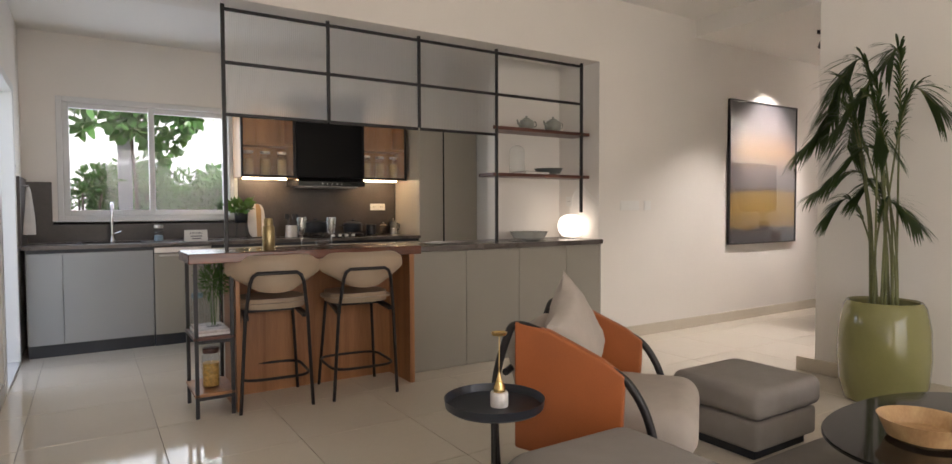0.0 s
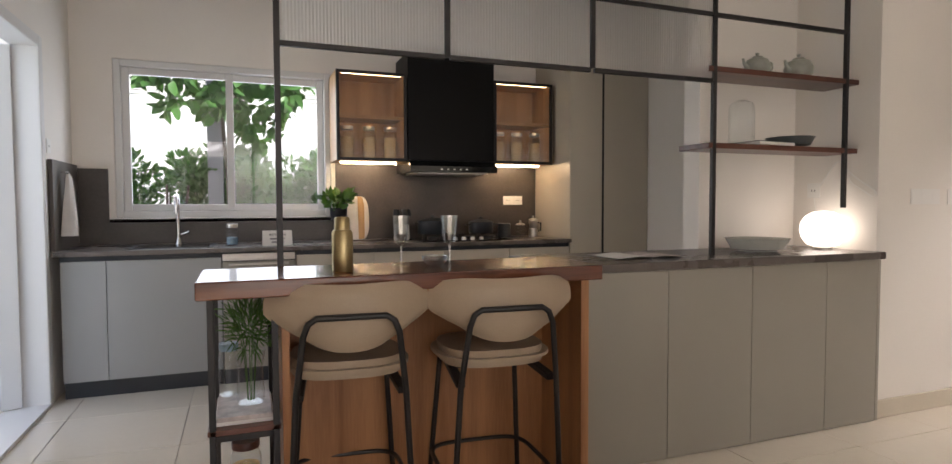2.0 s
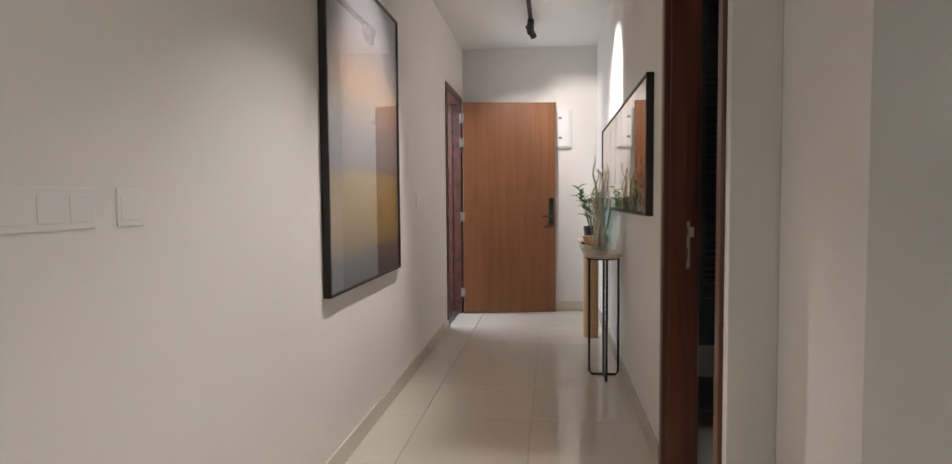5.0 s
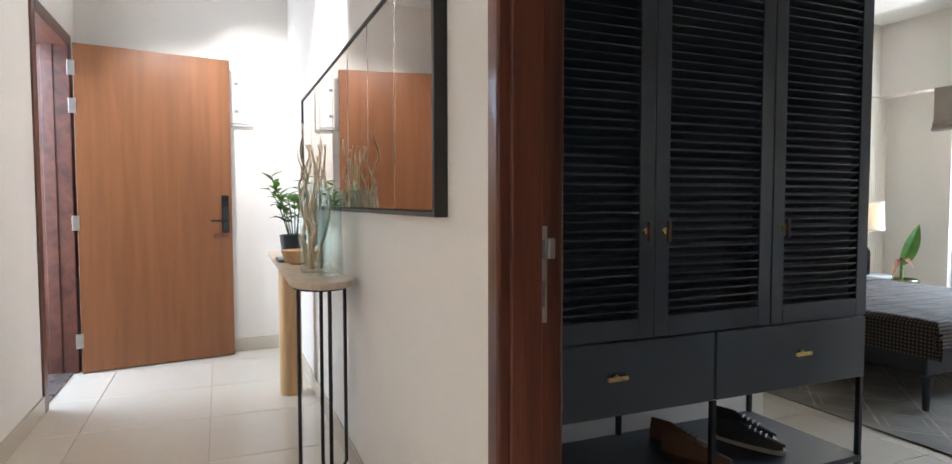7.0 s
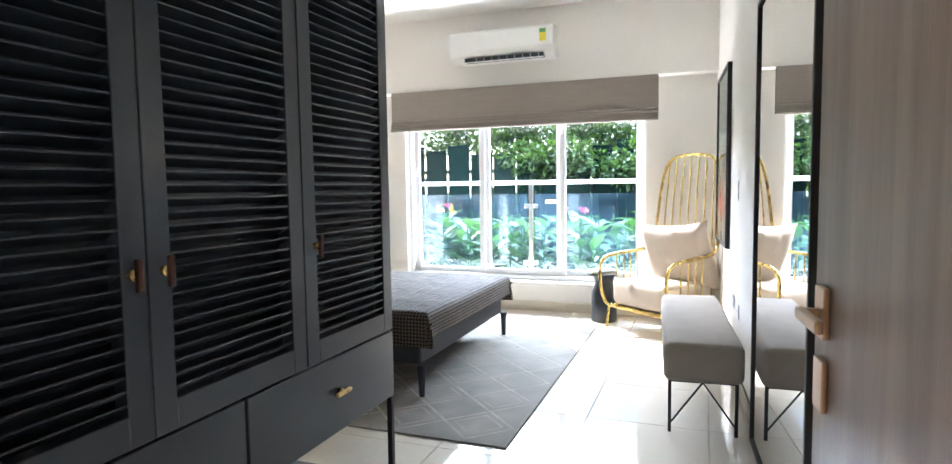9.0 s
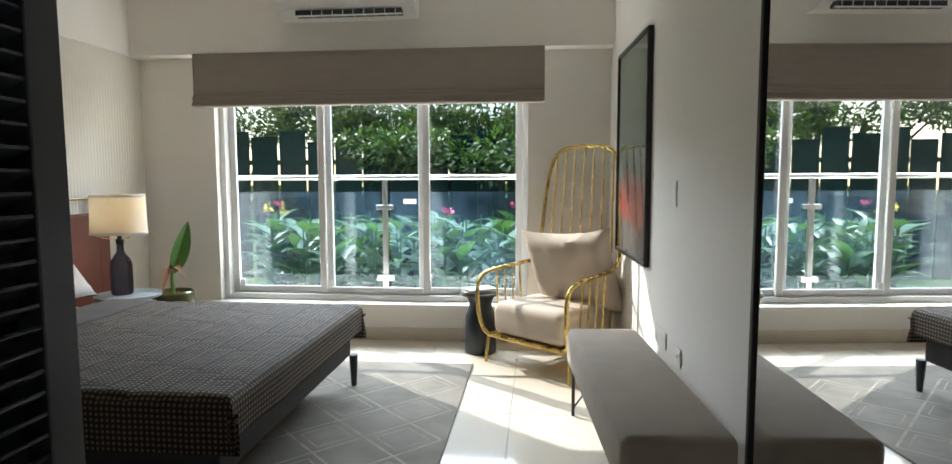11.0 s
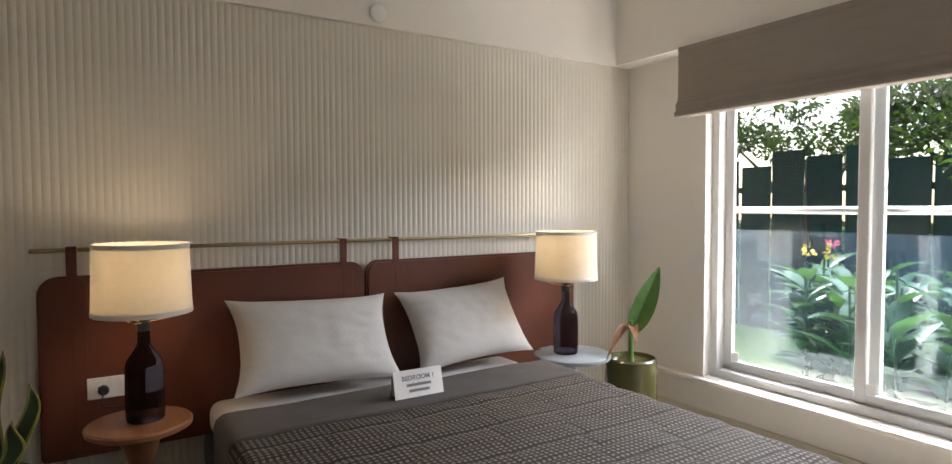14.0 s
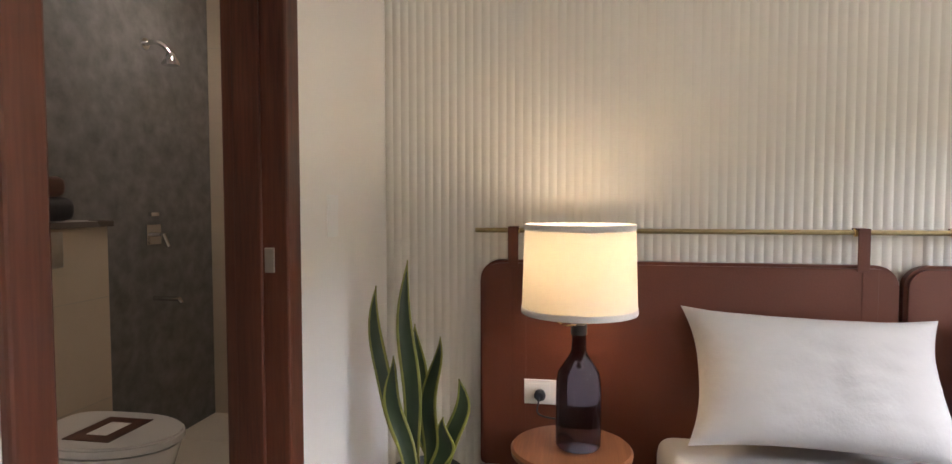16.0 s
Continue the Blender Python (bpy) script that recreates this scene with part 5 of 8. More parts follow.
def ramp_material(name, stops, rough=0.25, axis=2, lo=0.0, hi=1.0, wobble=0.12, scale=3.0):
    """Paint whose colour changes along one axis of the object, with soft irregular bands."""
    m = bpy.data.materials.new(name)
    m.use_nodes = True
    n, l = m.node_tree.nodes, m.node_tree.links
    b = n["Principled BSDF"]
    b.inputs["Roughness"].default_value = rough
    tc, sep, nz = n.new("ShaderNodeTexCoord"), n.new("ShaderNodeSeparateXYZ"), n.new("ShaderNodeTexNoise")
    mp = n.new("ShaderNodeMapping")
    mp.inputs["Scale"].default_value = (1, 1, 2.6)
    l.new(tc.outputs["Object"], mp.inputs["Vector"])
    l.new(tc.outputs["Object"], sep.inputs["Vector"])
    l.new(mp.outputs["Vector"], nz.inputs["Vector"])
    nz.inputs["Scale"].default_value, nz.inputs["Detail"].default_value = scale, 6
    rg, ad = n.new("ShaderNodeMapRange"), n.new("ShaderNodeMath")
    rg.inputs["From Min"].default_value, rg.inputs["From Max"].default_value = lo, hi
    l.new(sep.outputs[axis], rg.inputs["Value"])
    ad.operation = "MULTIPLY_ADD"
    l.new(nz.outputs["Fac"], ad.inputs[0])
    ad.inputs[1].default_value = wobble
    l.new(rg.outputs["Result"], ad.inputs[2])
    rp = n.new("ShaderNodeValToRGB")
    els = rp.color_ramp.elements
    while len(els) < len(stops):
        els.new(0.5)
    for e, (p, c) in zip(els, stops):
        e.position, e.color = p, (*c, 1)
    l.new(ad.outputs[0], rp.inputs["Fac"])
    l.new(rp.outputs["Color"], b.inputs["Base Color"])
    return m


M["seascape"] = ramp_material("landscape_print", [(0.0, (0.045, 0.045, 0.052)), (0.13, (0.075, 0.066, 0.066)), (0.155, (0.24, 0.155, 0.055)), (0.26, (0.30, 0.19, 0.05)), (0.39, (0.26, 0.175, 0.065)),
                                                  (0.41, (0.12, 0.095, 0.08)), (0.44, (0.15, 0.14, 0.145)), (0.56, (0.17, 0.145, 0.135)), (0.68, (0.29, 0.19, 0.12)), (0.84, (0.15, 0.13, 0.13)), (1.0, (0.10, 0.095, 0.10))], 0.5, 2, 0.796, 2.288, 0.06)
px0, px1, pz0, pz1 = 5.955, 7.165, 0.796, 2.288
pc = thing("framed_picture", "large framed landscape print of ochre land under clouds", "picture")
t = 0.014
for lo, hi in (((px0, YC - 0.035, pz0), (px0 + t, YC, pz1)), ((px1 - t, YC - 0.035, pz0), (px1, YC, pz1)), ((px0 + t, YC - 0.035, pz0), (px1 - t, YC, pz0 + t)), ((px0 + t, YC - 0.035, pz1 - t), (px1 - t, YC, pz1))):
    part("frame_bar", box(lo, hi, 0.002, 1), M["black_metal"], pc)
part("print", box((px0 + t, YC - 0.022, pz0 + t), (px1 - t, YC - 0.005, pz1 - t)), M["seascape"], pc)
g = part("glass", box((px0 + t, YC - 0.030, pz0 + t), (px1 - t, YC - 0.027, pz1 - t)), glass_material("picture_glass", (0.95, 0.95, 0.95), 0.0, 0.07), pc)
g.visible_shadow = False

mr = thing("wall_mirror", "long bronze-tinted wall mirror of upright strips, black edged", "mirror")
mx0, mx1, mz0, mz1 = 6.475, 9.05, 1.125, 1.805
YF2 = YM + 0.03
part("frame_bar", box((mx0, YM, mz0), (mx0 + 0.02, YF2 + 0.006, mz1), 0.002, 1), M["black_metal"], mr)
part("frame_bar", box((mx1 - 0.02, YM, mz0), (mx1, YF2 + 0.006, mz1), 0.002, 1), M["black_metal"], mr)
part("frame_bar", box((mx0 + 0.02, YM, mz0), (mx1 - 0.02, YF2 + 0.006, mz0 + 0.012), 0.002, 1), M["black_metal"], mr)
part("frame_bar", box((mx0 + 0.02, YM, mz1 - 0.012), (mx1 - 0.02, YF2 + 0.006, mz1), 0.002, 1), M["black_metal"], mr)
panels = 7
for k in range(panels):
    a = mx0 + 0.02 + (mx1 - mx0 - 0.04) * k / panels
    c = mx0 + 0.02 + (mx1 - mx0 - 0.04) * (k + 1) / panels
    part("panel", box((a + 0.001, YM + 0.005, mz0 + 0.012), (c - 0.001, YF2, mz1 - 0.012), 0.006, 1), M["bronze_mirror"], mr)

M["travertine"] = material("travertine", (0.62, 0.50, 0.38), 0.3, var=0.22, scale=9, bump=0.04, bump_scale=60)
co = thing("console_table", "narrow travertine console table on metal and timber legs", "console table")
ol = [(7.58, YM + 0.02), (9.15, YM + 0.02), (9.15, YM + 0.20), (9.10, YM + 0.25), (7.58, YM + 0.27)] + [(7.58 - 0.18 * math.sin(radians(a)), YM + 0.145 + 0.125 * math.cos(radians(a))) for a in range(15, 180, 15)]
part("top", slab(ol, 0.828, 0.855, 0.004), M["travertine"], co, "cream travertine top with a rounded end")
for x0, x1, y0, y1 in ((7.70, 7.70, YM + 0.03, YM + 0.225), (7.51, 7.74, YM + 0.125, YM + 0.125)):
    b = tube([(x0, y0, 0.827), (x0, y0, 0.03), (x0 + (x1 - x0) * 0.08, y0 + (y1 - y0) * 0.08, 0.008), (x1 - (x1 - x0) * 0.08, y1 - (y1 - y0) * 0.08, 0.008), (x1, y1, 0.03), (x1, y1, 0.827)], 0.008, 8)
    part("leg_loop", b, M["black_metal"], co, smooth=True)
part("leg_plate", slab([(7.48 + 0.14 + 0.14 * math.cos(a), YM + 0.145 + 0.11 * math.sin(a)) for a in [2 * math.pi * k / 28 for k in range(28)]], 0.812, 0.827), M["black_metal"], co)
part("timber_leg", lathe([(0, 0.002), (0.065, 0.002), (0.066, 0.03), (0.066, 0.827), (0, 0.827)], 24, (8.88, YM + 0.14, 0)), M["light_wood"], co, "round pale timber leg", True)


def leafy_stem(root, base, tip, n, size, mat, stem_mat, seed, width=0.42):
    rnd = random.Random(seed)
    base, tip = Vector(base), Vector(tip)
    mid = (base + tip) / 2 + Vector((0, 0, 0.04))
    line = smooth_line([base, mid, tip], 6)
    part("stem", tube(line, 0.004, 6, taper=0.002), stem_mat, root, smooth=True)
    b = bmesh.new()
    for k in range(n):
        p = line[int(3 + (len(line) - 4) * k / max(1, n - 1))]
        lf = leaf(size * rnd.uniform(0.8, 1.15), size * width, 0.4, 0.3, 4)
        join(b, lf, Matrix.Translation(p) @ Euler((radians(rnd.uniform(10, 50)), 0, radians(k * 137 + rnd.uniform(-25, 25)))).to_matrix().to_4x4())
    part("foliage", b, mat, root, smooth=True)


zz = thing("potted_plant", "glossy green leafy plant in a dark pot on the console", "plant", pose(8.55, YM + 0.15, 0.856))
part("pot", lathe([(0, 0), (0.055, 0), (0.07, 0.10), (0.073, 0.13), (0.066, 0.13), (0.062, 0.115), (0, 0.115)], 24), M["black_paint"], zz, smooth=True)
for k in range(7):
    a = k * 0.9 + 0.3
    leafy_stem(zz, (0.02 * math.cos(a), 0.02 * math.sin(a), 0.11), (0.20 * math.cos(a) * (0.6 + 0.1 * k % 0.5), 0.10 * math.sin(a) + 0.03, 0.34 + 0.05 * (k % 3)), 10, 0.085, M["leafgreen"], M["leafgreen"], 20 + k)
wb = dish("wooden_bowl", 8.20, YM + 0.15, 0.856, 0.10, 0.07, M["light_wood"], "pale turned wooden bowl on the console")
tagged(put(box((8.30, YM + 0.05, 0.856), (8.48, YM + 0.25, 0.872), 0.002), "book", M["ceramic_dark"]), "dark thin book on the console", "book")


def driftwood(name, x, y, z, h, r, seed, label):
    root = thing(name, label, "vase", pose(x, y, z))
    part("glass", lathe([(0, 0.004), (r * 0.8, 0.004), (r * 0.85, 0.012), (r, h * 0.55), (r * 0.8, h * 0.8), (r * 0.72, h * 0.92), (r * 0.8, h)], 24), M["green_glass"], root, smooth=True)
    rnd = random.Random(seed)
    for k in range(5):
        a = rnd.uniform(0, 6.28)
        pts = [(0.03 * math.cos(a), 0.03 * math.sin(a), 0.02)]
        zc = 0.02
        while zc < h * rnd.uniform(1.25, 1.75):
            zc += 0.045
            pts.append((pts[-1][0] * 0.95 + rnd.uniform(-0.022, 0.022), pts[-1][1] * 0.95 + rnd.uniform(-0.018, 0.018), zc))
        part("twig", tube(smooth_line(pts, 4), 0.009, 7, taper=0.004), M["twig"], root, smooth=True)
    return root


M["twig"] = material("pale_twig", (0.62, 0.50, 0.34), 0.6, var=0.25, scale=25, bump=0.3, bump_scale=60)
driftwood("twig_vase", 7.78, YM + 0.14, 0.856, 0.40, 0.075, 3, "tall clear glass vase holding pale curly twigs")
driftwood("twig_vase", 7.98, YM + 0.12, 0.856, 0.36, 0.06, 8, "clear glass vase holding pale curly twigs")
gv = thing("glass_vase", "tall clear glass cylinder vase on the console", "vase", pose(7.64, YM + 0.10, 0.856))
part("glass", lathe([(0, 0.004), (0.05, 0.004), (0.055, 0.02), (0.05, 0.36), (0.047, 0.36), (0.05, 0.03)], 24), M["green_glass"], gv, smooth=True)

ep = thing("electrical_panel", "white distribution board on the end wall", "electrical panel")
part("body", box((XE - 0.03, 3.10, 1.75), (XE, 3.52, 2.17), 0.004), M["white"], ep)
part("door", box((XE - 0.042, 3.12, 1.77), (XE - 0.031, 3.50, 2.15), 0.003), M["white"], ep)
for z in (1.86, 2.07):
    part("latch", box((XE - 0.046, 3.20, z - 0.012), (XE - 0.0425, 3.235, z + 0.012), 0.001, 1), M["ink"], ep)

ed = thing("door_entry", "open reddish-brown veneered entrance door with digital lock", "door", pose(9.878, 4.235, 0.008, 0, 0, -90 + 9.5))
tagged(ed, kind="structure")
leafob = part("leaf", box((0.0, -0.022, 0), (0.98, 0.022, 2.215), 0.003), M["door_wood"], ed)
lk = part("lock_plate", box((0.905, -0.040, 0.93), (0.955, -0.0225, 1.21), 0.004), M["black_gloss"], ed, "black digital lock")
part("lever", tube([(0.93, -0.04, 1.02), (0.93, -0.075, 1.02), (0.82, -0.078, 1.02)], 0.009, 8), M["black_metal"], ed, smooth=True)
part("pull_plate", box((0.85, -0.030, 0.89), (0.96, -0.0225, 0.925), 0.003), M["frame_wood"], ed)
for z in (0.22, 1.02, 1.80, 2.05):
    part("hinge", box((-0.032, -0.030, z - 0.05), (0.012, -0.0225, z + 0.05), 0.002), M["steel"], ed)
socket(7.80, YC, 1.20, 0.075, 0.10, 0, "white switch plate on the corridor wall", 1)

tr = thing("track_light", "black ceiling track with small cylindrical spotlights", "track light")
part("track", box((6.2, 3.475, 2.795), (9.25, 3.51, 2.829), 0.002), M["black_metal"], tr)
SPOTS = [(6.28, (5.1, 3.75, 0.3), 120), (6.55, (6.62, 4.25, 1.75), 170), (7.9, (8.2, 2.86, 2.0), 130), (9.0, (9.95, 3.6, 1.75), 36), (9.15, (10.1, 3.0, 1.9), 30)]
for sx, aim, power in SPOTS:
    d = (Vector(aim) - Vector((sx, 3.4925, 2.73))).normalized()
    m = d.to_track_quat("Z", "Y").to_matrix().to_4x4()
    b = lathe([(0, -0.07), (0.026, -0.07), (0.03, -0.06), (0.03, 0.06), (0.024, 0.06), (0.022, 0.035), (0, 0.035)], 20)
    b.transform(Matrix.Translation((sx, 3.4925, 2.73)) @ m)
    part("head", b, M["black_metal"], tr, smooth=True)
    part("neck", box((sx - 0.008, 3.4845, 2.74), (sx + 0.008, 3.5005, 2.795)), M["black_metal"], tr)
    lamp("spot", "SPOT", look(Vector((sx, 3.4925, 2.73)) + d * 0.075, aim), power, (1.0, 0.93, 0.84), cone=66, blend=0.9, radius=0.02)

# strike plate on the bedroom door frame
sp = thing("strike_plate", "steel lock strike plate let into the timber jamb", "strike plate")
part("plate", box((6.1545, 2.730, 0.912), (6.1575, 2.756, 1.113), 0.001, 1), M["steel"], sp)
part("hole", box((6.1530, 2.737, 0.945), (6.1544, 2.750, 1.0)), M["ink"], sp)
part("hole", box((6.1530, 2.737, 1.045), (6.1544, 2.750, 1.085)), M["ink"], sp)
part("lip", box((6.1480, 2.714, 1.045), (6.1575, 2.730, 1.088), 0.003), M["steel"], sp)
sp2 = thing("strike_plate", "steel lock strike plate let into the bathroom jamb", "strike plate")
part("plate", box((8.3815, 0.755, 0.95), (8.3845, 0.782, 1.13), 0.001, 1), M["steel"], sp2)
part("hole", box((8.3800, 0.760, 0.985), (8.3814, 0.776, 1.03)), M["ink"], sp2)
part("lip", box((8.3790, 0.72, 1.06), (8.3845, 0.745, 1.12), 0.002), M["steel"], sp2)

# ---- bedroom ----


M["wardrobe_paint"] = material("blue_black_lacquer", (0.034, 0.042, 0.053), 0.28, var=0.12, scale=4, bump=0.02, bump_scale=200, spec=0.8)


def louvre_wardrobe():
    root = thing("wardrobe", "black louvred three-door wardrobe with two drawers on legs", "wardrobe")
    x0, x1, y0, y1 = 6.708, 7.29, 0.94, 2.60
    p = M["wardrobe_paint"]
    part("carcass", box((x0 + 0.055, y0, 0.45), (x1, y1, 2.28)), p, root)
    for a, c in zip((0.94, 1.468, 2.006), (1.468, 2.006, 2.60)):
        w = 0.062
        door = part("door", box((x0, a + 0.002, 0.705), (x0 + 0.040, a + w, 2.28), 0.002, 1), p, root)
        part("stile", box((x0, c - w, 0.705), (x0 + 0.040, c - 0.002, 2.28), 0.002, 1), p, door)
        part("rail", box((x0, a + w, 0.705), (x0 + 0.040, c - w, 0.775), 0.002, 1), p, door)
        part("rail", box((x0, a + w, 2.21), (x0 + 0.040, c - w, 2.28), 0.002, 1), p, door)
        n = 48
        slat = None
        for k in range(n):
            z = 0.79 + (2.20 - 0.79) * k / (n - 1)
            if slat is None:
                b = box((-0.0028, a + w, -0.0185), (0.0028, c - w, 0.0185), 0.0012, 1)
                b.transform(Euler((0, radians(-62), 0)).to_matrix().to_4x4())
                slat = part("slat", b, p, door)
                slat.location = (x0 + 0.020, 0, z)
            else:
                o = slat.copy()
                scene.collection.objects.link(o)
                o.location = (x0 + 0.020, 0, z)
    for a, c in ((0.94, 1.727), (1.734, 2.60)):
        part("drawer", box((x0, a + 0.002, 0.452), (x0 + 0.021, c - 0.002, 0.698), 0.002, 1), p, root)
    for y, z, kind in ((1.966, 1.064, 0), (2.046, 1.064, 0), (1.415, 1.064, 0)):
        kn = part("knob", lathe([(0.011, 0), (0.013, 0.012), (0.009, 0.016), (0, 0.016)], 12), M["brass"], root, "brass bar knob")
        kn.matrix_local = pose(x0 - 0.001, y, z, 0, -90, 0)
        part("knob_bar", box((-0.008, -0.035, 0.016), (0.008, 0.035, 0.028), 0.004), M["shelf_wood"], kn)
        kn.matrix_local = pose(x0 - 0.001, y, z, 0, -90, 0) @ pose(0, 0, 0, 0, 0, 90)
    for y in (1.315, 2.165):
        kn = part("knob", lathe([(0.011, 0), (0.013, 0.012), (0.009, 0.016), (0, 0.016)], 12), M["brass"], root, "brass bar knob")
        kn.matrix_local = pose(x0 - 0.001, y, 0.585, 0, -90, 0)
        part("knob_bar", box((-0.007, -0.04, 0.016), (0.007, 0.04, 0.028), 0.004), M["brass"], kn)
    for x in (x0 + 0.012, x1 - 0.012):
        for y in (y0 + 0.012, 1.7305, y1 - 0.012):
            part("leg", box((x - 0.010, y - 0.010, 0), (x + 0.010, y + 0.010, 0.45), 0.001, 1), M["black_metal"], root)
    part("bottom_shelf", box((x0, y0, 0.10), (x1, y1, 0.125), 0.002), p, root)
    return root


louvre_wardrobe()


def shoe(x, y, z, rz, mat, sole, label, group):
    root = thing("shoe", label, "shoe", pose(x, y, z, 0, 0, rz), group=group)

    def ring(t, h, k=1.0):
        w = (0.036 + 0.014 * math.sin(math.pi * min(1, t * 1.1))) * k * (0.55 if t > 0.97 else 1)
        return [(w * math.cos(a), -0.14 + 0.28 * t, h + 0 * a) for a in (0, math.pi)]
    part("sole", slab([(0.042 * (0.82 + 0.28 * math.sin(a) ** 2 + 0.12 * math.sin(a)) * math.cos(a), 0.145 * math.sin(a)) for a in [2 * math.pi * k / 32 for k in range(32)]], 0, 0.025, 0.005), sole, root, smooth=True)
    b = bmesh.new()
    rows = []
    for i in range(13):
        t = i / 12
        y_ = -0.135 + 0.272 * t
        w = 0.036 * (1.0 + 0.22 * math.sin(math.pi * t)) * (1 if 0.04 < t < 0.93 else 0.55)
        top = 0.10 if t < 0.35 else 0.10 - 0.055 * ((t - 0.35) / 0.65) ** 0.8
        rows.append([b.verts.new((w * math.cos(a) * (1 - 0.35 * max(0, math.sin(a))), y_, 0.024 + (top - 0.024) * max(0, math.sin(a)))) for a in [math.pi * k / 10 for k in range(11)]])
    for a, c in zip(rows, rows[1:]):
        for k in range(10):
            b.faces.new((a[k], a[k + 1], c[k + 1], c[k]))
    part("upper", b, mat, root, smooth=True)
    lc = bmesh.new()
    for k in range(4):
        yy = 0.0 + 0.022 * k
        zz_ = 0.101 - 0.055 * max(0, ((yy + 0.135) / 0.272 - 0.35) / 0.65) ** 0.8 + 0.003
        tube([(-0.018, yy, zz_ - 0.004), (0, yy, zz_), (0.018, yy + 0.006, zz_ - 0.004)], 0.003, 5, bm=lc)
    part("laces", lc, M["black_paint"] if mat is M["tan_shoe"] else M["linen"], root)


M["tan_shoe"] = material("brown_shoe_leather", (0.20, 0.10, 0.05), 0.4, var=0.2, scale=20)
M["grey_shoe"] = material("dark_shoe_fabric", (0.05, 0.05, 0.052), 0.7, var=0.3, scale=30, bump=0.2, bump_scale=200)
M["sole"] = material("cream_rubber", (0.60, 0.55, 0.47), 0.6)
shoe(6.95, 1.30, 0.126, 115, M["grey_shoe"], M["sole"], "dark lace-up sneaker with a cream sole on the wardrobe shelf", "sneakers")
shoe(7.06, 1.22, 0.126, 108, M["grey_shoe"], M["sole"], "dark lace-up sneaker with a cream sole on the wardrobe shelf", "sneakers")
shoe(6.92, 1.62, 0.126, 120, M["tan_shoe"], M["shelf_wood"], "brown leather shoe on the wardrobe shelf", "leather shoes")
shoe(7.05, 1.58, 0.126, 112, M["tan_shoe"], M["shelf_wood"], "brown leather shoe on the wardrobe shelf", "leather shoes")

# bedroom door leaf, open against the recess
bd = tagged(thing("door_bedroom", "open pale brown veneered bedroom door with bronze handles", "door", pose(5.345, 2.685, 0.008, 0, 0, -90 + 5)), kind="structure")
part("leaf", box((0.0, -0.02, 0), (0.86, 0.02, 2.12), 0.003), M["leaf_wood"], bd)
M["bronze"] = material("brushed_bronze", (0.42, 0.27, 0.17), 0.3, 1.0, rough_var=0.08)
part("rose", box((0.775, 0.0205, 0.985), (0.825, 0.030, 1.065), 0.002), M["bronze"], bd)
part("lever", box((0.69, 0.05, 1.012), (0.81, 0.062, 1.032), 0.003), M["bronze"], bd)
part("lever_neck", box((0.793, 0.030, 1.014), (0.808, 0.056, 1.030), 0.002), M["bronze"], bd)
part("key_rose", box((0.775, 0.0205, 0.87), (0.825, 0.030, 0.95), 0.002), M["bronze"], bd)
part("edge_plate", box((0.8605, -0.012, 0.86), (0.862, 0.012, 1.08)), M["steel"], bd)

# tall mirror on the west wall
tm = thing("standing_mirror", "tall black framed mirror leaning on the wall", "mirror")
my0, my1, mz = -0.17, 1.0, 2.05
part("glass", box((XB + 0.004, my0 + 0.02, 0.02), (XB + 0.024, my1 - 0.02, mz - 0.02)), M["mirror"], tm)
for lo, hi in (((XB + 0.002, my0, 0.0), (XB + 0.034, my0 + 0.02, mz)), ((XB + 0.002, my1 - 0.02, 0.0), (XB + 0.034, my1, mz)), ((XB + 0.002, my0 + 0.02, 0), (XB + 0.034, my1 - 0.02, 0.02)), ((XB + 0.002, my0 + 0.02, mz - 0.02), (XB + 0.034, my1 - 0.02, mz))):
    part("frame_bar", box(lo, hi, 0.002, 1), M["black_metal"], tm)

tm.matrix_world = ASKEW
M["abstract"] = ramp_material("abstract_print", [(0.0, (0.22, 0.22, 0.20)), (0.22, (0.16, 0.16, 0.15)), (0.30, (0.42, 0.06, 0.04)), (0.42, (0.30, 0.05, 0.05)), (0.50, (0.05, 0.12, 0.12)), (0.75, (0.10, 0.19, 0.13)), (1.0, (0.13, 0.22, 0.16))], 0.35, 2, 0.78, 2.2, 0.25, 2.0)
ap = thing("framed_picture", "black framed abstract print in green, teal and red", "picture")
py0, py1, qz0, qz1 = -2.45, -1.60, 0.78, 2.06
for lo, hi in (((XB, py0, qz0), (XB + 0.03, py0 + 0.022, qz1)), ((XB, py1 - 0.022, qz0), (XB + 0.03, py1, qz1)), ((XB, py0 + 0.022, qz0), (XB + 0.03, py1 - 0.022, qz0 + 0.022)), ((XB, py0 + 0.022, qz1 - 0.022), (XB + 0.03, py1 - 0.022, qz1))):
    part("frame_bar", box(lo, hi, 0.002, 1), M["black_metal"], ap)
part("print", box((XB, py0 + 0.022, qz0 + 0.022), (XB + 0.015, py1 - 0.022, qz1 - 0.022)), M["abstract"], ap)
g = part("glass", box((XB + 0.020, py0 + 0.022, qz0 + 0.022), (XB + 0.022, py1 - 0.022, qz1 - 0.022)), M["glass"], ap)
g.visible_shadow = False
ap.matrix_world = ASKEW
socket(XB - 0.0148, -1.33, 0.47, 0.21, 0.085, 93.2, "white switch and socket plate above the skirting", 3)
socket(XB - 0.0320, -1.02, 0.46, 0.085, 0.085, 93.2, "white wall socket above the skirting", 1)
socket(XB - 0.0254, -1.14, 1.19, 0.07, 0.12, 93.2, "white switch plate on the wall", 1)

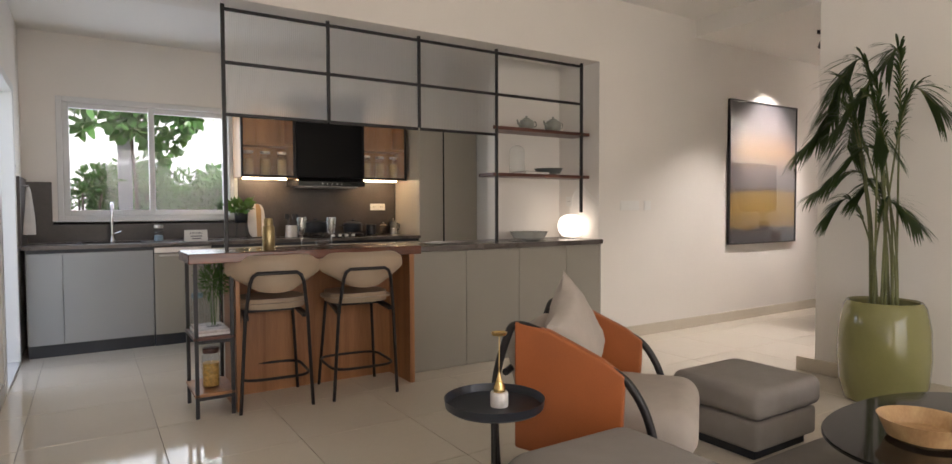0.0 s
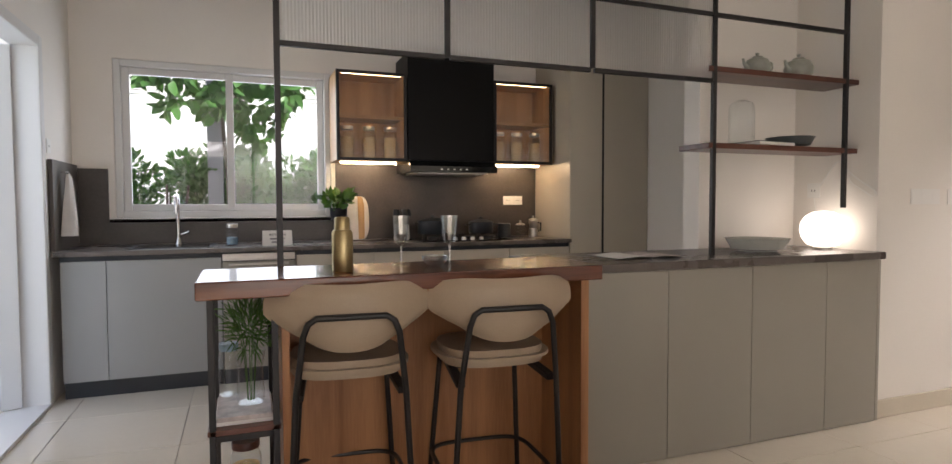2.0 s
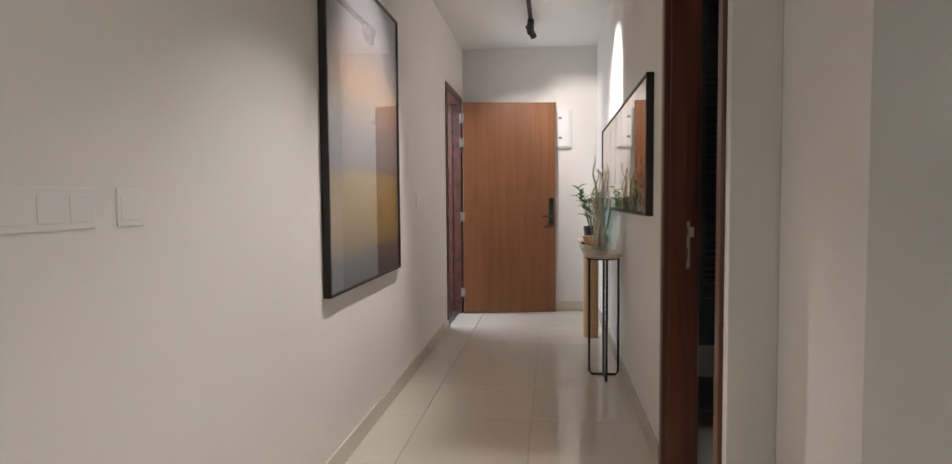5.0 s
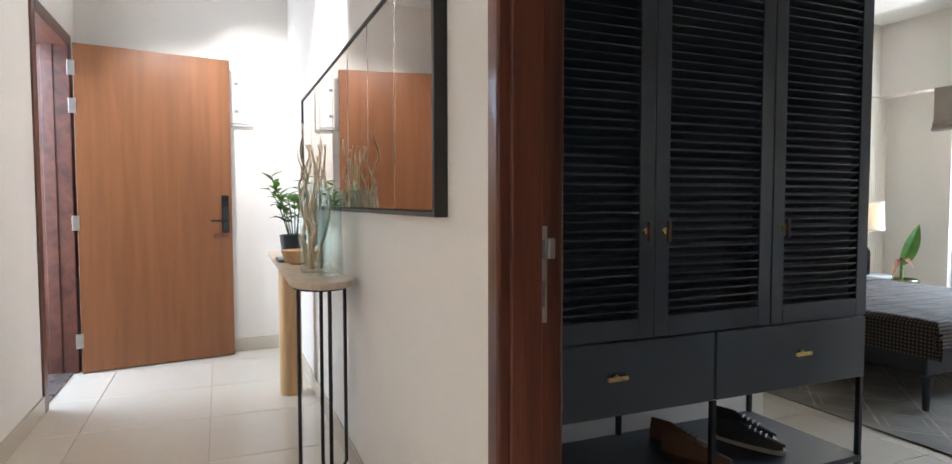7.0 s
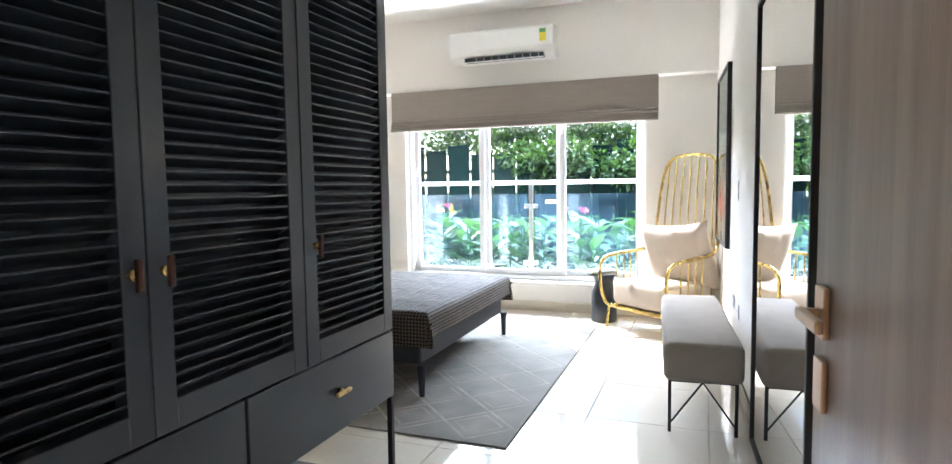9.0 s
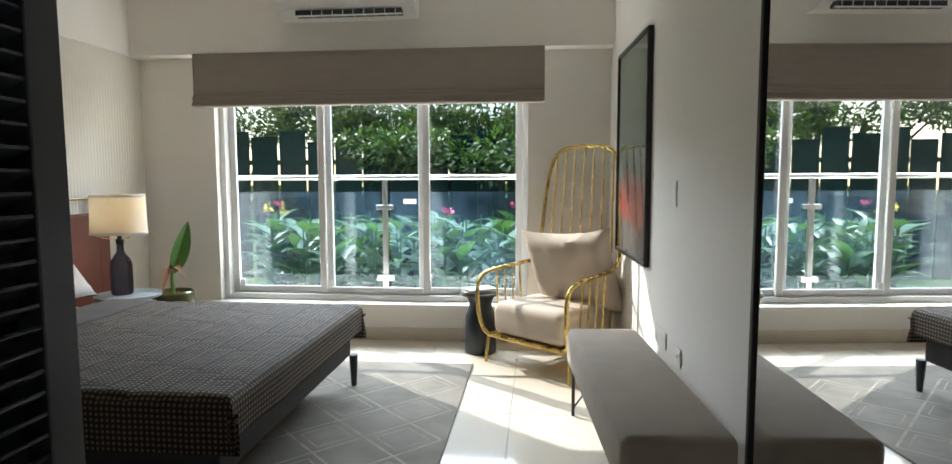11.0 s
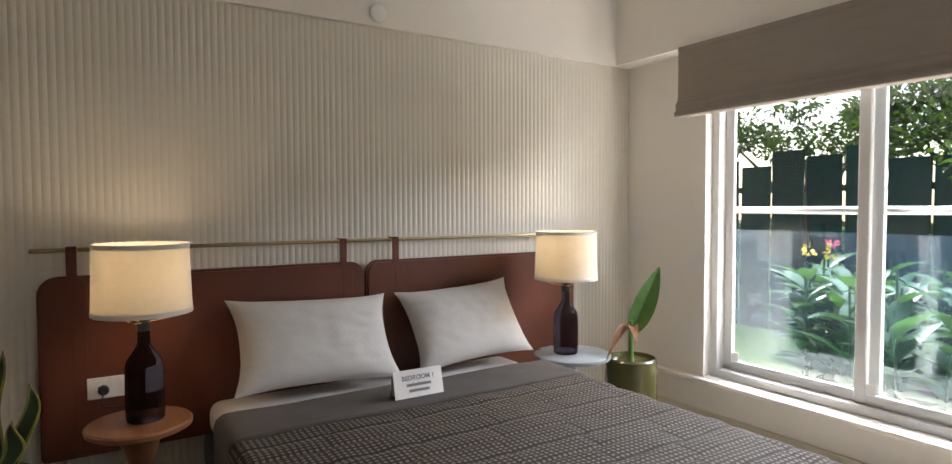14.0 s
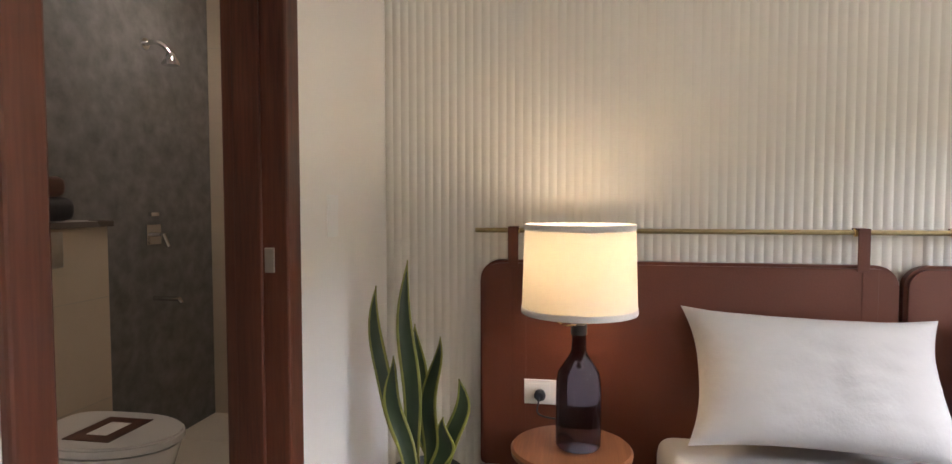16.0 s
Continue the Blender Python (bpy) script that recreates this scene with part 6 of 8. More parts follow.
# fluted panel behind the bed
fp = tagged(thing("fluted_panel", "cream painted fluted wall panel behind the bed", "wall panel"), kind="structure")
M["flute"] = material("cream_fluted_paint", (0.70, 0.665, 0.59), 0.5, var=0.03, scale=2)
part("backing", box((XH - 0.012, YB + 0.001, 0.101), (XH, YD - 0.001, 2.199)), M["flute"], fp)
pitch = 0.0295
prof = [(-0.012 - 0.0030 * math.sin(math.pi * k / 6), pitch * 0.98 * (k / 6 - 0.5)) for k in range(7)]
b = bmesh.new()
r0 = [b.verts.new((XH + dx, dy, 0.102)) for dx, dy in prof]
r1 = [b.verts.new((XH + dx, dy, 2.198)) for dx, dy in prof]
for k in range(6):
    b.faces.new((r0[k + 1], r0[k], r1[k], r1[k + 1]))
b.faces.new(r0[::-1])
b.faces.new(r1)
bmesh.ops.recalc_face_normals(b, faces=b.faces[:])
first = part("rib", b, M["flute"], fp, smooth=True)
n = int((YD - YB) / pitch)
first.location = (0, YB + pitch / 2, 0)
for k in range(1, n):
    o = first.copy()
    scene.collection.objects.link(o)
    o.location = (0, YB + pitch * (k + 0.5), 0)

# bed
M["bed_dark"] = material("dark_bed_fabric", (0.030, 0.030, 0.034), 0.7, var=0.15, scale=30, bump=0.15, bump_scale=300)
M["sheet"] = material("white_sheet", (0.64, 0.61, 0.58), 0.8, var=0.03, scale=6, bump=0.12, bump_scale=40)
M["pillow"] = material("white_pillowcase", (0.52, 0.495, 0.47), 0.8, var=0.03, scale=5, bump=0.12, bump_scale=60)
M["taupe"] = material("taupe_blanket", (0.075, 0.064, 0.058), 0.8, var=0.08, scale=12, bump=0.12, bump_scale=200)


def check_material():
    """A small dark and light dogtooth check, woven at one and a half centimetres."""
    m = bpy.data.materials.new("dogtooth_weave")
    m.use_nodes = True
    n, l = m.node_tree.nodes, m.node_tree.links
    b = n["Principled BSDF"]
    b.inputs["Roughness"].default_value = 0.85
    tc = n.new("ShaderNodeTexCoord")
    sep = n.new("ShaderNodeSeparateXYZ")
    l.new(tc.outputs["UV"], sep.inputs["Vector"])

    def wave(sock, period, duty):
        d, fr, cp = n.new("ShaderNodeMath"), n.new("ShaderNodeMath"), n.new("ShaderNodeMath")
        d.operation, fr.operation, cp.operation = "DIVIDE", "FRACT", "LESS_THAN"
        d.inputs[1].default_value, cp.inputs[1].default_value = period, duty
        l.new(sock, d.inputs[0])
        l.new(d.outputs[0], fr.inputs[0])
        l.new(fr.outputs[0], cp.inputs[0])
        return cp.outputs[0]
    u, v = wave(sep.outputs[0], 0.021, 0.5), wave(sep.outputs[1], 0.021, 0.5)
    add = n.new("ShaderNodeMath")
    add.operation = "ADD"
    l.new(u, add.inputs[0])
    l.new(v, add.inputs[1])
    h = n.new("ShaderNodeMath")
    h.operation = "MULTIPLY"
    h.inputs[1].default_value = 0.5
    l.new(add.outputs[0], h.inputs[0])
    rp = n.new("ShaderNodeValToRGB")
    rp.color_ramp.interpolation = "CONSTANT"
    e = rp.color_ramp.elements
    e[0].position, e[0].color = 0.0, (0.19, 0.14, 0.095, 1)
    e[1].position, e[1].color = 0.25, (0.022, 0.017, 0.014, 1)
    k = e.new(0.75)
    k.color = (0.009, 0.008, 0.008, 1)
    l.new(h.outputs[0], rp.inputs["Fac"])
    nz = n.new("ShaderNodeTexNoise")
    nz.inputs["Scale"].default_value = 5
    l.new(tc.outputs["Object"], nz.inputs["Vector"])
    hs = n.new("ShaderNodeHueSaturation")
    mr_ = n.new("ShaderNodeMapRange")
    mr_.inputs["To Min"].default_value, mr_.inputs["To Max"].default_value = 0.85, 1.15
    l.new(nz.outputs["Fac"], mr_.inputs["Value"])
    l.new(mr_.outputs["Result"], hs.inputs["Value"])
    l.new(rp.outputs["Color"], hs.inputs["Color"])
    l.new(hs.outputs["Color"], b.inputs["Base Color"])
    return m


M["check"] = check_material()
BX0, BX1, BY0, BY1, BZ = 7.145, 9.08, -1.81, -0.21, 0.490
bed = thing("bed", "double bed with dark upholstered base on tapered legs", "bed")
part("base", box((BX0 + 0.02, BY0 + 0.02, 0.19), (BX1, BY1 - 0.02, 0.33), 0.02, 3), M["bed_dark"], bed)
for x in (7.15, 8.98):
    for y in (-1.785, -0.215):
        b = lathe([(0.016, 0), (0.028, 0.20), (0, 0.20)], 12)
        b.transform(Matrix.Translation((x, y, 0)))
        part("leg", b, M["black_paint"], bed)
tagged(put(box((BX0 + 0.03, BY0 + 0.03, 0.331), (BX1, BY1 - 0.04, BZ - 0.02), 0.05, 4), "mattress", M["sheet"], smooth=True), "white sheeted mattress on the bed base", "mattress")


def draped(name, x0, x1, mat, z, drop, label, seed, quilt=0.0, foot=True, thick=0.02):
    """A cover over the bed from x0 to x1, hanging down its sides and, if foot, at its foot."""
    nx, ny = (150, 150) if quilt else (60, 64)
    hy = (BY1 - BY0) / 2
    cy = (BY0 + BY1) / 2
    W = hy * 2 + 2 * drop
    b = bmesh.new()
    uvl = b.loops.layers.uv.new("UVMap")
    grid, uv = [], []
    L = (x1 - x0) + (drop if foot else 0)
    for i in range(nx + 1):
        s = L * i / nx - (drop if foot else 0)
        row, ru = [], []
        for j in range(ny + 1):
            q = W * j / ny - W / 2
            r = 0.05
            def fold(d, half):
                # distance along the cloth -> (position, depth below the top)
                if d < half - r:
                    return d, 0.0
                a = (d - (half - r)) / r
                if a < math.pi / 2:
                    return half - r + r * math.sin(a), r * (1 - math.cos(a))
                return half, r + (d - (half - r) - r * math.pi / 2)
            yy, dz1 = fold(abs(q), hy)
            yy = math.copysign(yy, q)
            xx, dz2 = x0 + max(s, 0), 0.0
            if foot and s < 0.05:
                pos, dz2 = fold(-s + 0.05, 0.05 + 0.0001 + r - 0.05 + 0.05)
                xx = x0 + 0.05 - pos
            dep = max(dz1, dz2)
            if dz1 > 0.04 and dz2 > 0.04:
                dep = max(dz1, dz2)
            zz_ = z - dep
            wr = 0.006 * noise.noise((xx * 3 + seed, q * 3, 0)) + 0.003 * noise.noise((xx * 9, q * 8, seed))
            zz_ += wr * (1 if dep < 0.02 else 0.2)
            yy += math.copysign(0.010 * noise.noise((s * 4, seed, 3.0)) * min(1, dz1 * 6), q)
            xx += 0.010 * noise.noise((q * 4, seed, 5.0)) * min(1, dz2 * 6)
            if quilt:
                ph = (s / quilt) % 1.0
                zz_ -= 0.0055 * math.exp(-((min(ph, 1 - ph)) * quilt / 0.010) ** 2) * (1 if dep < 0.02 else 0.3)
                band = int(math.floor(s / quilt))
                ph2 = ((q + 0.137 * (band * 5 % 7)) / 0.31) % 1.0
                zz_ -= 0.004 * math.exp(-((min(ph2, 1 - ph2)) * 0.31 / 0.010) ** 2) * (1 if dep < 0.02 else 0)
                zz_ += 0.004 * noise.noise((xx * 14, q * 11, 2.0 + seed)) * (1 if dep < 0.02 else 0)
            row.append(b.verts.new((xx, cy + yy, zz_)))
            ru.append((s, q))
        grid.append(row)
        uv.append(ru)
    for i in range(nx):
        for j in range(ny):
            f = b.faces.new((grid[i][j], grid[i + 1][j], grid[i + 1][j + 1], grid[i][j + 1]))
            for lp, (a, c) in zip(f.loops, ((i, j), (i + 1, j), (i + 1, j + 1), (i, j + 1))):
                lp[uvl].uv = uv[a][c]
    ob = put(b, name, mat, smooth=True)
    so = ob.modifiers.new("thickness", "SOLIDIFY")
    so.thickness, so.offset = thick, -1
    return tagged(ob, label, "bedspread")


draped("bedspread", BX0, 8.46, M["check"], BZ + 0.022, 0.19, "brown and cream dogtooth check quilted bedspread on the bed", 2, quilt=0.115)
draped("blanket", 8.40, 8.68, M["taupe"], BZ + 0.034, 0.18, "plain taupe fold of the bedspread below the pillows", 7, foot=False, thick=0.022)


def pillow(x, y, z, w, h, t, tilt, seed, roll, label):
    root = thing("pillow", label, "pillow", pose(x, y, z, 0, 0, 0), group="pillows on the bed")
    b = cushion(w, h, t, 0.52, 44, 0.0055, seed, 0.10, 0.025)
    b.transform(pose(0, 0, 0, 0, 0, 90) )
    b.transform(Matrix.Rotation(radians(tilt), 4, "Y"))
    b.transform(Matrix.Rotation(radians(roll), 4, "X"))
    part("case", b, M["pillow"], root, smooth=True)


pillow(8.945, -0.69, 0.70, 0.68, 0.40, 0.17, -56, 1.0, 2, "plump white cotton pillow leaning on the headboard")
pillow(8.935, -1.462, 0.705, 0.61, 0.40, 0.17, -56, 5.0, -3, "plump white cotton pillow leaning on the headboard")
tent_sign(8.495, -0.962, BZ + 0.036, 0.22, 0.11, -90, "BEDROOM 1", "folded white card sign reading BEDROOM 1 on the bed")

M["leather"] = material("chestnut_leather", (0.120, 0.034, 0.017), 0.42, var=0.12, scale=4, bump=0.10, bump_scale=160, rough_var=0.06)
hbd = thing("headboard", "chestnut leather headboard panels hung by straps from a brass rail", "headboard")
for a, c in ((-0.980, 0.340), (-2.345, -0.992)):
    w, hh = c - a, 0.72
    ol = []
    rr = 0.07
    for cx, cy, a0 in ((w / 2 - rr, hh / 2 - rr, 0), (-w / 2 + rr, hh / 2 - rr, 90), (-w / 2 + 0.02, -hh / 2 + 0.02, 180), (w / 2 - 0.02, -hh / 2 + 0.02, 270)):
        r_ = rr if a0 < 180 else 0.02
        ol += [(cx + r_ * math.cos(radians(a0 + k * 15)), cy + r_ * math.sin(radians(a0 + k * 15))) for k in range(7)]
    b = slab(ol, -0.024, 0.024, 0.010)
    b.transform(Matrix(((0, 0, 1, 9.124), (1, 0, 0, (a + c) / 2), (0, 1, 0, 0.67), (0, 0, 0, 1))))
    part("panel", b, M["leather"], hbd, smooth=True)
    for y in (a + 0.108, c - 0.155 if c < 0 else c - 0.115):
        part("seam", box((9.0985, y - 0.045, 0.32), (9.1005, y + 0.002, 1.02), 0.0008, 1), M["leather"], hbd)
        part("strap", box((9.096, y - 0.018, 1.01), (9.101, y + 0.018, 1.145), 0.002), M["leather"], hbd)
        part("strap_loop", box((9.096, y - 0.018, 1.140), (9.150, y + 0.018, 1.146), 0.002), M["leather"], hbd)
        part("ring", lathe([(0.0095, -0.02), (0.013, -0.018), (0.013, 0.018), (0.0095, 0.02)], 14), M["brass"], hbd, smooth=True).matrix_local = pose(9.128, y, 1.132, 90, 0, 0)
part("rail", tube([(9.128, 0.36, 1.132), (9.128, -2.40, 1.132)], 0.0085, 10), M["antique_brass"], hbd, "thin brass rail", True)

# lamps and bedside tables
M["shade"] = material("linen_shade", (0.82, 0.77, 0.66), 0.9, var=0.03, scale=40, bump=0.15, bump_scale=300)
_n = M["shade"].node_tree.nodes
_b = _n["Principled BSDF"]
_tl = _n.new("ShaderNodeBsdfTranslucent")
_tl.inputs["Color"].default_value = (0.90, 0.85, 0.74, 1)
_mx = _n.new("ShaderNodeMixShader")
_mx.inputs["Fac"].default_value = 0.38
M["shade"].node_tree.links.new(_b.outputs["BSDF"], _mx.inputs[1])
M["shade"].node_tree.links.new(_tl.outputs["BSDF"], _mx.inputs[2])
M["shade"].node_tree.links.new(_mx.outputs["Shader"], _n["Material Output"].inputs["Surface"])
M["bulb"] = material("bulb", (1, 0.9, 0.7), 0.4, emit=((1.0, 0.72, 0.40), 12.0))
M["lamp_glass"] = material("smoked_violet_glass", (0.13, 0.12, 0.175), 0.04, alpha_glass=True, ior=1.2)


def bottle_lamp(x, y, z, s, label):
    root = thing("table_lamp", label, "table lamp", pose(x, y, z), group="bedside lamps")
    part("bottle", lathe([(0, 0.0), (0.060 * s, 0.0), (0.066 * s, 0.008), (0.067 * s, 0.05), (0.066 * s, 0.19 * s), (0.060 * s, 0.225 * s), (0.035 * s, 0.262 * s), (0.022 * s, 0.285 * s), (0.020 * s, 0.345 * s)], 32), M["lamp_glass"], root, "dark smoked glass bottle base", True)
    part("cap", lathe([(0.024 * s, 0.335 * s), (0.024 * s, 0.365 * s), (0.014 * s, 0.37 * s), (0.014 * s, 0.40 * s), (0, 0.40 * s)], 20), M["black_metal"], root, smooth=True)
    part("socket", lathe([(0.014 * s, 0.39 * s), (0.016 * s, 0.41 * s), (0.016 * s, 0.445 * s), (0, 0.447 * s)], 16), M["white"], root, smooth=True)
    part("bulb", lathe([(0.012, 0.45 * s), (0.028, 0.49 * s), (0.026, 0.53 * s), (0, 0.55 * s)], 16), M["bulb"], root, smooth=True)
    sh = part("shade", lathe([(0.168 * s, 0.405 * s), (0.160 * s, 0.655 * s), (0.158 * s, 0.655 * s), (0.166 * s, 0.405 * s)], 48), M["shade"], root, "drum shade of cream linen", True)
    part("trim", lathe([(0.1690 * s, 0.400 * s), (0.1698 * s, 0.402 * s), (0.1692 * s, 0.417 * s), (0.168 * s, 0.418 * s)], 48), M["linen"], sh, smooth=True)
    part("trim", lathe([(0.1615 * s, 0.642 * s), (0.162 * s, 0.643 * s), (0.1612 * s, 0.658 * s), (0.159 * s, 0.659 * s)], 48), M["linen"], sh, smooth=True)
    b = bmesh.new()
    for k in range(3):
        a = 2 * math.pi * k / 3 + 0.6
        tube([(0.015 * math.cos(a), 0.015 * math.sin(a), 0.365 * s), (0.09 * s * math.cos(a), 0.09 * s * math.sin(a), 0.375 * s), (0.165 * s * math.cos(a), 0.165 * s * math.sin(a), 0.408 * s)], 0.0022, 6, bm=b)
    part("shade_carrier", b, M["brass"], root)
    lamp("bulb_light", "POINT", Matrix.Translation((x, y, z + 0.595 * s)), 1.05, (1.0, 0.81, 0.58), radius=0.04)


bottle_lamp(8.83, 0.0, 0.506, 1.0, "table lamp with cream drum shade and smoked bottle base")
bottle_lamp(8.78, -2.0, 0.506, 1.0, "table lamp with cream drum shade beside the window")
st1 = thing("bedside_table", "round turned reddish-wood bedside table", "bedside table", pose(8.83, 0.02, 0))
part("top", lathe([(0, 0.475), (0.165, 0.475), (0.178, 0.482), (0.18, 0.497), (0.174, 0.504), (0, 0.504)], 44), M["mid_wood"], st1, smooth=True)
part("pedestal", lathe([(0.13, 0), (0.135, 0.012), (0.10, 0.03), (0.05, 0.12), (0.035, 0.25), (0.045, 0.36), (0.075, 0.45), (0.09, 0.475)], 32), M["mid_wood"], st1, smooth=True)
st2 = thing("bedside_table", "round pale grey-blue metal bedside table", "bedside table", pose(8.76, -2.03, 0))
M["pale_blue"] = material("pale_blue_metal", (0.33, 0.37, 0.39), 0.3, var=0.03, scale=6)
part("top", lathe([(0, 0.482), (0.20, 0.482), (0.205, 0.49), (0.205, 0.50), (0.20, 0.504), (0, 0.504)], 44), M["pale_blue"], st2, smooth=True)
part("stem", lathe([(0.13, 0), (0.135, 0.01), (0.02, 0.02), (0.02, 0.482)], 24), M["pale_blue"], st2, smooth=True)
socket(9.098, 0.085, 0.58, 0.20, 0.085, -90, "white double socket with a black plug on the headboard", 2)
socket(9.098, -1.815, 0.58, 0.20, 0.085, -90, "white double socket with a black plug on the headboard", 2)
for y, ly in ((0.13, 0.03), (-1.78, -1.9)):
    pg = thing("plug", "black lamp plug and cable in the socket", "plug")
    b = lathe([(0.018, 0), (0.020, 0.02), (0.012, 0.03), (0, 0.03)], 14)
    b.transform(pose(9.088, y, 0.575, 0, -90, 0))
    part("body", b, M["black_paint"], pg, smooth=True)
    part("cable", tube(smooth_line([(9.06, y, 0.575), (9.04, y, 0.52), (9.02, ly, 0.508), (8.90, ly - 0.02, 0.508)], 5), 0.003, 6), M["black_paint"], pg)

# plants
M["snake"] = ramp_material("snake_leaf", [(0.0, (0.010, 0.024, 0.010)), (0.35, (0.028, 0.05, 0.02)), (0.6, (0.012, 0.028, 0.011)), (1.0, (0.026, 0.046, 0.018))], 0.4, 2, 0.3, 0.42, 0.5, 22)
M["snake_edge"] = material("snake_leaf_edge", (0.23, 0.23, 0.05), 0.45, var=0.2, scale=20)
sn = thing("snake_plant", "snake plant with yellow-edged leaves in a grey pot", "plant", pose(8.80, 0.455, 0))
M["grey_pot"] = material("grey_pot", (0.055, 0.055, 0.058), 0.5, var=0.15, scale=12)
part("pot", lathe([(0, 0), (0.10, 0), (0.115, 0.05), (0.122, 0.40), (0.113, 0.41), (0.104, 0.39), (0, 0.38)], 36), M["grey_pot"], sn, smooth=True)
part("soil", lathe([(0, 0.387), (0.103, 0.385)], 24), M["soil"], sn)
LEAVES = ((0.02, 0.03, 0.15, 0.975, 0.045), (0.0, 0.015, 0.06, 1.055, 0.01), (-0.04, 0.01, 0.105, 0.765, 0.02), (0.0, -0.01, -0.035, 0.82, 0.015), (-0.05, -0.02, -0.115, 0.715, -0.03),
          (0.04, 0.0, 0.03, 0.86, 0.02), (-0.02, -0.03, -0.07, 0.60, -0.01))
for k, (ax, ay, ty, tz, bow) in enumerate(LEAVES):
    b = bmesh.new()
    rows = []
    for i in range(17):
        t_ = i / 16
        w = 0.026 * (0.50 + 0.62 * math.sin(math.pi * min(1, t_ * 0.85 + 0.05))) * (1 - t_ ** 6) + 0.0008
        cy_ = ay + (ty - ay) * t_ + bow * math.sin(math.pi * t_) + 0.008 * math.sin(9 * t_ + k)
        cx_ = ax - 0.03 * math.sin(2.2 * t_ + k)
        tw_ = 0.35 * math.sin(4.0 * t_ + 1.7 * k)
        rows.append([b.verts.new((cx_ + s_ * w * math.sin(tw_) - 0.006 * abs(s_), cy_ + s_ * w * math.cos(tw_), 0.39 + (tz - 0.39) * t_)) for s_ in (-1, -0.72, -0.3, 0.3, 0.72, 1)])
    for a, c in zip(rows, rows[1:]):
        for q in range(5):
            fc = b.faces.new((a[q], a[q + 1], c[q + 1], c[q]))
            fc.material_index = 1 if q in (0, 4) else 0
    lf = part("leaf", b, M["snake"], sn, smooth=True)
    lf.data.materials.append(M["snake_edge"])
    so = lf.modifiers.new("thickness", "SOLIDIFY")
    so.thickness = 0.004
bp_ = thing("potted_plant", "young banana plant with one big leaf in an olive pot", "plant", pose(8.66, -2.37, 0))
M["olive"] = material("olive_glaze", (0.095, 0.088, 0.028), 0.22, var=0.10, scale=8, coat=0.3)
part("pot", lathe([(0, 0), (0.10, 0), (0.135, 0.12), (0.145, 0.27), (0.14, 0.45), (0.13, 0.46), (0.123, 0.44), (0, 0.425)], 40), M["olive"], bp_, smooth=True)
part("soil", lathe([(0, 0.43), (0.122, 0.428)], 24), M["soil"], bp_)
part("stem", tube(smooth_line([(0, 0, 0.42), (0.005, -0.005, 0.56), (0.01, -0.012, 0.66)], 5), 0.016, 10, taper=0.009), M["leafpale"], bp_, smooth=True)
b = leaf(0.43, 0.125, 0.18, 0.55, 14, 0.8)
lf = part("leaf", b, M["leafgreen"], bp_, "broad upright green leaf", True)
lf.matrix_local = pose(0.01, -0.012, 0.585, 78, 24, 228)
M["dry_leaf"] = material("dry_leaf", (0.22, 0.10, 0.05), 0.8, var=0.3, scale=14)
for k, (rx, rz, ln) in enumerate(((40, 20, 0.26), (55, 50, 0.22))):
    lf = part("dry_leaf", leaf(ln, 0.06, 2.2, 0.9, 8), M["dry_leaf"], bp_, "withered brown leaf", True)
    lf.matrix_local = pose(0, 0, 0.60, rx, 0, rz)

# rug
M["rug"] = material("rug_pile", (0.21, 0.195, 0.17), 0.95, var=0.30, scale=4, bump=0.4, bump_scale=260)
M["rug_line"] = material("rug_line", (0.31, 0.28, 0.23), 0.95, var=0.35, scale=9, bump=0.4, bump_scale=260)
rug = thing("rug", "grey-brown low-pile rug with pale diamond lines", "rug")
part("rug_body", box((6.47, -2.27, 0.0005), (9.0, 0.30, 0.010), 0.004), M["rug"], rug)
lines = bmesh.new()
rx0, rx1, ry0, ry1 = 6.50, 7.6, -2.22, 0.26
cell = 0.42
kx = 0
for ix in range(4):
    for iy in range(7):
        cx, cy = rx0 + cell * (ix + 0.5) * 0.9, ry1 - 0.18 - cell * iy * 0.9
        if cy < ry0 + 0.1:
            continue
        for q in range(4):
            a0, a1 = q * math.pi / 2, (q + 1) * math.pi / 2
            for rad in (0.19, 0.13):
                p0 = Vector((cx + rad * math.cos(a0), cy + rad * math.sin(a0), 0))
                p1 = Vector((cx + rad * math.cos(a1), cy + rad * math.sin(a1), 0))
                dd = (p1 - p0).normalized()
                nn = Vector((-dd.y, dd.x, 0)) * (0.007 if rad > 0.15 else 0.004)
                lines.faces.new([lines.verts.new((*(p + s_ * nn).xy, 0.0108)) for p, s_ in ((p0, 1), (p0, -1), (p1, -1), (p1, 1))])
part("pattern", lines, M["rug_line"], rug, "pale woven diamond lines")

